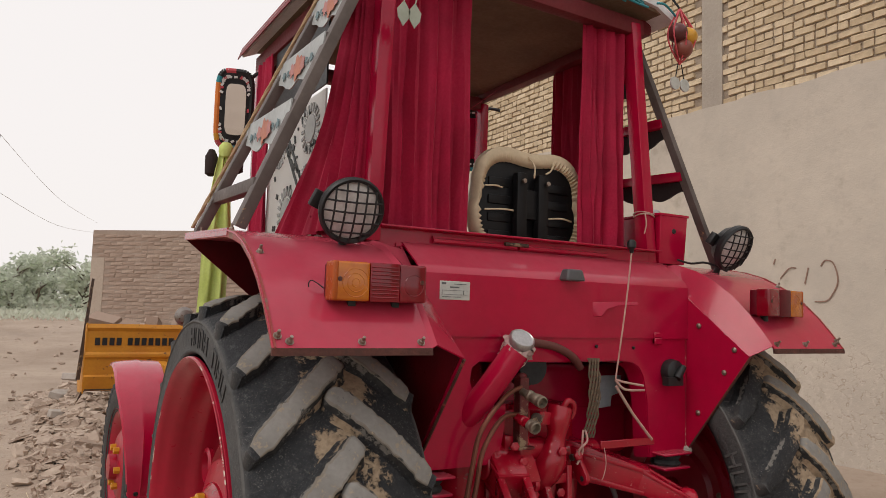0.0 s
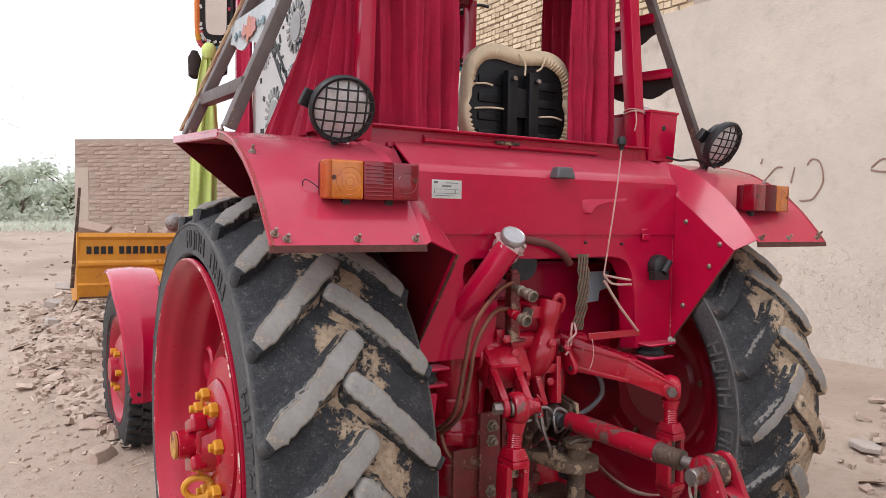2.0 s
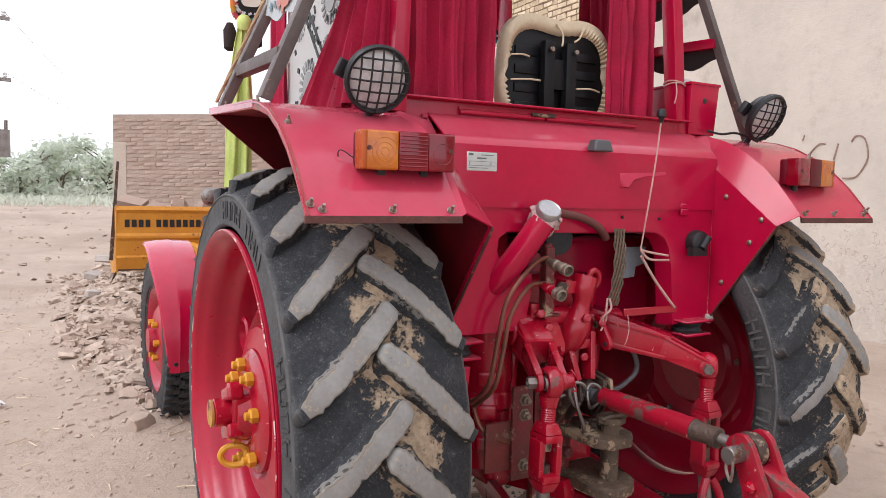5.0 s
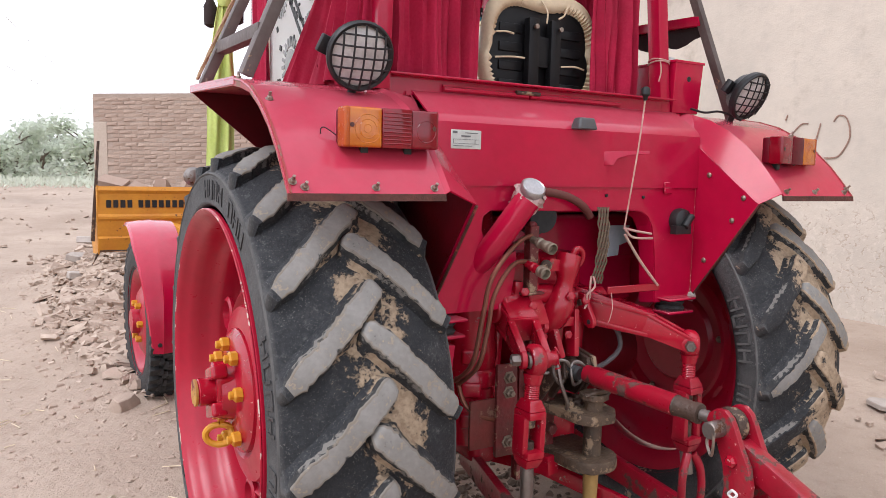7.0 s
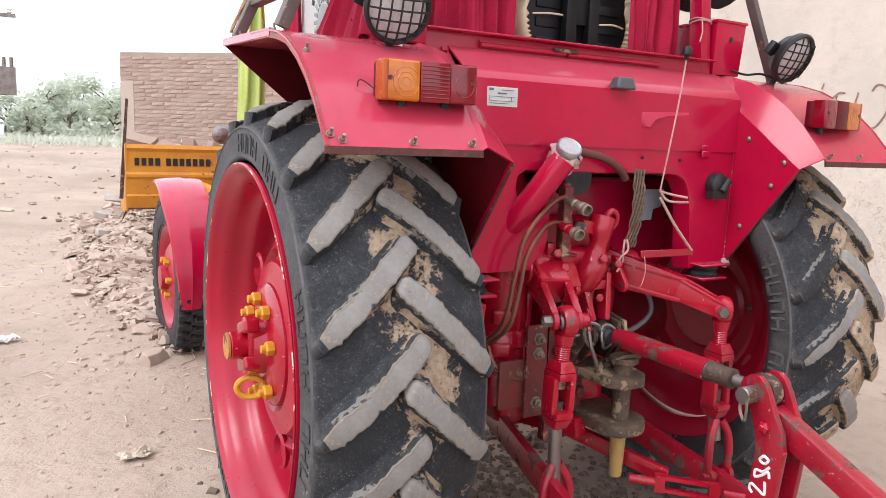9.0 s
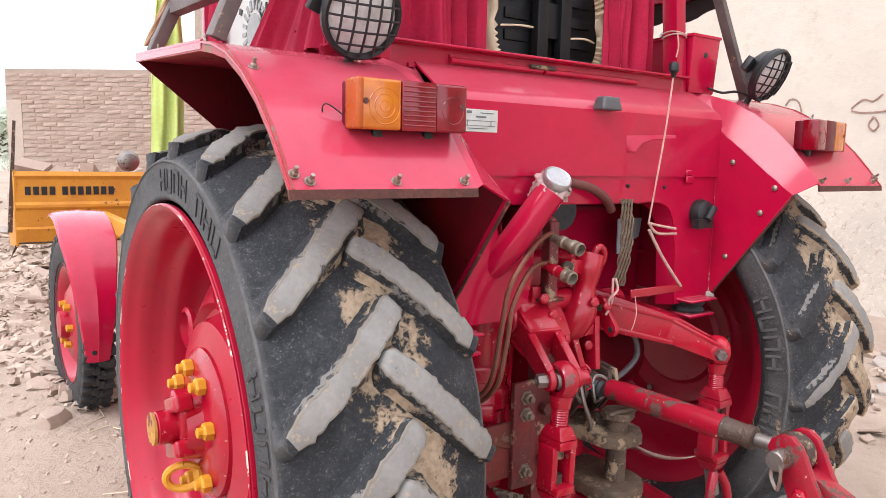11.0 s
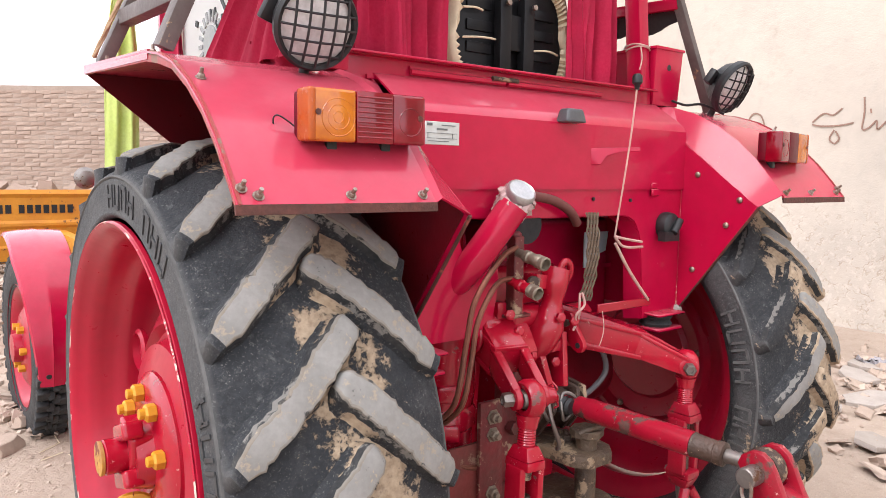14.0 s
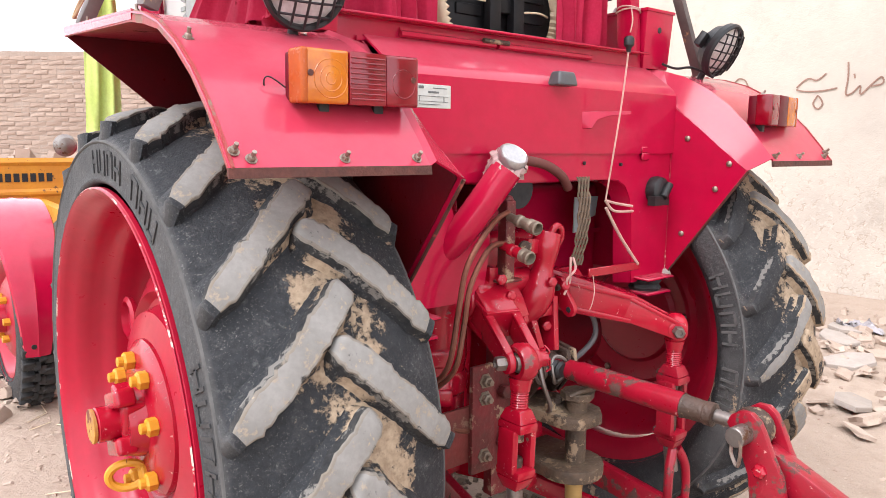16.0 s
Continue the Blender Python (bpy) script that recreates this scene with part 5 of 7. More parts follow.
def open_turnbuckle(top, bottom, name, label, mat, stem):
    """Two bars between bored end blocks, with the screw showing in the gap."""
    top, bottom = V(top), V(bottom)
    d = (bottom - top).normalized()
    side = V((1, 0, 0)) - d * d.x
    side.normalize()
    front = d.cross(side)
    tb = new(name)
    tb.parent = tractor
    tagged(tb, label)
    for c, way in ((top, 1), (bottom, -1)):
        bm = B()
        q = c + d * 0.030 * way
        beam(bm, c, q, 0.046, 0.040, 0.074, 0.058, side)
        beam(bm, q, q + d * 0.022 * way, 0.074, 0.058, 0.078, 0.058, side)
        bevel(bm, 0.006)
        part("end_block", bm, mat, tb)
    for k in (-1, 1):
        bm = B()
        beam(bm, top + d * 0.045 + side * k * 0.029, bottom - d * 0.045 + side * k * 0.029, 0.052, 0.019, 0.052, 0.019, side)
        bevel(bm, 0.006)
        part("side_bar", bm, mat, tb)
    for a, b in ((top + d * 0.03, top.lerp(bottom, 0.42)), (top.lerp(bottom, 0.62), bottom - d * 0.03)):
        bm = B()
        add_cyl(bm, a, b, 0.016, n=14)
        part("adjusting_screw", bm, rusty, tb)
    bm = B()
    add_lathe(bm, [(0.015, 0), (0.015, 0.012), (0.009, 0.016), (0.009, 0.024)], bottom - d * 0.035 - front * 0.030, front * -1, 6)
    part("lock_bolt", bm, steel, tb)
    bm = B()
    add_cyl(bm, bottom, stem, 0.019, n=16)
    part("stem", bm, steel, tb, "bare steel stem")
    return tb


# lift arms: a cast root, then an open fork to the rod eye
for root, neck, tip in (((-0.195, -0.335, 0.985), (-0.215, -0.425, 0.945), (-0.252, -0.535, 0.889)), ((0.10, -0.27, 0.985), (0.285, -0.44, 0.925), (0.368, -0.53, 0.872))):
    root, neck, tip = V(root), V(neck), V(tip)
    d3 = (tip - root).normalized()
    sd = d3.cross(V((0, 0, 1))).normalized()
    up3 = sd.cross(d3)
    bm = B()
    beam(bm, root, neck, 0.090, 0.115, 0.088, 0.078)
    beam(bm, root + up3 * 0.030, neck + up3 * 0.034, 0.100, 0.014, 0.094, 0.014)
    beam(bm, root - up3 * 0.040, neck - up3 * 0.032, 0.100, 0.014, 0.094, 0.014)
    bevel(bm, 0.004)
    arm = part("lift_arm", bm, chipped, tractor, "red forked lift arm with worn edges")
    for k in (-1, 1):
        bm = B()
        p0, p1 = neck + sd * k * 0.038 - d3 * 0.02, tip + sd * k * 0.034
        beam(bm, p0, p1, 0.014, 0.074, 0.014, 0.050)
        beam(bm, p0 + up3 * 0.030, p1 + up3 * 0.020, 0.022, 0.012, 0.020, 0.012)
        add_lathe(bm, [(0.020, -0.009), (0.027, -0.008), (0.027, 0.008), (0.020, 0.009)], p1, sd, 22)
        bevel(bm, 0.004)
        part("fork_plate", bm, chipped, arm)
    for k, mat, n_, r_ in ((-1, chipped, 20, 0.020), (1, steel, 6, 0.017)):
        bm = B()
        add_lathe(bm, [(r_, 0), (r_, 0.020), (r_ * 0.8, 0.024), (r_ * 0.55, 0.024), (r_ * 0.5, 0.019)], tip + sd * k * 0.043, sd * k, n_)
        part("pin_end", bm, mat, tractor)
    bm = B()
    for k in range(5):
        a = 1.3 * k
        add_tube(bm, [tip - sd * 0.055 + up3 * 0.004, tip - sd * (0.062 + 0.004 * k) + up3 * 0.024 * math.sin(a) + d3 * 0.024 * math.cos(a), tip - sd * 0.058 + up3 * 0.034 * math.sin(a + 0.6) + d3 * 0.03 * math.cos(a + 0.6)], 0.0024, 5)
    part("split_pin", bm, chipped, tractor)

eye_joint((-0.252, -0.537, 0.887), (1, -0.15, 0), 0.045, (-0.262, -0.541, 0.775))
open_turnbuckle((-0.263, -0.542, 0.782), (-0.272, -0.545, 0.590), "adjuster_body", "bright red adjusting body with a slot", chipped, (-0.276, -0.556, 0.43))
eye_joint((0.368, -0.532, 0.872), (1, -0.6, 0), 0.043, (0.372, -0.531, 0.755))
open_turnbuckle((0.372, -0.531, 0.764), (0.379, -0.530, 0.515), "turnbuckle", "chipped red open turnbuckle rod", worn_red, (0.381, -0.54, 0.44))

# yoke under the rocker, and pads on the ribbed cylinder
bm = B()
for x0, x1 in ((-0.075, -0.045), (0.025, 0.005)):
    beam(bm, (x0, -0.355, 0.975), (x1, -0.392, 0.835), 0.020, 0.060, 0.020, 0.045, (0, 1, 0))
beam(bm, (-0.075, -0.36, 0.945), (0.025, -0.36, 0.945), 0.05, 0.03, 0.05, 0.03)
bevel(bm, 0.005)
part("rocker_yoke", bm, chipped, tractor, "greasy red cast yoke")
for z0 in (0.855, 0.755, 0.66):
    bm = B()
    add_box(bm, (-0.322, -0.325, z0), (0.062, 0.03, 0.045), (0, 0, -32))
    bevel(bm, 0.010, 3)
    part("cylinder_pad", bm, chipped, tractor)
for x0, y0, z0 in ((-0.10, -0.375, 0.905), (-0.012, -0.385, 0.905), (-0.19, -0.395, 1.052), (-0.165, -0.405, 1.01), (-0.045, -0.43, 1.035), (0.045, -0.395, 1.01)):
    bm = B()
    add_lathe(bm, [(0.014, 0), (0.014, 0.009), (0.009, 0.013)], (x0, y0, z0), (-0.2, -1, 0.1), 6)
    part("casting_bolt", bm, chipped, tractor)
# grease-caked odds and ends round the hitch
bm = B()
for k, (x0, y0, z0) in enumerate(((-0.055, -0.415, 0.80), (0.0, -0.425, 0.79), (-0.10, -0.40, 0.83))):
    add_tube(bm, [(x0 + 0.028 * math.cos(a), y0 - 0.008 * math.sin(2 * a + k), z0 + 0.036 * math.sin(a)) for a in np.linspace(0.4, 2 * math.pi, 15)], 0.0052, 7)
add_tube(bm, [(-0.075, -0.42, 0.84), (-0.085, -0.45, 0.78), (-0.06, -0.455, 0.715), (-0.05, -0.44, 0.69)], 0.006, 7)
part("link_chain", bm, steel, tractor, "oily steel rings and hook on the upper link")
bm = B()
add_lathe(bm, [(0.018 + 0.006 * (k % 2), 0.008 * k) for k in range(7)], (-0.012, -0.40, 0.797), (0.10, -1, -0.03), 18)
part("rubber_boot", bm, black, tractor, "black rubber boot on the upper link")
bm = B()
add_tube(bm, [(0.118, -0.432, 1.035), (0.122, -0.436, 0.99), (0.116, -0.434, 0.955), (0.112, -0.43, 0.94)], 0.0014, 5)
part("loose_thread", bm, string_mat, tractor)
for x, y, z in ((-0.272, -0.565, 0.43), (0.383, -0.555, 0.455)):
    bm = B()
    for k in (-1, 1):
        add_tube(bm, [(x + k * 0.010, y + 0.01, z + 0.055), (x + k * 0.038, y, z + 0.005), (x + k * 0.046, y - 0.005, z - 0.06), (x + k * 0.040, y - 0.005, z - 0.12)], lambda q: 0.015 - 0.003 * q, 10)
        add_lathe(bm, [(0.014, -0.010), (0.026, -0.009), (0.026, 0.009), (0.014, 0.010)], (x + k * 0.040, y - 0.005, z - 0.125), (1, 0, 0), 18)
    add_cyl(bm, (x - 0.065, y - 0.005, z - 0.125), (x + 0.065, y - 0.005, z - 0.125), 0.013)
    part("link_fork", bm, worn_red, tractor, "worn red fork on the lower link")

# lower links
for s, a, b in ((-1, (-0.17, -0.05, 0.44), (-0.36, -0.88, 0.40)), (1, (0.28, -0.05, 0.42), (0.45, -0.88, 0.24))):
    bm = B()
    beam(bm, a, b, 0.03, 0.085, 0.03, 0.07)
    bevel(bm, 0.006)
    add_lathe(bm, [(0.03, -0.025), (0.05, -0.02), (0.05, 0.02), (0.03, 0.025)], b, (1, 0, 0), 20)
    part("lower_link", bm, worn_red, tractor, "red lower hitch link")
bm = B()
beam(bm, (-0.05, -0.2, 0.46), (0.17, -0.55, 0.36), 0.025, 0.05, 0.025, 0.05)
beam(bm, (-0.12, -0.15, 0.47), (-0.06, -0.40, 0.50), 0.05, 0.06, 0.05, 0.06)
bevel(bm, 0.006)
part("stay_bar", bm, chipped, tractor)
bm = B()
a, b = V((0.06, -0.50, 0.355)), V((0.34, -0.74, 0.34))
add_cyl(bm, a, a.lerp(b, 0.22), 0.014)
add_cyl(bm, a.lerp(b, 0.75), b, 0.013)
for s in (-1, 1):
    beam(bm, a.lerp(b, 0.25) + V((0, 0, s * 0.02)), a.lerp(b, 0.68) + V((0, 0, s * 0.02)), 0.018, 0.012, 0.018, 0.012)
add_box(bm, a.lerp(b, 0.25), (0.03, 0.03, 0.052), (0, 0, -40))
add_box(bm, a.lerp(b, 0.68), (0.03, 0.03, 0.052), (0, 0, -40))
part("check_turnbuckle", bm, chipped, tractor, "small turnbuckle of the check chain")

# upper link
bm = B()
p, q = V((0.015, -0.37, 0.795)), V((0.07, -0.93, 0.778))
dl = (q - p)
add_lathe(bm, [(0.018, 0.03), (0.018, 0.07), (0.027, 0.075), (0.027, 0.10), (0.030, 0.11), (0.030, 0.40)], p, dl, 22)
link = part("upper_link", bm, worn_red, tractor, "scuffed red upper hitch link tube")
bm = B()
add_lathe(bm, [(0.0295, 0.401), (0.0275, 0.41), (0.0255, 0.455), (0.0275, 0.457), (0.0275, 0.475), (0.025, 0.477)], p, dl, 22)
part("link_collar", bm, rusty, link, "bare rusty end of the link tube")
bm = B()
add_lathe(bm, [(0.015 + 0.002 * (k % 2), 0.478 + 0.006 * k) for k in range(9)], p, dl, 16)
part("link_thread", bm, steel, link)
for c in (p, q):
    bm = B()
    k_ = 0.72 if c is p else 1.0
    add_lathe(bm, [(0.02 * k_, -0.024), (0.042 * k_, -0.018), (0.046 * k_, 0), (0.042 * k_, 0.018), (0.02 * k_, 0.024)], c, (1, 0, 0), 20)
    if c is p:
        add_cyl(bm, p - V((0.10, 0, 0)), p + V((0.07, 0, 0)), 0.02)
    part("link_ball", bm, rusty, tractor)
for x in (-0.09, -0.045, 0.05, 0.075):
    bm = B()
    add_plate(bm, [(x, -0.30, 0.85), (x, -0.41, 0.83), (x, -0.42, 0.78), (x, -0.36, 0.70), (x, -0.28, 0.70)], (0.014, 0, 0))
    bevel(bm, 0.004)
    part("link_bracket", bm, rusty, tractor, "greasy rusty upper link bracket")
bm = B()
add_plate(bm, [(-0.16, -0.345, 0.95), (-0.02, -0.345, 0.97), (-0.02, -0.345, 0.45), (-0.16, -0.345, 0.45)], (0, 0.03, 0))
for x, z in ((-0.13, 0.88), (-0.13, 0.74), (-0.13, 0.6), (-0.04, 0.6)):
    add_cyl(bm, (x, -0.345, z), (x, -0.37, z), 0.018, n=6)
part("rear_cover", bm, dirty_red, tractor, "greasy rear cover with bolts")
bm = B()
add_box(bm, (-0.300, -0.375, 0.663), (0.115, 0.012, 0.148))
bevel(bm, 0.006)
part("shield_plate", bm, surface("rust_red", (0.17, 0.028, 0.024), (0.10, 0.03, 0.022), 0.6, 0.0, 14, 80, (0.2, 0.12, 0.08), 0.6, 0.3), tractor, "rusty red shield plate")

# drawbar plates and pin
bm = B()
add_plate(bm, [(-0.08, -0.30, 0.69), (0.07, -0.30, 0.69), (0.115, -0.43, 0.682), (0.112, -0.48, 0.68), (0.08, -0.515, 0.678), (0.0, -0.515, 0.678), (-0.035, -0.48, 0.68), (-0.05, -0.42, 0.685)], (0, 0, -0.032))
bevel(bm, 0.006)
part("upper_drawbar_plate", bm, dusty_grease, tractor, "rusty greasy drawbar plate")
for x, y in ((0.025, -0.40), (0.07, -0.425), (-0.02, -0.42)):
    bm = B()
    add_lathe(bm, [(0.022, 0), (0.022, 0.004), (0.016, 0.005), (0.016, 0.018), (0.009, 0.020), (0.009, 0.030)], (x, y, 0.684), (0, 0, 1), 6)
    part("plate_nut", bm, rusty, tractor)
bm = B()
add_plate(bm, [(-0.07, -0.30, 0.545), (0.10, -0.30, 0.545)] + [(0.035 + 0.088 * math.cos(a), -0.45 + 0.088 * math.sin(a), 0.54) for a in np.linspace(0.3, -math.pi - 0.3, 14)], (0, 0, -0.035))
bevel(bm, 0.006)
part("lower_drawbar_plate", bm, dusty_grease, tractor, "round rusty drawbar plate")
bm = B()
add_cyl(bm, (0.04, -0.46, 0.72), (0.04, -0.46, 0.48), 0.028, n=20)
add_cyl(bm, (0.04, -0.46, 0.715), (0.04, -0.46, 0.735), 0.045, n=8)
add_tube(bm, [(-0.0, -0.47, 0.73), (0.03, -0.49, 0.745), (0.08, -0.48, 0.735), (0.09, -0.45, 0.74)], 0.008)
part("drawbar_pin", bm, dusty_grease, tractor)
bm = B()
add_cyl(bm, (0.04, -0.46, 0.51), (0.04, -0.46, 0.35), 0.026, 0.020, n=12)
part("splined_shaft", bm, tinted("grease_yellow", (0.42, 0.27, 0.09), 0.5), tractor, "yellow-greased splined shaft end")

# implement mast pinned to the upper link
mast = thing("hitch_mast", "red two-plate implement mast pinned to the upper link", "implement")
for x in (0.022, 0.096):
    bm = B()
    poly = [(x, -0.979, 0.79), (x, -0.966, 0.812), (x, -0.947, 0.826), (x, -0.922, 0.825), (x, -0.902, 0.81), (x, -0.894, 0.79), (x, -0.926, 0.745), (x, -0.949, 0.69), (x, -0.957, 0.634), (x, -0.944, 0.52), (x, -0.90, 0.30), (x, -0.86, 0.0), (x, -0.97, 0.0), (x, -0.99, 0.30), (x, -1.023, 0.548), (x, -1.033, 0.66), (x, -1.023, 0.705), (x, -1.0, 0.745)]
    add_plate(bm, poly, (0.018, 0, 0))
    bevel(bm, 0.004)
    part("mast_plate", bm, worn_red, mast)
bm = B()
add_cyl(bm, (-0.018, -0.935, 0.778), (0.132, -0.935, 0.778), 0.022)
part("mast_pin", bm, steel, mast)
bm = B()
add_tube(bm, [(-0.010, -0.935, 0.80), (-0.016, -0.95, 0.763), (-0.014, -0.945, 0.718), (-0.008, -0.925, 0.743), (-0.010, -0.932, 0.778)], 0.004, 6)
part("linch_pin", bm, zinc, mast, "bent wire linch pin")
bm = B()
beam(bm, (0.075, -0.955, 0.725), (0.22, -2.40, 0.03), 0.052, 0.062, 0.052, 0.062)
bevel(bm, 0.006)
stay = part("mast_stay", bm, worn_red, mast, "red sloping stay beam with white scribbles")
along = V((0.145, -1.445, -0.695)).normalized()
sheer = along.cross(V((0, 0, 1))).normalized()
rise = sheer.cross(along)
bm = B()
for s0, dz in ((0.03, 0), (0.09, 0.004), (0.17, -0.003), (0.23, 0.006)):
    c = V((0.075, -0.955, 0.725)) + along * (s0 + 0.10) - sheer * 0.0265
    add_tube(bm, [c - rise * (0.018 - dz) + along * 0.05, c - rise * 0.004, c + rise * (0.016 + dz) + along * 0.012, c + rise * 0.02 + along * 0.04], 0.0022, 5)
tagged(part("chalk_scribble", bm, white_paint, stay, "white painted scribbles"), kind="stuff")
bm = B()
add_lathe(bm, [(0.016, 0), (0.016, 0.008), (0.01, 0.014)], (0.022, -0.977, 0.709), (-1, 0, 0), 6)
part("bolt", bm, chipped, mast)


# brush-painted figures on the mast plate
bm = B()
for stroke in (((-0.984, 0.638), (-0.998, 0.632), (-0.988, 0.619), (-0.974, 0.624), (-0.984, 0.638)), ((-1.003, 0.616), (-0.986, 0.598), (-0.966, 0.595), (-0.966, 0.577), (-0.984, 0.588), (-1.000, 0.602), (-1.005, 0.588)), ((-0.963, 0.533), (-0.954, 0.541), (-0.958, 0.555), (-0.976, 0.549), (-0.996, 0.543), (-0.994, 0.575))):
    add_tube(bm, [(0.0215, y, z) for y, z in stroke], 0.0038, 6)
tagged(part("painted_number", bm, white_paint, mast, "white hand-painted number 280"), kind="stuff")

# ---- cab ----
POSTS = (((-0.60, -0.25, 1.62), (-0.585, -0.27, 2.47)), ((0.505, -0.225, 1.62), (0.435, -0.205, 2.50)), ((-0.60, 0.95, 1.60), (-0.60, 0.95, 2.47)), ((0.54, 0.95, 1.60), (0.54, 0.95, 2.49)))
for a, b in POSTS:
    bm = B()
    beam(bm, a, b, 0.045, 0.055, 0.045, 0.055, (0, 1, 0))
    bevel(bm, 0.005)
    part("cab_post", bm, paint, tractor, "red square cab post")
bm = B()
for a, b in (((-0.59, -0.27, 2.47), (0.48, -0.20, 2.49)), ((0.52, -0.2, 2.515), (0.54, 0.97, 2.535)), ((-0.60, -0.27, 2.46), (-0.60, 0.97, 2.47)), ((-0.6, 0.95, 2.47), (0.54, 0.95, 2.49))):
    beam(bm, a, b, 0.05, 0.06, 0.05, 0.06)
bevel(bm, 0.006)
part("roof_frame", bm, tinted("dark_red_trim", (0.16, 0.012, 0.018)), tractor)
bm = B()
add_sheet(bm, [[(x, y, 2.530 + 0.030 * (1 - ((x + 0.05) / 0.62) ** 2)) for x in np.linspace(-0.66, 0.56, 9)] for y in (-0.275, 0.3, 1.005)], -0.012)
part("roof_lining", bm, lining, tractor, "beige roof lining")
bm = B()
add_sheet(bm, [[(-0.690, y, 2.500), (-0.672, y, 2.552), (-0.60, y, 2.556)] for y in (-0.30, 0.3, 1.03)], 0.004)
part("roof_fascia", bm, tinted("fascia_red", (0.20, 0.012, 0.02)), tractor, "dark red fascia under the roof edge")
bm = B()
add_sheet(bm, [[(x, y, 2.562 + 0.045 * (1 - ((x + 0.05) / 0.63) ** 2) - (0.03 if abs(x + 0.05) > 0.62 else 0)) for x in np.linspace(-0.68, 0.58, 15)] for y in np.linspace(-0.29, 1.02, 9)], 0.025)
part("roof_cover", bm, tarp, tractor, "white tarpaulin roof cover")
bm = B()
rnd = random.Random(4)
for k in range(14):
    x = 0.1 + 0.36 * rnd.random()
    add_tube(bm, [(x + rnd.uniform(-.05, .05), -0.30, 2.55 + rnd.uniform(-.01, .01)), (x + 0.06, -0.315, 2.54 + rnd.uniform(-.02, .02)), (x + 0.13, -0.30, 2.545 + rnd.uniform(-.02, .01))], 0.004, 6)
part("teal_cord", bm, teal, tractor, "tangled teal cord along the roof edge")


def curtain(name, path, z0, z1, folds, depth, gather=None, label=""):
    """Hanging cloth along a path in plan, with folds that deepen towards the hem."""
    n = folds * 8
    pts = curve([(*p, 0) for p in path], 12) if len(path) > 2 else [V((*path[0], 0)).lerp(V((*path[1], 0)), i / n) for i in range(n + 1)]
    rows = []
    for k in range(15):
        h = k / 14
        row = []
        for i in range(n + 1):
            s = i / n
            f = s * (len(pts) - 1)
            j = min(int(f), len(pts) - 2)
            p = pts[j].lerp(pts[j + 1], f - j)
            t_ = (pts[j + 1] - pts[j]).normalized()
            nrm = V((-t_.y, t_.x, 0))
            w = (0.55 + 0.9 * abs(noise.noise(V((s * 5, folds * 3.3, 1))))) * math.sin(s * folds * 2 * math.pi + 2.6 * noise.noise(V((s * 3.5, h * 0.8, folds)))) + 0.35 * math.sin(s * folds * 5.1 * math.pi + 1.3 + 1.5 * h) + 1.0 * noise.noise(V((s * 5, h * 2.2, folds))) + 0.35 * noise.noise(V((s * 24, h * 7, folds)))
            q = p + nrm * w * depth * (0.6 + 0.5 * (1 - h))
            q.z = z0 + (z1 - z0) * h
            if gather:
                q = gather(q, h, s)
            row.append(q)
        rows.append(row)
    bm = B()
    add_sheet(bm, rows, 0.003)
    return part(name, bm, velvet, tractor, label or "maroon velvet cab curtain", 70)


curtain("curtain", [(-0.575, -0.215), (-0.25, -0.20)], 1.63, 2.47, 5, 0.022)
curtain("curtain", [(0.222, -0.19), (0.41, -0.19)], 1.63, 2.48, 4, 0.022)


def swept(q, h, s):
    """Pulled forward and bunched at the sill."""
    q.y = -0.24 + (q.y + 0.24) * (0.20 + 1.25 * (1 - h) ** 2.0)
    q.x -= 0.03 * (1 - h) ** 2
    return q


curtain("side_curtain", [(-0.600, -0.25), (-0.640, -0.14), (-0.648, 0.20)], 1.655, 2.45, 6, 0.016, swept, "maroon curtain swept aside over the fender")
bm = B()
rows = []
for k in range(25):
    y = -0.235 + 0.36 * k / 24
    r = 0.034 * (0.6 + 0.4 * math.sin(math.pi * min(1, k / 20 + 0.1))) + 0.010 * noise.noise(V((y * 30, 0, 4)))
    rows.append([(-0.632 + (r + 0.011 * math.sin(j * 2.1 + y * 60)) * math.cos(2 * math.pi * j / 20), y + 0.01 * math.sin(j), 1.672 + 0.022 * math.sin(y * 22) + (r + 0.012 * math.cos(j * 1.7 + y * 48)) * math.sin(2 * math.pi * j / 20)) for j in range(21)])
add_sheet(bm, rows, 0.002)
part("curtain_bunch", bm, velvet, tractor, "bunched hem of the side curtain", 70)
curtain("side_curtain", [(0.555, 0.18), (0.555, 0.40)], 1.7, 2.52, 4, 0.02)
curtain("side_curtain", [(-0.628, 0.70), (-0.628, 0.925)], 1.665, 2.44, 4, 0.014)

# seat
shell_black = surface("shell_black", (0.008, 0.008, 0.009), (0.014, 0.014, 0.015), 0.35, 0.0, 8, 60)
shell_black.node_tree.nodes["Principled BSDF"].inputs["Specular IOR Level"].default_value = 0.2
seat = new("driver_seat")
seat.parent = tractor
tagged(seat, "black driver seat shell with a cream stretched cover")
SX, SY = 0.058, -0.10


def seat_outline(sc, n=40, crown=1.0):
    out = []
    for k in range(n):
        a = 2 * math.pi * k / n
        c, s_ = math.cos(a), math.sin(a)
        p = 3.4
        x = math.copysign(abs(c) ** (2 / p), c) * 0.225 * sc
        z = math.copysign(abs(s_) ** (2 / p), s_) * 0.19 * sc
        if s_ > 0:
            z = z * crown - 0.018 * math.cos(x / 0.225 * math.pi / 2) ** 6
        x *= 1 + 0.06 * (z / 0.19 < 0)
        out.append((x, z))
    return out


bm = B()
rings = []
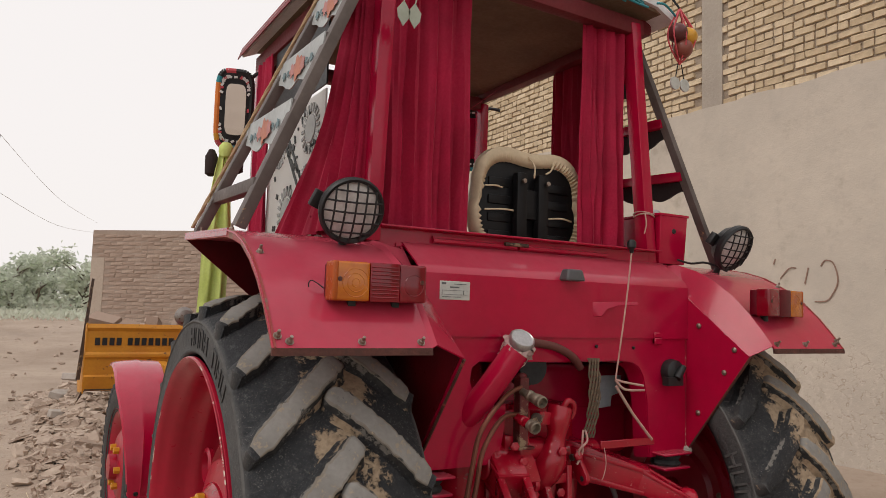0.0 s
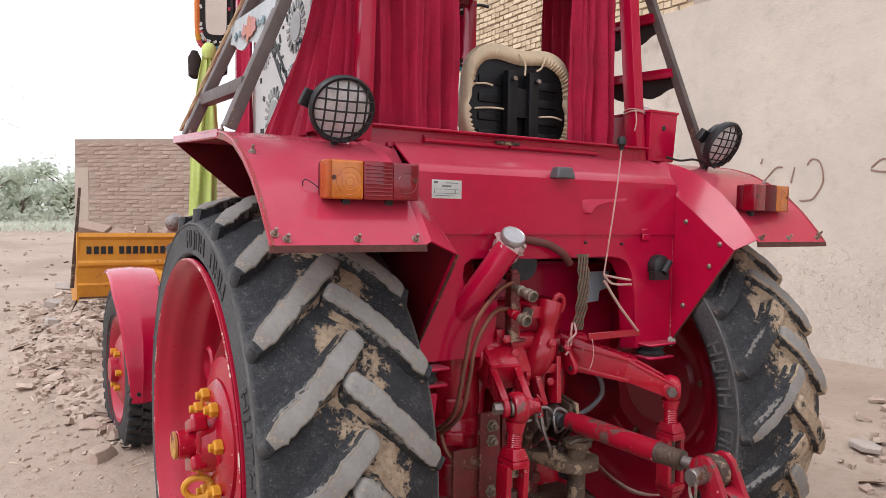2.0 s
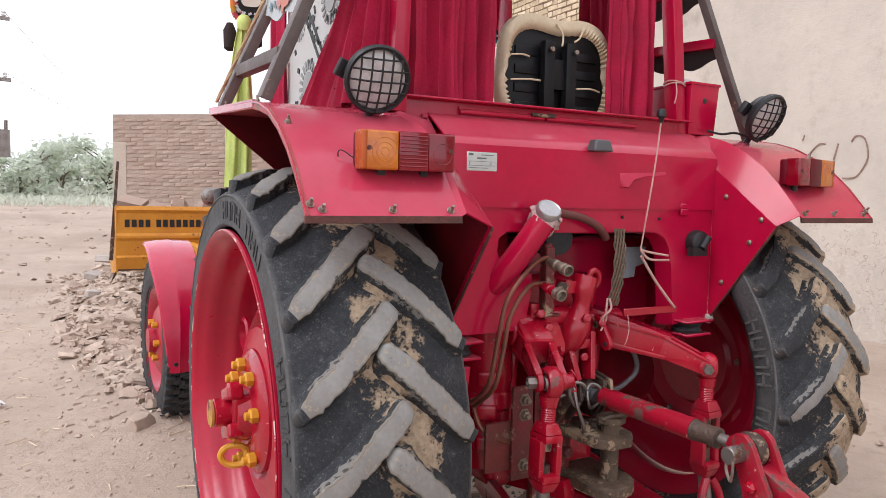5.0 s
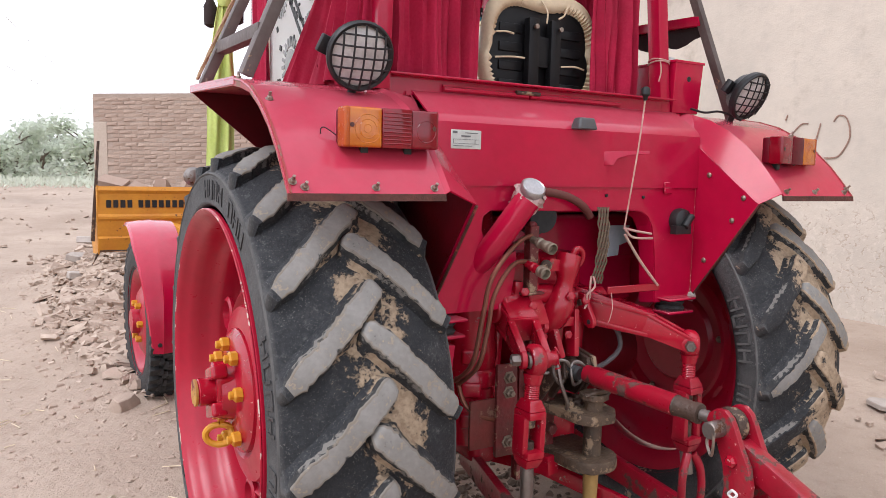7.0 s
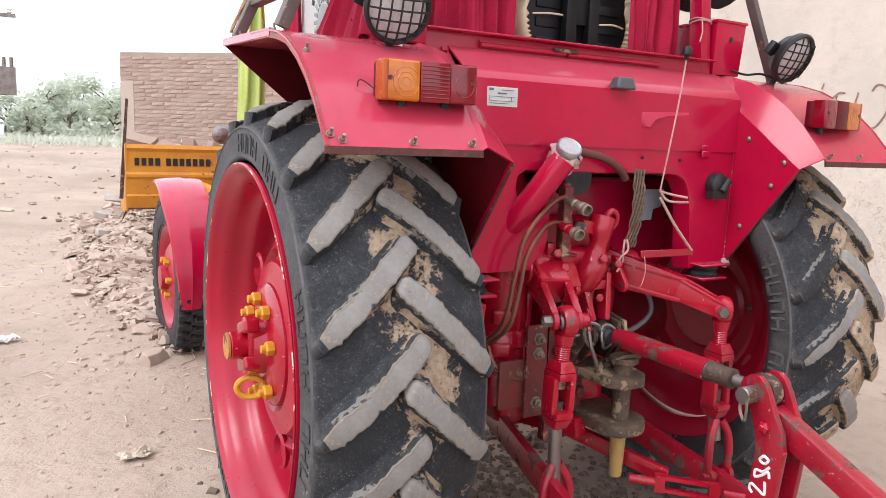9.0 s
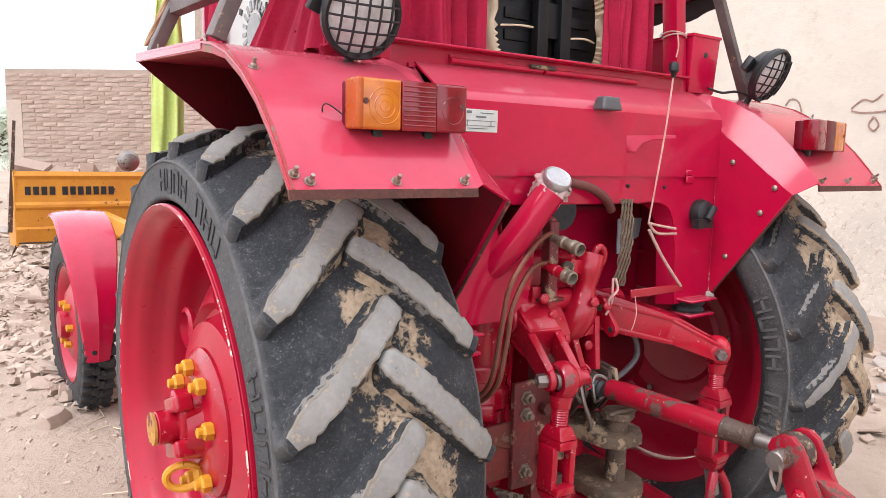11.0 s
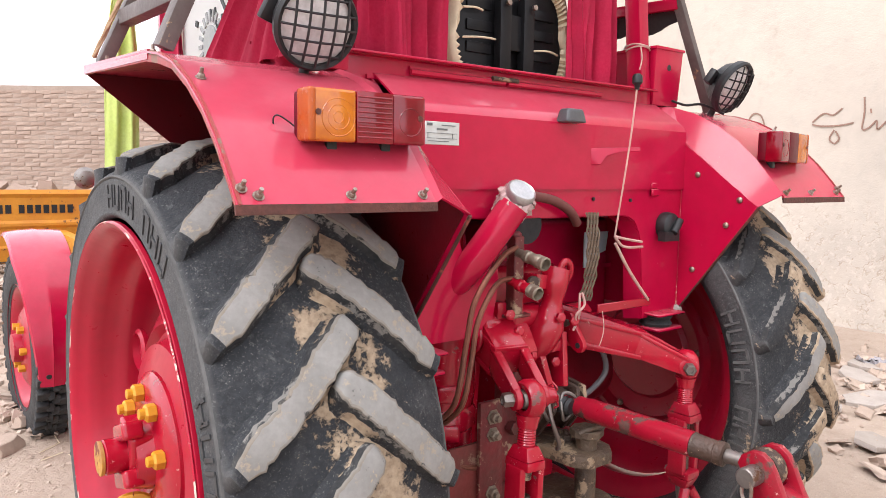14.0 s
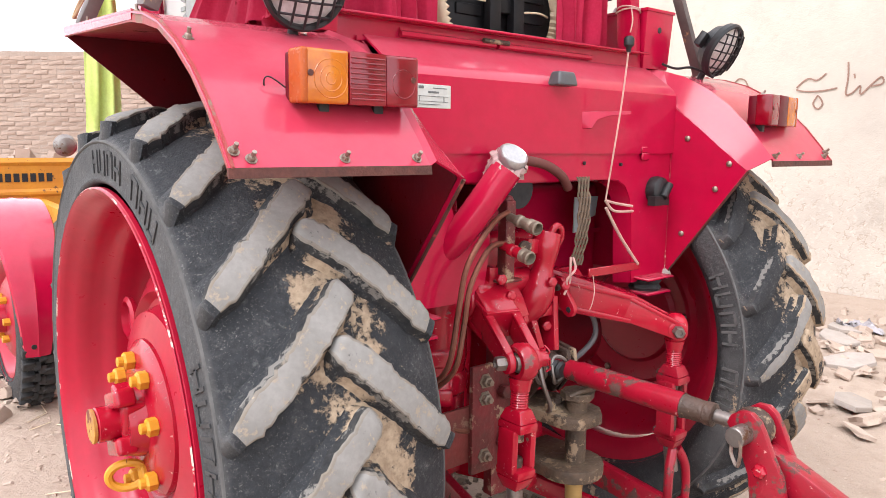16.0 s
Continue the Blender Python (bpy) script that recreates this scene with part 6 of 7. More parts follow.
for sc, y, crown in ((0.855, -0.012, 0.86), (0.88, -0.026, 0.88), (0.93, -0.032, 0.94), (0.99, -0.02, 1.0), (1.0, 0.015, 1.0), (0.92, 0.045, 1.0), (0.6, 0.055, 1.0)):
    rings.append([bm.verts.new((SX + x * (1 + (0.020 * ((k % 2) * 2 - 1) if 0.82 < sc < 0.90 else 0)), SY + y + (0.006 * (k % 2) if sc < 0.95 else 0), 1.81 + z * (1 + (0.014 * ((k % 2) * 2 - 1) if sc < 0.90 and z > 0 else 0)))) for k, (x, z) in enumerate(seat_outline(sc, 128, crown))])
for ra, rb in zip(rings, rings[1:]):
    for i in range(128):
        bm.faces.new((ra[i], ra[(i + 1) % 128], rb[(i + 1) % 128], rb[i]))
bm.faces.new(rings[-1])
part("seat_cover", bm, cream, seat, "cream vinyl cover gathered round the edge", 60)
bm = B()
add_plate(bm, [(SX + x, SY - 0.006, 1.81 + z) for x, z in seat_outline(0.885, 40, 0.90)], (0, 0.02, 0))
bevel(bm, 0.004)
part("seat_shell", bm, shell_black, seat, "black pressed seat shell")
for z in (1.69, 1.75, 1.81, 1.87):
    for s in (-1, 1):
        bm = B()
        add_box(bm, (SX + s * 0.125, SY - 0.009, z), (0.09, 0.010, 0.030))
        bevel(bm, 0.004)
        part("shell_rib", bm, shell_black, seat)
for x in (-0.055, 0.035):
    bm = B()
    add_box(bm, (SX + x, SY - 0.032, 1.785), (0.042, 0.030, 0.24))
    bevel(bm, 0.005)
    part("seat_bracket", bm, shell_black, seat)
bm = B()
add_box(bm, (SX - 0.01, SY - 0.024, 1.80), (0.10, 0.02, 0.10))
bevel(bm, 0.004)
part("bracket_plate", bm, shell_black, seat)
for x in (-0.055, 0.045):
    bm = B()
    add_cyl(bm, (SX + x, SY - 0.052, 1.875), (SX + x, SY - 0.062, 1.875), 0.008)
    part("seat_bolt", bm, zinc, seat)
for pts in (((-0.02, -0.03, 1.965), (-0.005, -0.045, 1.93), (-0.01, -0.05, 1.89)), ((0.09, -0.03, 1.955), (0.065, -0.045, 1.925), (0.04, -0.05, 1.91)), ((-0.19, -0.02, 1.77), (-0.13, -0.03, 1.775), (-0.08, -0.03, 1.775)), ((0.07, -0.03, 1.76), (0.13, -0.03, 1.765), (0.18, -0.02, 1.76)), ((-0.19, -0.02, 1.85), (-0.15, -0.025, 1.853), (-0.12, -0.02, 1.85))):
    bm = B()
    add_tube(bm, [(SX + x, SY + y, z) for x, y, z in pts], 0.0032, 6)
    part("tie_string", bm, cream, seat)
bm = B()
add_box(bm, (SX, 0.12, 1.66), (0.44, 0.4, 0.08))
bevel(bm, 0.03, 3)
part("seat_cushion", bm, cream, seat)

# tool box beside the cab
box = new("tool_box")
box.parent = tractor
tagged(box, "small open red steel tool box")
bm = B()
add_box(bm, (0.598, -0.09, 1.713), (0.130, 0.33, 0.176), (0, 0, 0), 1.07)
bevel(bm, 0.004)
part("body", bm, paint, box)
bm = B()
add_box(bm, (0.598, -0.09, 1.802), (0.148, 0.36, 0.010))
bevel(bm, 0.003)
part("rim", bm, paint, box)
bm = B()
add_cyl(bm, (0.60, -0.255, 1.745), (0.60, -0.264, 1.745), 0.010)
part("hasp", bm, black, box)


pale_board, coral, rose, slate = tinted("pale_board", (0.46, 0.49, 0.49)), tinted("coral", (0.52, 0.2, 0.13)), tinted("rose", (0.50, 0.22, 0.2)), tinted("slate", (0.16, 0.24, 0.26))

# ladders at both sides with painted valances
def ladder(s, label):
    lad = new("cab_ladder")
    lad.parent = tractor
    tagged(lad, label)
    if s < 0:
        bottom, top = [V((-0.955, -0.21, 1.632)), V((-0.955, 0.30, 1.652))], [V((-0.64, -0.35, 2.46)), V((-0.64, -0.03, 2.47))]
    else:
        bottom, top = [V((0.825, -0.27, 1.620)), V((0.80, 0.22, 1.648))], [V((0.50, -0.15, 2.48)), V((0.515, 0.10, 2.48))]
    for a, b in zip(bottom, top):
        bm = B()
        beam(bm, a, b, 0.03 if s < 0 else 0.022, 0.055 if s < 0 else 0.034, 0.03 if s < 0 else 0.022, 0.055 if s < 0 else 0.034, (0, 1, 0))
        bevel(bm, 0.003)
        part("stringer", bm, wood, lad, "weathered grey-brown stringer")
    for k, f in enumerate((0.14, 0.40, 0.63, 0.86)):
        if s > 0 and k == 0:
            continue
        a, b = bottom[0].lerp(top[0], f), bottom[1].lerp(top[1], f)
        bm = B()
        beam(bm, a, b, 0.035, 0.035, 0.035, 0.035)
        bevel(bm, 0.003)
        part("rung", bm, wood if s < 0 else paint, lad)
        if k == 0:
            continue
        # scalloped valance hanging under the rung
        bm = B()
        n = 24
        topline = [a.lerp(b, i / n) + V((s * 0.0195, 0, 0.018)) for i in range(n + 1)]
        low = [p + V((s * 0.006, 0, -0.055 - 0.042 * min(1, 5 * min(i / n, 1 - i / n)) - 0.007 * math.cos(i / n * math.pi * 6))) for i, p in enumerate(topline)]
        add_sheet(bm, [topline, low], 0.004)
        if s > 0:
            part("valance", bm, tinted("black_board", (0.02, 0.012, 0.012)), lad, "black scalloped board")
        else:
            v = part("valance", bm, pale_board, lad, "pale blue scalloped board with painted flowers")
            for (f2, r, mat) in ((0.5, 0.034, coral), (0.40, 0.022, rose), (0.62, 0.02, rose), (0.2, 0.012, slate), (0.82, 0.012, slate), (0.3, 0.009, slate), (0.72, 0.009, slate)):
                bm = B()
                c = a.lerp(b, f2) + V((s * 0.0275, 0, -0.036))
                pts = [c + V((s * 0.006 * 0 - s * 0.4 * r * math.sin(q) * 0, r * math.cos(q) * (1 + 0.25 * math.cos(5 * q)), r * math.sin(q) * (1 + 0.25 * math.cos(5 * q)))) for q in np.linspace(0, 2 * math.pi, 25)[:-1]]
                pts = [p + V((s * (-(p.z - c.z)) * 0.06, 0, 0)) for p in pts]
                add_plate(bm, pts, (s * 0.0015, 0, 0.0))
                part("painted_flower", bm, mat, v)
    bm = B()
    a, b = bottom[1].lerp(top[1], 0.02) + V((s * 0.03, 0, 0)), bottom[1].lerp(top[1], 0.98) + V((s * 0.03, 0, 0))
    for j in (0, 1, 2):
        add_tube(bm, [a.lerp(b, k / 26) + V((0.003 * math.cos(k * 1.1 + 2.09 * j), -0.020 + 0.003 * math.sin(k * 1.1 + 2.09 * j), 0)) for k in range(27)], 0.0034, 6)
    part("rope", bm, cord_mat, lad, "twisted tan cord")
    return lad


ladder(-1, "dark wooden ladder with painted valances against the cab")
ladder(1, "red and brown ladder with black scalloped boards")

# decorated side panel
grey_ornament = tinted("grey_ornament", (0.33, 0.34, 0.33))
bm = B()
add_box(bm, (-0.612, 0.42, 1.895), (0.006, 0.62, 0.51))
screen = part("side_window", bm, translucent_white, tractor, "white side panel painted with dark ornaments")
for y, z, r in ((0.47, 1.77, 0.10), (0.58, 2.03, 0.08), (0.24, 2.04, 0.09), (0.27, 1.86, 0.06)):
    bm = B()
    add_cyl(bm, (-0.614, y, z), (-0.620, y, z), r * 0.55, n=24)
    for k in range(20):
        a = 2 * math.pi * k / 20
        add_box(bm, (-0.6165, y + r * 0.82 * math.cos(a), z + r * 0.82 * math.sin(a)), (0.005, r * 0.34, r * 0.12), (math.degrees(a), 0, 0))
    tagged(part("sun_ornament", bm, grey_ornament, screen), kind="stuff")
bm = B()
for k in range(60):
    rnd = random.Random(k)
    y, z = 0.14 + 0.50 * rnd.random(), 1.66 + 0.46 * rnd.random()
    add_box(bm, (-0.6165, y, z), (0.005, rnd.uniform(0.008, 0.03), rnd.uniform(0.006, 0.02)), (rnd.uniform(0, 90), 0, 0))
for y0 in (0.36, 0.41):
    add_box(bm, (-0.6165, y0, 1.92), (0.005, 0.012, 0.32), (-42, 0, 0))
tagged(part("ornament_pattern", bm, tinted("black_ornament", (0.06, 0.065, 0.065)), screen), kind="stuff")


bm = B()
add_box(bm, (-0.612, 0.40, 2.30), (0.006, 0.58, 0.27))
part("upper_side_pane", bm, black, tractor, "dark upper side pane")


# wing mirrors
def wing_mirror(at, yaw, name_label):
    m = new("wing_mirror")
    m.parent = tractor
    m.matrix_basis = pose(*at, 9, 0, yaw)
    tagged(m, name_label)
    w, h = 0.066, 0.155
    ring = [(w * math.copysign(abs(math.cos(a)) ** 0.45, math.cos(a)), h * math.copysign(abs(math.sin(a)) ** 0.35, math.sin(a))) for a in np.linspace(0, 2 * math.pi, 41)[:-1]]
    bm = B()
    add_plate(bm, [(x, 0, z) for x, z in ring], (0, 0.02, 0))
    bevel(bm, 0.004)
    part("back", bm, ink, m, "black fabric border dotted with white")
    bm = B()
    add_plate(bm, [(x * 0.62 + 0.004, -0.003, z * 0.68) for x, z in ring], (0, 0.002, 0))
    part("mirror_glass", bm, mirror_mat, m)
    for k in range(40):
        bm = B()
        (x, z), (x2, z2) = ring[k], ring[(k + 1) % 40]
        add_tube(bm, [(x * 1.03, 0.008, z * 1.02), (x2 * 1.03, 0.008, z2 * 1.02)], 0.012, 8)
        colour = (teal, orange, yellow, pink, black)[k // 3 % 5] if x < 0.03 else black
        if k % 2 == 0:
            (x3, z3) = ring[(k + 2) % 40]
            add_tube(bm, [(x2 * 1.03, 0.008, z2 * 1.02), (x3 * 1.03, 0.008, z3 * 1.02)], 0.012, 8)
            part("wrapped_trim", bm, colour, m)
        else:
            bm.free()
    for k in range(44):
        a = 2 * math.pi * k / 44
        bm = B()
        add_box(bm, (w * 0.83 * math.copysign(abs(math.cos(a)) ** 0.45, math.cos(a)), -0.003, h * 0.86 * math.copysign(abs(math.sin(a)) ** 0.35, math.sin(a))), (0.009, 0.004, 0.014), (0, 40 * k, 0))
        part("sewn_dot", bm, white_paint if k % 5 else pink, m)
    bm = B()
    add_tube(bm, [(0.05, 0.02, 0.12), (0.09, 0.03, 0.165), (0.15, 0.02, 0.16)], 0.008, 8)
    part("arm", bm, black, m)
    return m


wing_mirror((-0.722, 0.90, 2.24), -14, "wing mirror in a colourful fabric-wrapped frame")
wing_mirror((0.545, 1.05, 2.335), -18, "wing mirror in a colourful fabric-wrapped frame")

# lime cloth tied under the mirror
cloth = thing("hanging_cloth", "lime green cloth tied under the wing mirror", "cloth")
bm = B()
rows = []
for k in range(16):
    h = k / 15
    z = 2.07 - 0.72 * h
    half = 0.016 + 0.038 * min(1, h * 2.2) ** 0.8
    row = []
    for i in range(25):
        s = i / 24 * 2 - 1
        row.append((-0.755 + half * s - 0.02 * h, 0.88 + 0.010 * math.sin(s * 7 + h * 2) * min(1, h * 2 + 0.15) + 0.012 * noise.noise(V((s * 3, h * 4, 0))), z - 0.03 * abs(s) * h + 0.02 * math.sin(s * 5) * h))
    rows.append(row)
add_sheet(bm, rows, 0.003)
part("cloth_drape", bm, green_cloth, cloth, smooth=70)
bm = B()
add_lathe(bm, [(0.02, -0.03), (0.03, -0.01), (0.028, 0.015), (0.016, 0.03)], (-0.75, 0.88, 2.06), (0, 0, 1), 12)
part("knot", bm, green_cloth, cloth)
bm = B()
add_tube(bm, [(-0.765, 0.89, 2.06), (-0.755, 0.90, 2.09)], 0.006)
add_lathe(bm, [(0.01, -0.05), (0.028, -0.04), (0.03, 0.03), (0.012, 0.06)], (-0.70, 0.90, 2.02), (0, 0, 1), 12)
add_lathe(bm, [(0.01, -0.05), (0.024, -0.04), (0.026, 0.03), (0.012, 0.06)], (-0.80, 0.91, 2.0), (0, 0, 1), 12)
part("dark_tassels", bm, tinted("dark_brown_tassel", (0.03, 0.017, 0.015), 0.9), cloth)

# net of coloured balls at the roof corner
charm = thing("hanging_charm", "netted bundle of brown and yellow balls with discs", "ornament")
CH = V((0.585, -0.30, 2.445))
for dx, dz, col in ((-0.022, 0.02, tinted("brown_ball", (0.12, 0.03, 0.03), 0.3)), (0.03, 0.015, tinted("yellow_ball", (0.65, 0.33, 0.03), 0.3)), (0.006, -0.033, tinted("russet_ball", (0.25, 0.07, 0.05), 0.3))):
    bm = B()
    bmesh.ops.create_uvsphere(bm, u_segments=20, v_segments=12, radius=0.036, matrix=Matrix.Translation(CH + V((dx, -0.01, dz))))
    part("ball", bm, col, charm)
bm = B()
for k in range(7):
    a = 2 * math.pi * k / 7
    add_tube(bm, [CH + V((0.0, 0, 0.12)), CH + V((0.06 * math.cos(a), 0.03 * math.sin(a) - 0.01, 0.03)), CH + V((0.052 * math.cos(a), 0.03 * math.sin(a) - 0.01, -0.03)), CH + V((0, 0, -0.09))], 0.003, 6)
part("net_cord", bm, pink, charm, "red and white net cord")
bm = B()
add_tube(bm, [CH + V((0, 0, 0.12)), CH + V((-0.03, 0.02, 0.17))], 0.004)
for dx in (-0.022, 0.024):
    add_tube(bm, [CH + V((dx * 0.4, 0, -0.09)), CH + V((dx, 0, -0.15))], 0.002)
part("cord", bm, ink, charm)
for dx in (-0.024, 0.026):
    bm = B()
    add_cyl(bm, CH + V((dx, -0.003, -0.165)), CH + V((dx, 0.003, -0.165)), 0.024, n=20)
    part("disc", bm, plate_grey, charm)
pend = thing("hanging_pendant", "pale leaf-shaped pendants hanging from the roof", "ornament")
for x, r in ((-0.535, -20), (-0.50, 15)):
    bm = B()
    c = V((x - 0.043, -0.37, 2.245))
    add_plate(bm, [c + V(p) for p in ((0, 0, 0.035), (0.02, 0, 0.008), (0.016, 0, -0.015), (0, 0, -0.038), (-0.016, 0, -0.015), (-0.02, 0, 0.008))], (0, 0.003, 0))
    add_tube(bm, [c + V((0, 0, 0.03)), (x + 0.005, -0.36, 2.51)], 0.002)
    part("leaf_pendant", bm, tinted("sage", (0.42, 0.46, 0.38)), pend)

# front loader bucket seen past the front wheel
bucket = new("loader_bucket")
bucket.parent = tractor
tagged(bucket, "raised yellow loader bucket with scuffed paint and black marks")
bm = B()
prof = ((4.20, 1.24), (4.19, 1.215), (4.21, 1.19), (4.21, 1.02), (4.195, 1.0), (4.195, 0.99), (4.215, 0.97), (4.225, 0.84), (4.21, 0.825), (4.24, 0.72))
add_sheet(bm, [[(x, y, z) for x in np.linspace(-0.98, 0.98, 6)] for y, z in prof], 0.012)
part("back_sheet", bm, blade_yellow, bucket, "folded yellow back sheet", 30)
for x in (-0.985, 0.985):
    bm = B()
    add_plate(bm, [(x, 4.18, 1.25), (x, 4.23, 0.70), (x, 4.75, 0.66), (x, 4.85, 0.80), (x, 4.5, 1.2)], (0.012, 0, 0))
    part("side_cheek", bm, blade_yellow, bucket)
bm = B()
add_plate(bm, [(-0.98, 4.24, 0.72), (0.98, 4.24, 0.72), (0.98, 4.8, 0.68), (-0.98, 4.8, 0.68)], (0, 0, 0.012))
part("bucket_floor", bm, blade_yellow, bucket)
bm = B()
add_plate(bm, [(-0.99, 4.24, 0.71), (-1.03, 4.26, 0.60), (-0.96, 4.26, 0.72)], (0, 0.02, 0))
add_box(bm, (0, 4.23, 0.735), (1.94, 0.012, 0.03))
part("cutting_edge", bm, rusty, bucket)
x = -0.90
for k, w_ in enumerate((1, 1, 1, 1, 0, 1, 1, 1, 1, 1, 1, 1)):
    if w_:
        bm = B()
        add_box(bm, (x, 4.195, 1.105), (0.036, 0.006, 0.06))
        part("painted_mark", bm, ink, bucket, "black painted mark")
    x += 0.052 if w_ else 0.03
bm = B()
beam(bm, (-1.015, 4.30, 0.80), (-0.955, 4.30, 1.60), 0.03, 0.02, 0.02, 0.02, (0, 1, 0))
part("side_stake", bm, rusty, bucket, "thin dark leaning stake")
for s in (-1, 1):
    bm = B()
    beam(bm, (s * 0.42, 1.6, 0.85), (s * 0.42, 4.24, 0.9), 0.07, 0.12, 0.07, 0.10)
    bevel(bm, 0.008)
    part("loader_arm", bm, blade_yellow, bucket)
bm = B()
rnd = random.Random(12)
for k in range(26):
    add_box(bm, (rnd.uniform(-0.9, 0.9), 4.36 + rnd.uniform(0, 0.25), 1.17 + rnd.uniform(-0.04, 0.09)), (rnd.uniform(0.1, 0.24), rnd.uniform(0.08, 0.14), 0.075), (rnd.uniform(-30, 30), rnd.uniform(-30, 30), rnd.uniform(0, 180)))
add_box(bm, (0, 4.45, 0.92), (1.9, 0.4, 0.4))
load = thing("brick_load", "broken bricks heaped in the loader bucket", "bricks")
load["kind"] = "stuff"
part("rubble_heap", bm, brick_rose, load, smooth=0)

# small ties and leftovers
bm = B()
for k, z in enumerate((1.795, 1.803)):
    add_tube(bm, [(0.492 + 0.034 * math.cos(a), -0.221 + 0.038 * math.sin(a), z + 0.004 * math.sin(2 * a + k)) for a in np.linspace(0, 2 * math.pi, 17)], 0.0025, 6)
add_tube(bm, [(0.468, -0.25, 1.80), (0.462, -0.262, 1.76), (0.455, -0.26, 1.725)], 0.0022, 6)
part("post_string", bm, string_mat, tractor, "pale string tied round the cab post")
bm = B()
add_tube(bm, [(0.775, -0.355, 1.605), (0.72, -0.31, 1.635), (0.66, -0.29, 1.63), (0.60, -0.28, 1.64)], 0.004, 8)
part("lamp_cable", bm, black, tractor, "black lamp cable")
bm = B()
bmesh.ops.create_icosphere(bm, subdivisions=3, radius=0.036, matrix=pose(0.640, -0.10, 1.825) @ Matrix.Diagonal((1.1, 1.5, 0.6, 1)))
for v in bm.verts:
    v.co += V((0, 0, 0.016 * noise.noise(v.co * 40)))
rag = new("rag", mesh_of("rag", bm, white_paint, smooth=60))
tagged(rag, "crumpled white rag lying on the tool box", "rag")
bm = B()
add_lathe(bm, [(0.008, -0.015), (0.017, -0.010), (0.018, 0.010), (0.008, 0.018)], (0.553, -0.362, 0.985), (0.3, -0.4, 0.85), 14)
part("plastic_cap", bm, tinted("dull_white", (0.42, 0.38, 0.34), 0.7), tractor, "small dull white plastic cap")

# ---- wall bricks ----
def east_place(u, v, d):
    return pose(WALL_X - 0.0 + d, u, v, 0, 0, 90)


cells = []
rnd = random.Random(3)
row = 0
z = PLASTER_TOP + 0.02
while z < 6.7:
    off = 0.125 * (row % 2)
    y = -5.9 + off
    while y < 13.5:
        if not (3.62 < y < 4.02):
            header = rnd.random() < 0.12
            cells.append((y, z, header))
        y += 0.25
    z += 0.092
    row += 1
cells.sort(key=lambda c: abs(c[0] - 3.5) + 1.6 * abs(c[1] - 4.7))
lay_bricks(wall_east, east_place, (0.228, 0.10, 0.071), cells, brick_tan, 21, 290)
bm = B()
add_box(bm, (WALL_X - 0.01, 3.82, 5.35), (0.11, 0.30, 2.7))
for v in bm.verts:
    v.co.x += 0.01 * noise.noise(v.co * 3)
part("cement_strip", bm, cement, wall_east, "raw cement strip between brick panels")


def north_place(u, v, d):
    return pose(u, 0.35 * d, v)


cells = []
row = 0
z = 0.04
while z < 2.43:
    u = 0.10 + 0.10 * (row % 2) + (0.22 if z < 2.0 else 0)
    while u < 4.85:
        cells.append((u, z, rnd.random() < 0.15))
        u += 0.202
    z += 0.0585
    row += 1
cells.sort(key=lambda c: c[0] - 0.6 * c[1])
lay_bricks(wall_north, north_place, (0.194, 0.10, 0.050), cells, brick_rose, 41, 290)

# brown scrawl on the plaster
STROKES = (
    ((1.77, 1.96), (1.67, 2.04), (1.58, 2.02), (1.50, 2.08)), ((1.77, 1.94), (1.68, 1.92), (1.52, 1.92), (1.39, 1.94)), ((1.56, 1.88), (1.60, 1.80), (1.55, 1.75), (1.51, 1.80), (1.55, 1.87)),
    ((1.31, 2.17), (1.30, 2.03), (1.31, 1.88), (1.25, 1.89), (1.19, 1.95), (1.18, 1.87), (1.10, 1.95), (1.02, 2.02), (1.00, 1.96), (1.10, 1.94)), ((1.25, 2.06), (1.24, 2.02)),
    ((2.50, 1.65), (2.42, 1.65), (2.34, 1.68), (2.25, 1.85), (2.29, 2.04), (2.38, 2.08), (2.43, 2.02)), ((2.61, 1.84), (2.57, 2.01)), ((2.90, 1.90), (2.79, 2.01), (2.71, 2.01)), ((2.98, 2.06), (2.96, 2.12)))
bm = B()
for pts in STROKES:
    pts = curve([(WALL_X - 0.0725, y, z) for y, z in pts], 4)
    for a, b in zip(pts, pts[1:]):
        beam(bm, a, b, 0.015, 0.006, 0.012, 0.006, (1, 0, 0))
structure("wall_scrawl", bm, tinted("brown_scrawl", (0.31, 0.19, 0.145), 0.9), "brown hand-drawn scrawl on the plaster", 0)

# ---- rubble ----
def shard(seed, size):
    rnd = random.Random(seed)
    bm = B()
    add_box(bm, (0, 0, 0), size, (0, 0, 0), rnd.uniform(0.7, 1.0))
    bmesh.ops.subdivide_edges(bm, edges=list(bm.edges), cuts=1, use_grid_fill=True)
    for v in bm.verts:
        v.co += V([rnd.uniform(-0.12, 0.12) * s for s in size])
    bmesh.ops.bevel(bm, geom=list(bm.edges), offset=min(size) * 0.05, segments=1, affect="EDGES")
    return mesh_of("brick_fragment", bm, rubble_mat, smooth=20)


shards = [shard(k, s) for k, s in enumerate(((0.22, 0.11, 0.075), (0.15, 0.11, 0.07), (0.12, 0.09, 0.06), (0.17, 0.11, 0.055), (0.09, 0.07, 0.05), (0.12, 0.10, 0.07)))]
rnd = random.Random(77)
places = []
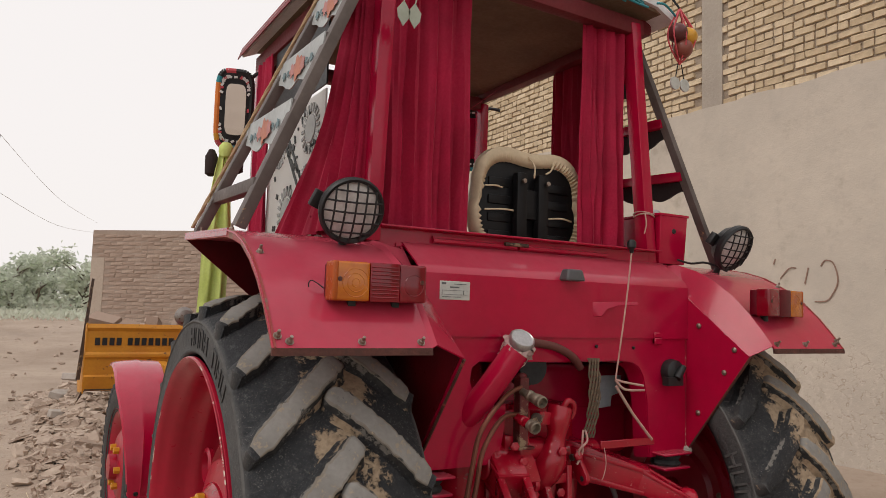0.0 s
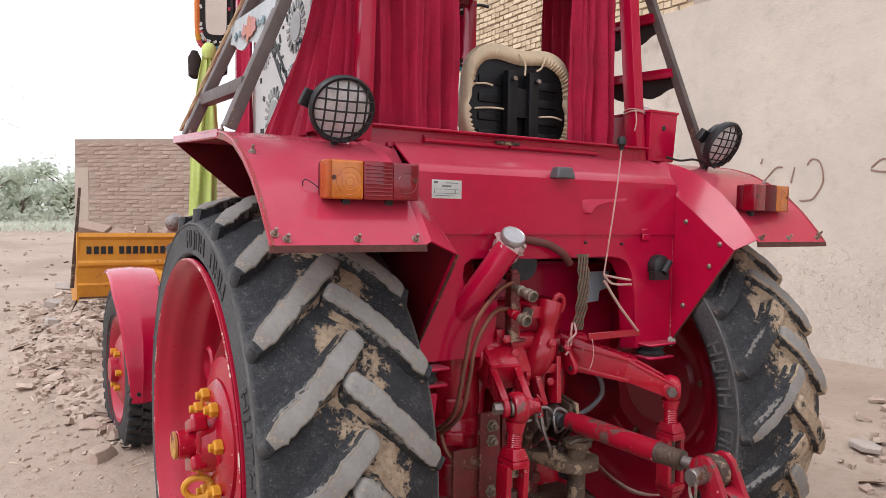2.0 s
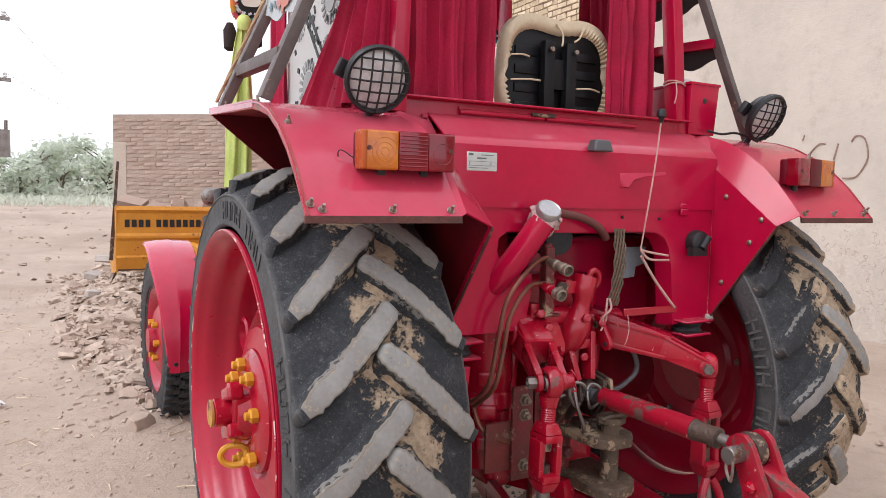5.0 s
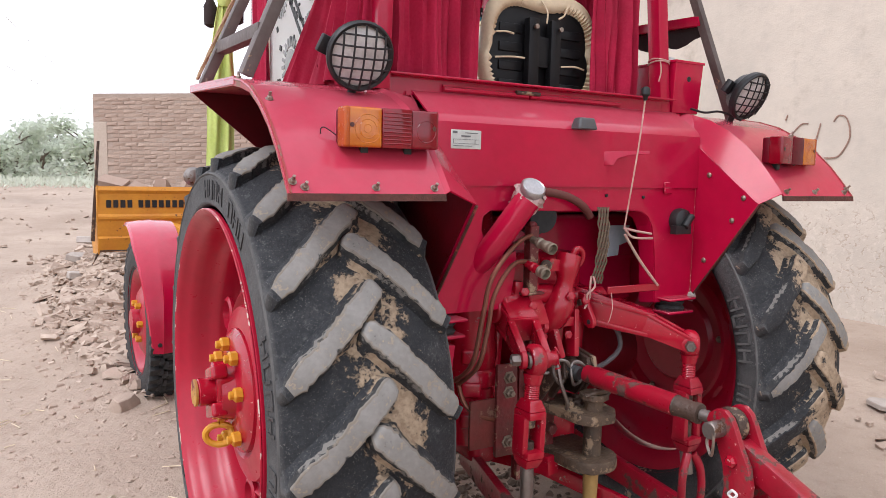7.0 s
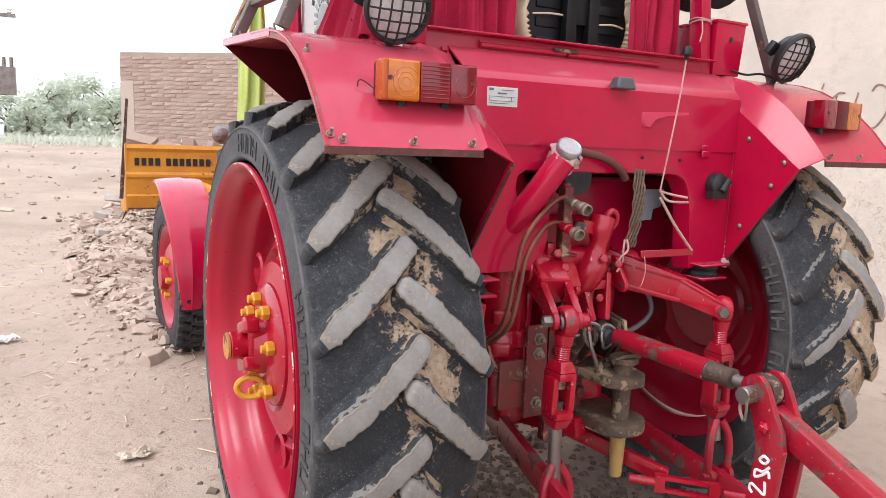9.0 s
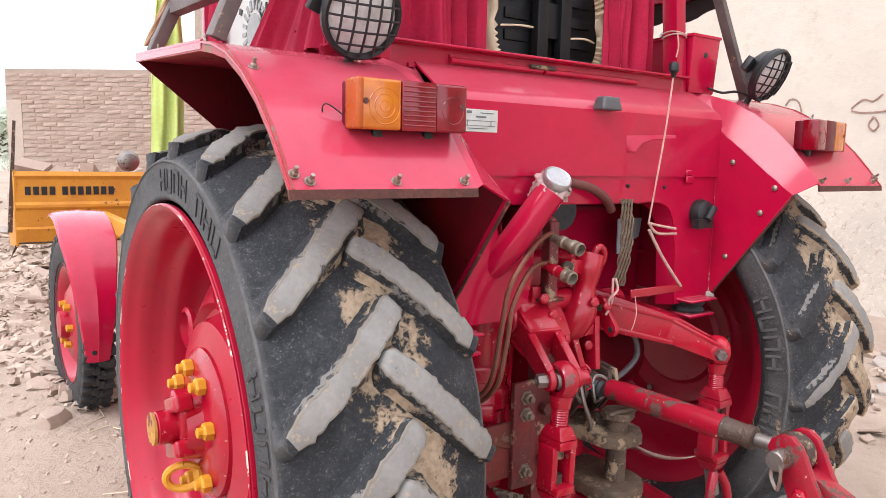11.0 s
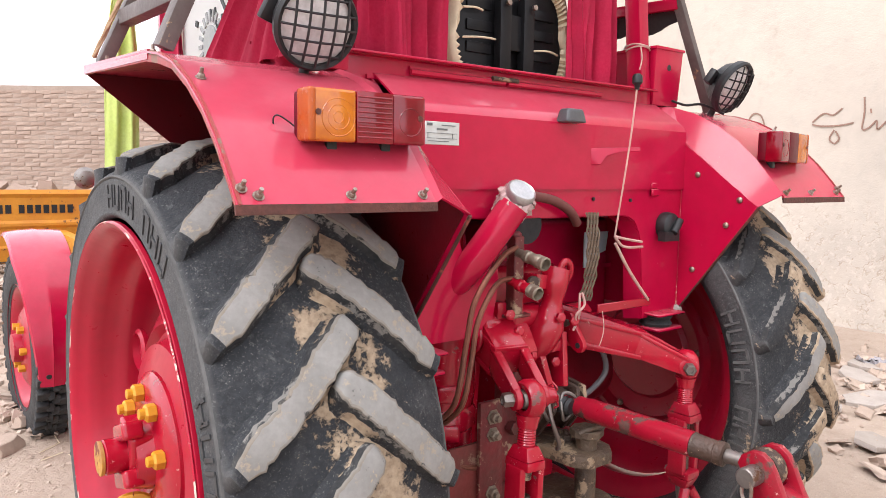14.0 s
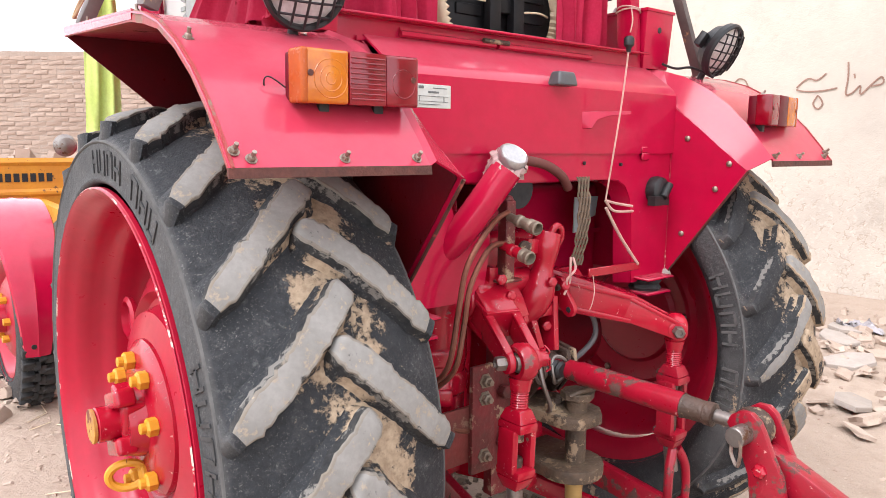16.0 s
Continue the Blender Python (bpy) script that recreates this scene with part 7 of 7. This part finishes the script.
for k in range(1500):
    # a spill of brickbats along the track's edge, widest beside the front wheel
    y = 1.9 + 8.6 * rnd.random() ** 1.15
    mid = -0.90 - 0.06 * math.sin((y - 2.0) * 0.7) + 0.012 * y
    places.append((mid + (rnd.gauss(0, 0.22) if rnd.random() < 0.7 else -abs(rnd.gauss(0, 0.24))), y, 0))
for k in range(170):
    y = rnd.uniform(9, 27)
    places.append((rnd.uniform(-5.5, 0.4) * y / 20 - 0.6 * rnd.random(), y, 2))
for k in range(120):
    q = rnd.random()
    places.append((2.4 + 2.6 * q + rnd.gauss(0, 0.3), -0.2 + 0.55 * q + rnd.gauss(0, 0.3), 1))
places.sort(key=lambda c: c[1] - (8 if c[2] == 1 else 0))
far_vs, far_fs, laid = [], [], 0
for x, y, kind in places:
    if kind == 0 and x < max(-1.5, -0.97 - (y - 2.68) * 0.24) - abs(rnd.gauss(0, 0.07)):
        continue
    if math.hypot(x, y) < 1.6 or (abs(x) < 1.0 and y < 2.2):
        continue
    me = rnd.choice(shards)
    m = pose(x, y, ground_height(x, y) + 0.02, rnd.uniform(-25, 25), rnd.uniform(-25, 25), rnd.uniform(0, 360)) @ Matrix.Diagonal((*[0.25 + 0.85 * rnd.random() ** 1.6] * 2, 0.25 + 0.6 * rnd.random() ** 1.6, 1))
    laid += 1
    if laid > 290:
        start = len(far_vs)
        far_vs += [m @ v.co for v in me.vertices]
        far_fs += [[start + i for i in p.vertices] for p in me.polygons]
        continue
    ob = new("brick_fragment", me)
    ob.matrix_basis = m
    tagged(ob, "dusty broken brick fragment on the dirt", "brick", "rubble beside the tractor")
heap_mesh = bpy.data.meshes.new("rubble_heap")
heap_mesh.from_pydata(far_vs, [], far_fs)
heap_mesh.materials.append(rubble_mat)
tagged(new("rubble_heap", heap_mesh), "dusty heap of broken brick farther along the track", "rubble", kind="stuff")
litter = B()
for k in range(2600):
    if k % 3:
        x, y = -1.05 + rnd.gauss(0, 0.5), rnd.uniform(0.6, 9)
    else:
        x, y = rnd.uniform(1.2, 5.6), rnd.uniform(-1.5, 4.5)
    if rnd.random() < 0.25:
        x, y = rnd.uniform(-3.2, 0), rnd.uniform(0.3, 9)
    s = rnd.uniform(0.006, 0.036) * (0.55 if x < -1.45 or y < 2.2 else 1.0)
    add_box(litter, (x, y, ground_height(x, y) + s * 0.15), (s * rnd.uniform(0.8, 2.2), s, s * 0.5), (rnd.uniform(-20, 20), rnd.uniform(-20, 20), rnd.uniform(0, 180)), 0.7)
tagged(new("gravel", mesh_of("gravel", litter, rubble_mat, smooth=0)), "small stones and chips scattered on dirt", "gravel", kind="stuff")
straw = B()
for k in range(90):
    x, y = rnd.uniform(-2.6, -0.7), rnd.uniform(0.4, 6)
    a, l = rnd.uniform(0, 6.28), rnd.uniform(0.04, 0.14)
    z = ground_height(x, y) + 0.008
    add_tube(straw, [(x, y, z), (x + l * math.cos(a), y + l * math.sin(a), z + 0.004)], 0.0026, 4)
tagged(new("straw", mesh_of("straw", straw, cream, smooth=0)), "dry straw and splinters on the dirt", "straw", kind="stuff")


# ---- far trees ----
def leafy_tree(x, y, height, seed):
    rnd = random.Random(seed)
    tree = thing("tree", "hazy green leafy roadside tree", "tree", "far trees", (x, y, ground_height(x, y)))
    bm = B()
    add_tube(bm, [(0, 0, -0.2), (rnd.uniform(-.1, .1), 0, height * 0.3), (rnd.uniform(-.3, .3), rnd.uniform(-.3, .3), height * 0.75)], lambda s: 0.12 * (1 - 0.75 * s), 8)
    tips = []
    for k in range(9):
        a, h = rnd.uniform(0, 6.28), height * rnd.uniform(0.05, 0.6)
        l = height * rnd.uniform(0.22, 0.42)
        tip = V((l * math.cos(a), l * math.sin(a), h + l * rnd.uniform(0.5, 1.0)))
        add_tube(bm, [(0, 0, h), tip * 0.5 + V((0, 0, h * 0.55)), tip], lambda s: 0.05 * (1 - 0.8 * s), 5)
        tips.append(tip)
    part("trunk", bm, bark, tree)
    vs, fs = [], []
    for k in range(1500):
        c = rnd.choice(tips) + V((rnd.gauss(0, 0.16), rnd.gauss(0, 0.16), rnd.gauss(0.0, 0.15))) * height * 0.55
        if c.z < 0.05 or rnd.random() < 0.22:
            c = V((rnd.gauss(0, 0.30) * height, rnd.gauss(0, 0.30) * height, rnd.uniform(0.05, 0.32) * height))
        s = rnd.uniform(0.08, 0.19)
        u = V((rnd.gauss(0, 1), rnd.gauss(0, 1), rnd.gauss(0, 0.6))).normalized()
        w = u.cross(V((rnd.gauss(0, 1), rnd.gauss(0, 1), rnd.gauss(0, 1)))).normalized()
        i = len(vs)
        vs += [c - u * s, c + w * s * 0.5, c + u * s, c - w * s * 0.5]
        fs.append((i, i + 1, i + 2, i + 3))
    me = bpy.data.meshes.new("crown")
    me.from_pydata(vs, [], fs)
    me.materials.append(hazy_leaf_mat)
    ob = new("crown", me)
    ob.parent = tree
    return tree


rnd = random.Random(5)
kinds = [leafy_tree(-6.0, 33, 3.1, 1), leafy_tree(-2.0, 35, 2.8, 2), leafy_tree(1.0, 34, 3.3, 3)]
for k in range(24):
    x = -16 + 0.95 * k + rnd.uniform(-0.5, 0.5)
    y = 36 + rnd.uniform(-2, 5)
    copy_thing(kinds[k % 3], pose(x, y, ground_height(x, y), 0, 0, rnd.uniform(0, 360)) @ Matrix.Diagonal((*[rnd.uniform(0.7, 1.05)] * 3, 1)))


# low scrub in front of the trees
vs, fs = [], []
rnd = random.Random(15)
for k in range(9000):
    x, y = rnd.uniform(-18, 6), 36 - 9 * rnd.random() ** 1.6
    c = V((x, y, ground_height(x, y) + rnd.uniform(0.02, 0.35)))
    s = rnd.uniform(0.06, 0.16)
    u = V((rnd.gauss(0, 0.6), rnd.gauss(0, 0.6), 1)).normalized()
    w = u.cross(V((rnd.gauss(0, 1), rnd.gauss(0, 1), 0.1))).normalized()
    i = len(vs)
    vs += [c - u * s, c + w * s * 0.3, c + u * s, c - w * s * 0.3]
    fs.append((i, i + 1, i + 2, i + 3))
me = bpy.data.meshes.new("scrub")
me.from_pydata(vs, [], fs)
me.materials.append(hazy_leaf_mat)
tagged(new("scrub", me), "hazy pale low weeds and scrub before the trees", "weeds", kind="stuff")

# power pole with a transformer and wires
pole = thing("power_pole", "concrete power pole with crossarms and a transformer", "pole")
PX_, PY_ = -3.38, 22.0
bm = B()
add_cyl(bm, (PX_, PY_, -0.2), (PX_, PY_, 8.2), 0.16, 0.11, n=12)
part("shaft", bm, cement, pole)
for z in (6.05, 4.35):
    bm = B()
    add_box(bm, (PX_ + 0.1, PY_, z), (1.9, 0.09, 0.10))
    part("crossarm", bm, steel, pole)
    for dx in (-0.75, 0.0, 0.9):
        bm = B()
        add_lathe(bm, [(0.03, 0), (0.07, 0.04), (0.04, 0.08), (0.07, 0.12), (0.03, 0.18)], (PX_ + dx, PY_, z + 0.05), (0, 0, 1), 10)
        part("insulator", bm, white_paint, pole)
bm = B()
add_box(bm, (PX_ + 0.72, PY_ - 0.2, 2.55), (0.55, 0.45, 0.75))
for dx in (0.55, 0.72, 0.9):
    add_cyl(bm, (PX_ + dx, PY_ - 0.2, 2.9), (PX_ + dx, PY_ - 0.2, 3.2), 0.05)
add_box(bm, (PX_ + 0.3, PY_ - 0.2, 2.2), (0.9, 0.1, 0.08))
part("transformer", bm, steel, pole, "grey transformer box")
for z, dz in ((6.25, 0.0), (4.55, 0.9)):
    bm = B()
    add_tube(bm, [(PX_ + 0.9, PY_, z), (PX_ + 3.2, PY_ + 17, z + 0.2 + 0.4 * dz), (PX_ + 6.5, PY_ + 38, z + 1.2 + dz)], 0.007, 5)
    part("wire", bm, cement, pole)

# parked car far down the track
car = thing("parked_car", "small white car parked far along the track", "car")
CX, CY = -4.1, 34.0
bm = B()
add_plate(bm, [(CX - 0.75, CY + q, z) for q, z in ((-1.8, 0.35), (-1.8, 0.75), (-1.1, 0.88), (-0.6, 1.32), (0.7, 1.35), (1.2, 0.9), (1.8, 0.8), (1.85, 0.35))], (1.5, 0, 0))
bevel(bm, 0.06, 2)
part("body", bm, white_paint, car)
for dx in (-0.72, 0.72):
    for q in (-1.15, 1.15):
        bm = B()
        add_lathe(bm, [(0.18, -0.09), (0.29, -0.09), (0.31, -0.05), (0.31, 0.05), (0.29, 0.09), (0.18, 0.09)], (CX + dx, CY + q, 0.31), (1, 0, 0), 24)
        wheel = part("wheel", bm, rubber, car)
        bm = B()
        add_lathe(bm, [(0.19, -0.07), (0.17, 0.07)], (CX + dx, CY + q, 0.31), (1, 0, 0), 20)
        part("rim", bm, plate_grey, wheel)
for dx in (-0.76, 0.76):
    bm = B()
    add_plate(bm, [(CX + dx, CY + q, z) for q, z in ((-0.85, 0.92), (-0.5, 1.26), (0.6, 1.28), (0.95, 0.92))], (0.01, 0, 0))
    part("side_window", bm, black, car)

# clods and chips under the tractor, their colour darkened to deepen its shade
clod_mat = masonry("shade_darkened_soil", (0.12, 0.085, 0.06), (0.2, 0.15, 0.11))
clods = B()
rnd = random.Random(31)
for k in range(2600):
    x, y = rnd.gauss(0.0, 0.34), rnd.uniform(-0.85, 0.9)
    q = rnd.uniform(0.008, 0.024) * (1.9 if k % 9 == 0 else 1.0)
    add_box(clods, (x, y, ground_height(x, y) + q * 0.15), (q * rnd.uniform(0.8, 1.8), q, q * 0.6), (rnd.uniform(-25, 25), rnd.uniform(-25, 25), rnd.uniform(0, 180)), 0.7)
tagged(new("soil_clods", mesh_of("soil_clods", clods, clod_mat, smooth=0)), "oily soil clods and chips, coloured darker for the shade under the tractor", "soil", kind="stuff")

# pale slabs lying by the wall
slab_mat = masonry("pale_slab", (0.34, 0.29, 0.245), (0.46, 0.41, 0.37))
rnd = random.Random(61)
for x, y, w_, d_, a in ((2.62, -0.18, 0.34, 0.22, 25), (3.3, 0.12, 0.42, 0.26, -20), (3.75, 0.38, 0.36, 0.24, 50), (2.95, 0.22, 0.26, 0.2, 70), (4.2, 0.5, 0.4, 0.3, 10)):
    bm = B()
    n = 6
    add_plate(bm, [(w_ / 2 * rnd.uniform(0.75, 1.1) * math.cos(2 * math.pi * i / n), d_ / 2 * rnd.uniform(0.75, 1.1) * math.sin(2 * math.pi * i / n), 0) for i in range(n)], (0, 0, 0.03))
    bevel(bm, 0.004, 1)
    ob = new("broken_slab", mesh_of("broken_slab", bm, slab_mat, smooth=20))
    ob.matrix_basis = pose(x, y, ground_height(x, y) + 0.015, rnd.uniform(-8, 8), rnd.uniform(-8, 8), a)
    tagged(ob, "pale broken slab lying among rubble on dirt", "slab", "slabs by the wall")


# scraps of paper and plastic lying about
def scrap(x, y, size, mat, seed, label):
    rnd = random.Random(seed)
    bm = B()
    n = 9
    rows = []
    for i in range(n):
        row = []
        for j in range(n):
            u, v = i / (n - 1) - 0.5, j / (n - 1) - 0.5
            # a torn, lobed outline
            k = 2 * max(abs(u), abs(v)) / (2 * math.hypot(u, v) + 1e-6) * (0.75 + 0.75 * noise.noise(V((2 * math.cos(math.atan2(v, u)), 2 * math.sin(math.atan2(v, u)), seed))))
            u, v = u * k * size * 1.8, v * k * size
            px, py = x + u + 0.15 * size * noise.noise(V((j * 0.7, seed, 1))), y + v + 0.2 * size * noise.noise(V((i * 0.7, seed, 2)))
            row.append((px, py, ground_height(px, py) + 0.012 + 0.45 * size * abs(noise.noise(V((i * 0.8, j * 0.8, seed)))) + rnd.uniform(0, 0.004)))
        rows.append(row)
    add_sheet(bm, rows, 0.0015)
    ob = new("scrap", mesh_of("scrap", bm, mat, smooth=25))
    return tagged(ob, label, "litter")


for x, y, dz, w_, d_, a, tip in ((-0.98, 7.0, 0.05, 0.36, 0.22, 20, 14), (-0.80, 6.8, 0.13, 0.42, 0.24, -12, -10), (-1.05, 6.4, 0.03, 0.30, 0.2, 60, 6)):
    bm = B()
    add_plate(bm, [(w_ / 2 * rnd.uniform(0.8, 1.1) * math.cos(2 * math.pi * (i + 0.5) / 5), d_ / 2 * rnd.uniform(0.8, 1.1) * math.sin(2 * math.pi * (i + 0.5) / 5), 0) for i in range(5)], (0, 0, 0.075))
    bevel(bm, 0.008, 1)
    ob = new("broken_slab", mesh_of("broken_slab", bm, slab_mat, smooth=20))
    ob.matrix_basis = pose(x, y, ground_height(x, y) + dz - 0.02, tip, 5, a)
    tagged(ob, "thick broken slab tilted on a rubble mound", "slab", "slabs on the mound")
straw_husk = surface("dry_husk", (0.62, 0.54, 0.42), (0.36, 0.29, 0.21), 0.85, 0.0, 40, 160)
scrap(-1.22, 1.03, 0.10, straw_husk, 3, "crumpled dry pale husk lying on dirt")
scrap(-1.79, 3.04, 0.12, white_paint, 5, "crumpled white paper scrap on dirt")
scrap(4.35, 0.45, 0.30, surface("torn_plastic", (0.42, 0.40, 0.41), (0.30, 0.27, 0.28), 0.25, 0.0, 14, 60), 8, "crumpled grey plastic sheet beside rubble")
ob = new("brick_fragment", shards[1])
ob.matrix_basis = pose(-1.03, 2.14, ground_height(-1.03, 2.14) + 0.03, 8, -6, 35)
tagged(ob, "lone brick fragment on the bare track", "brick", "rubble beside the tractor")
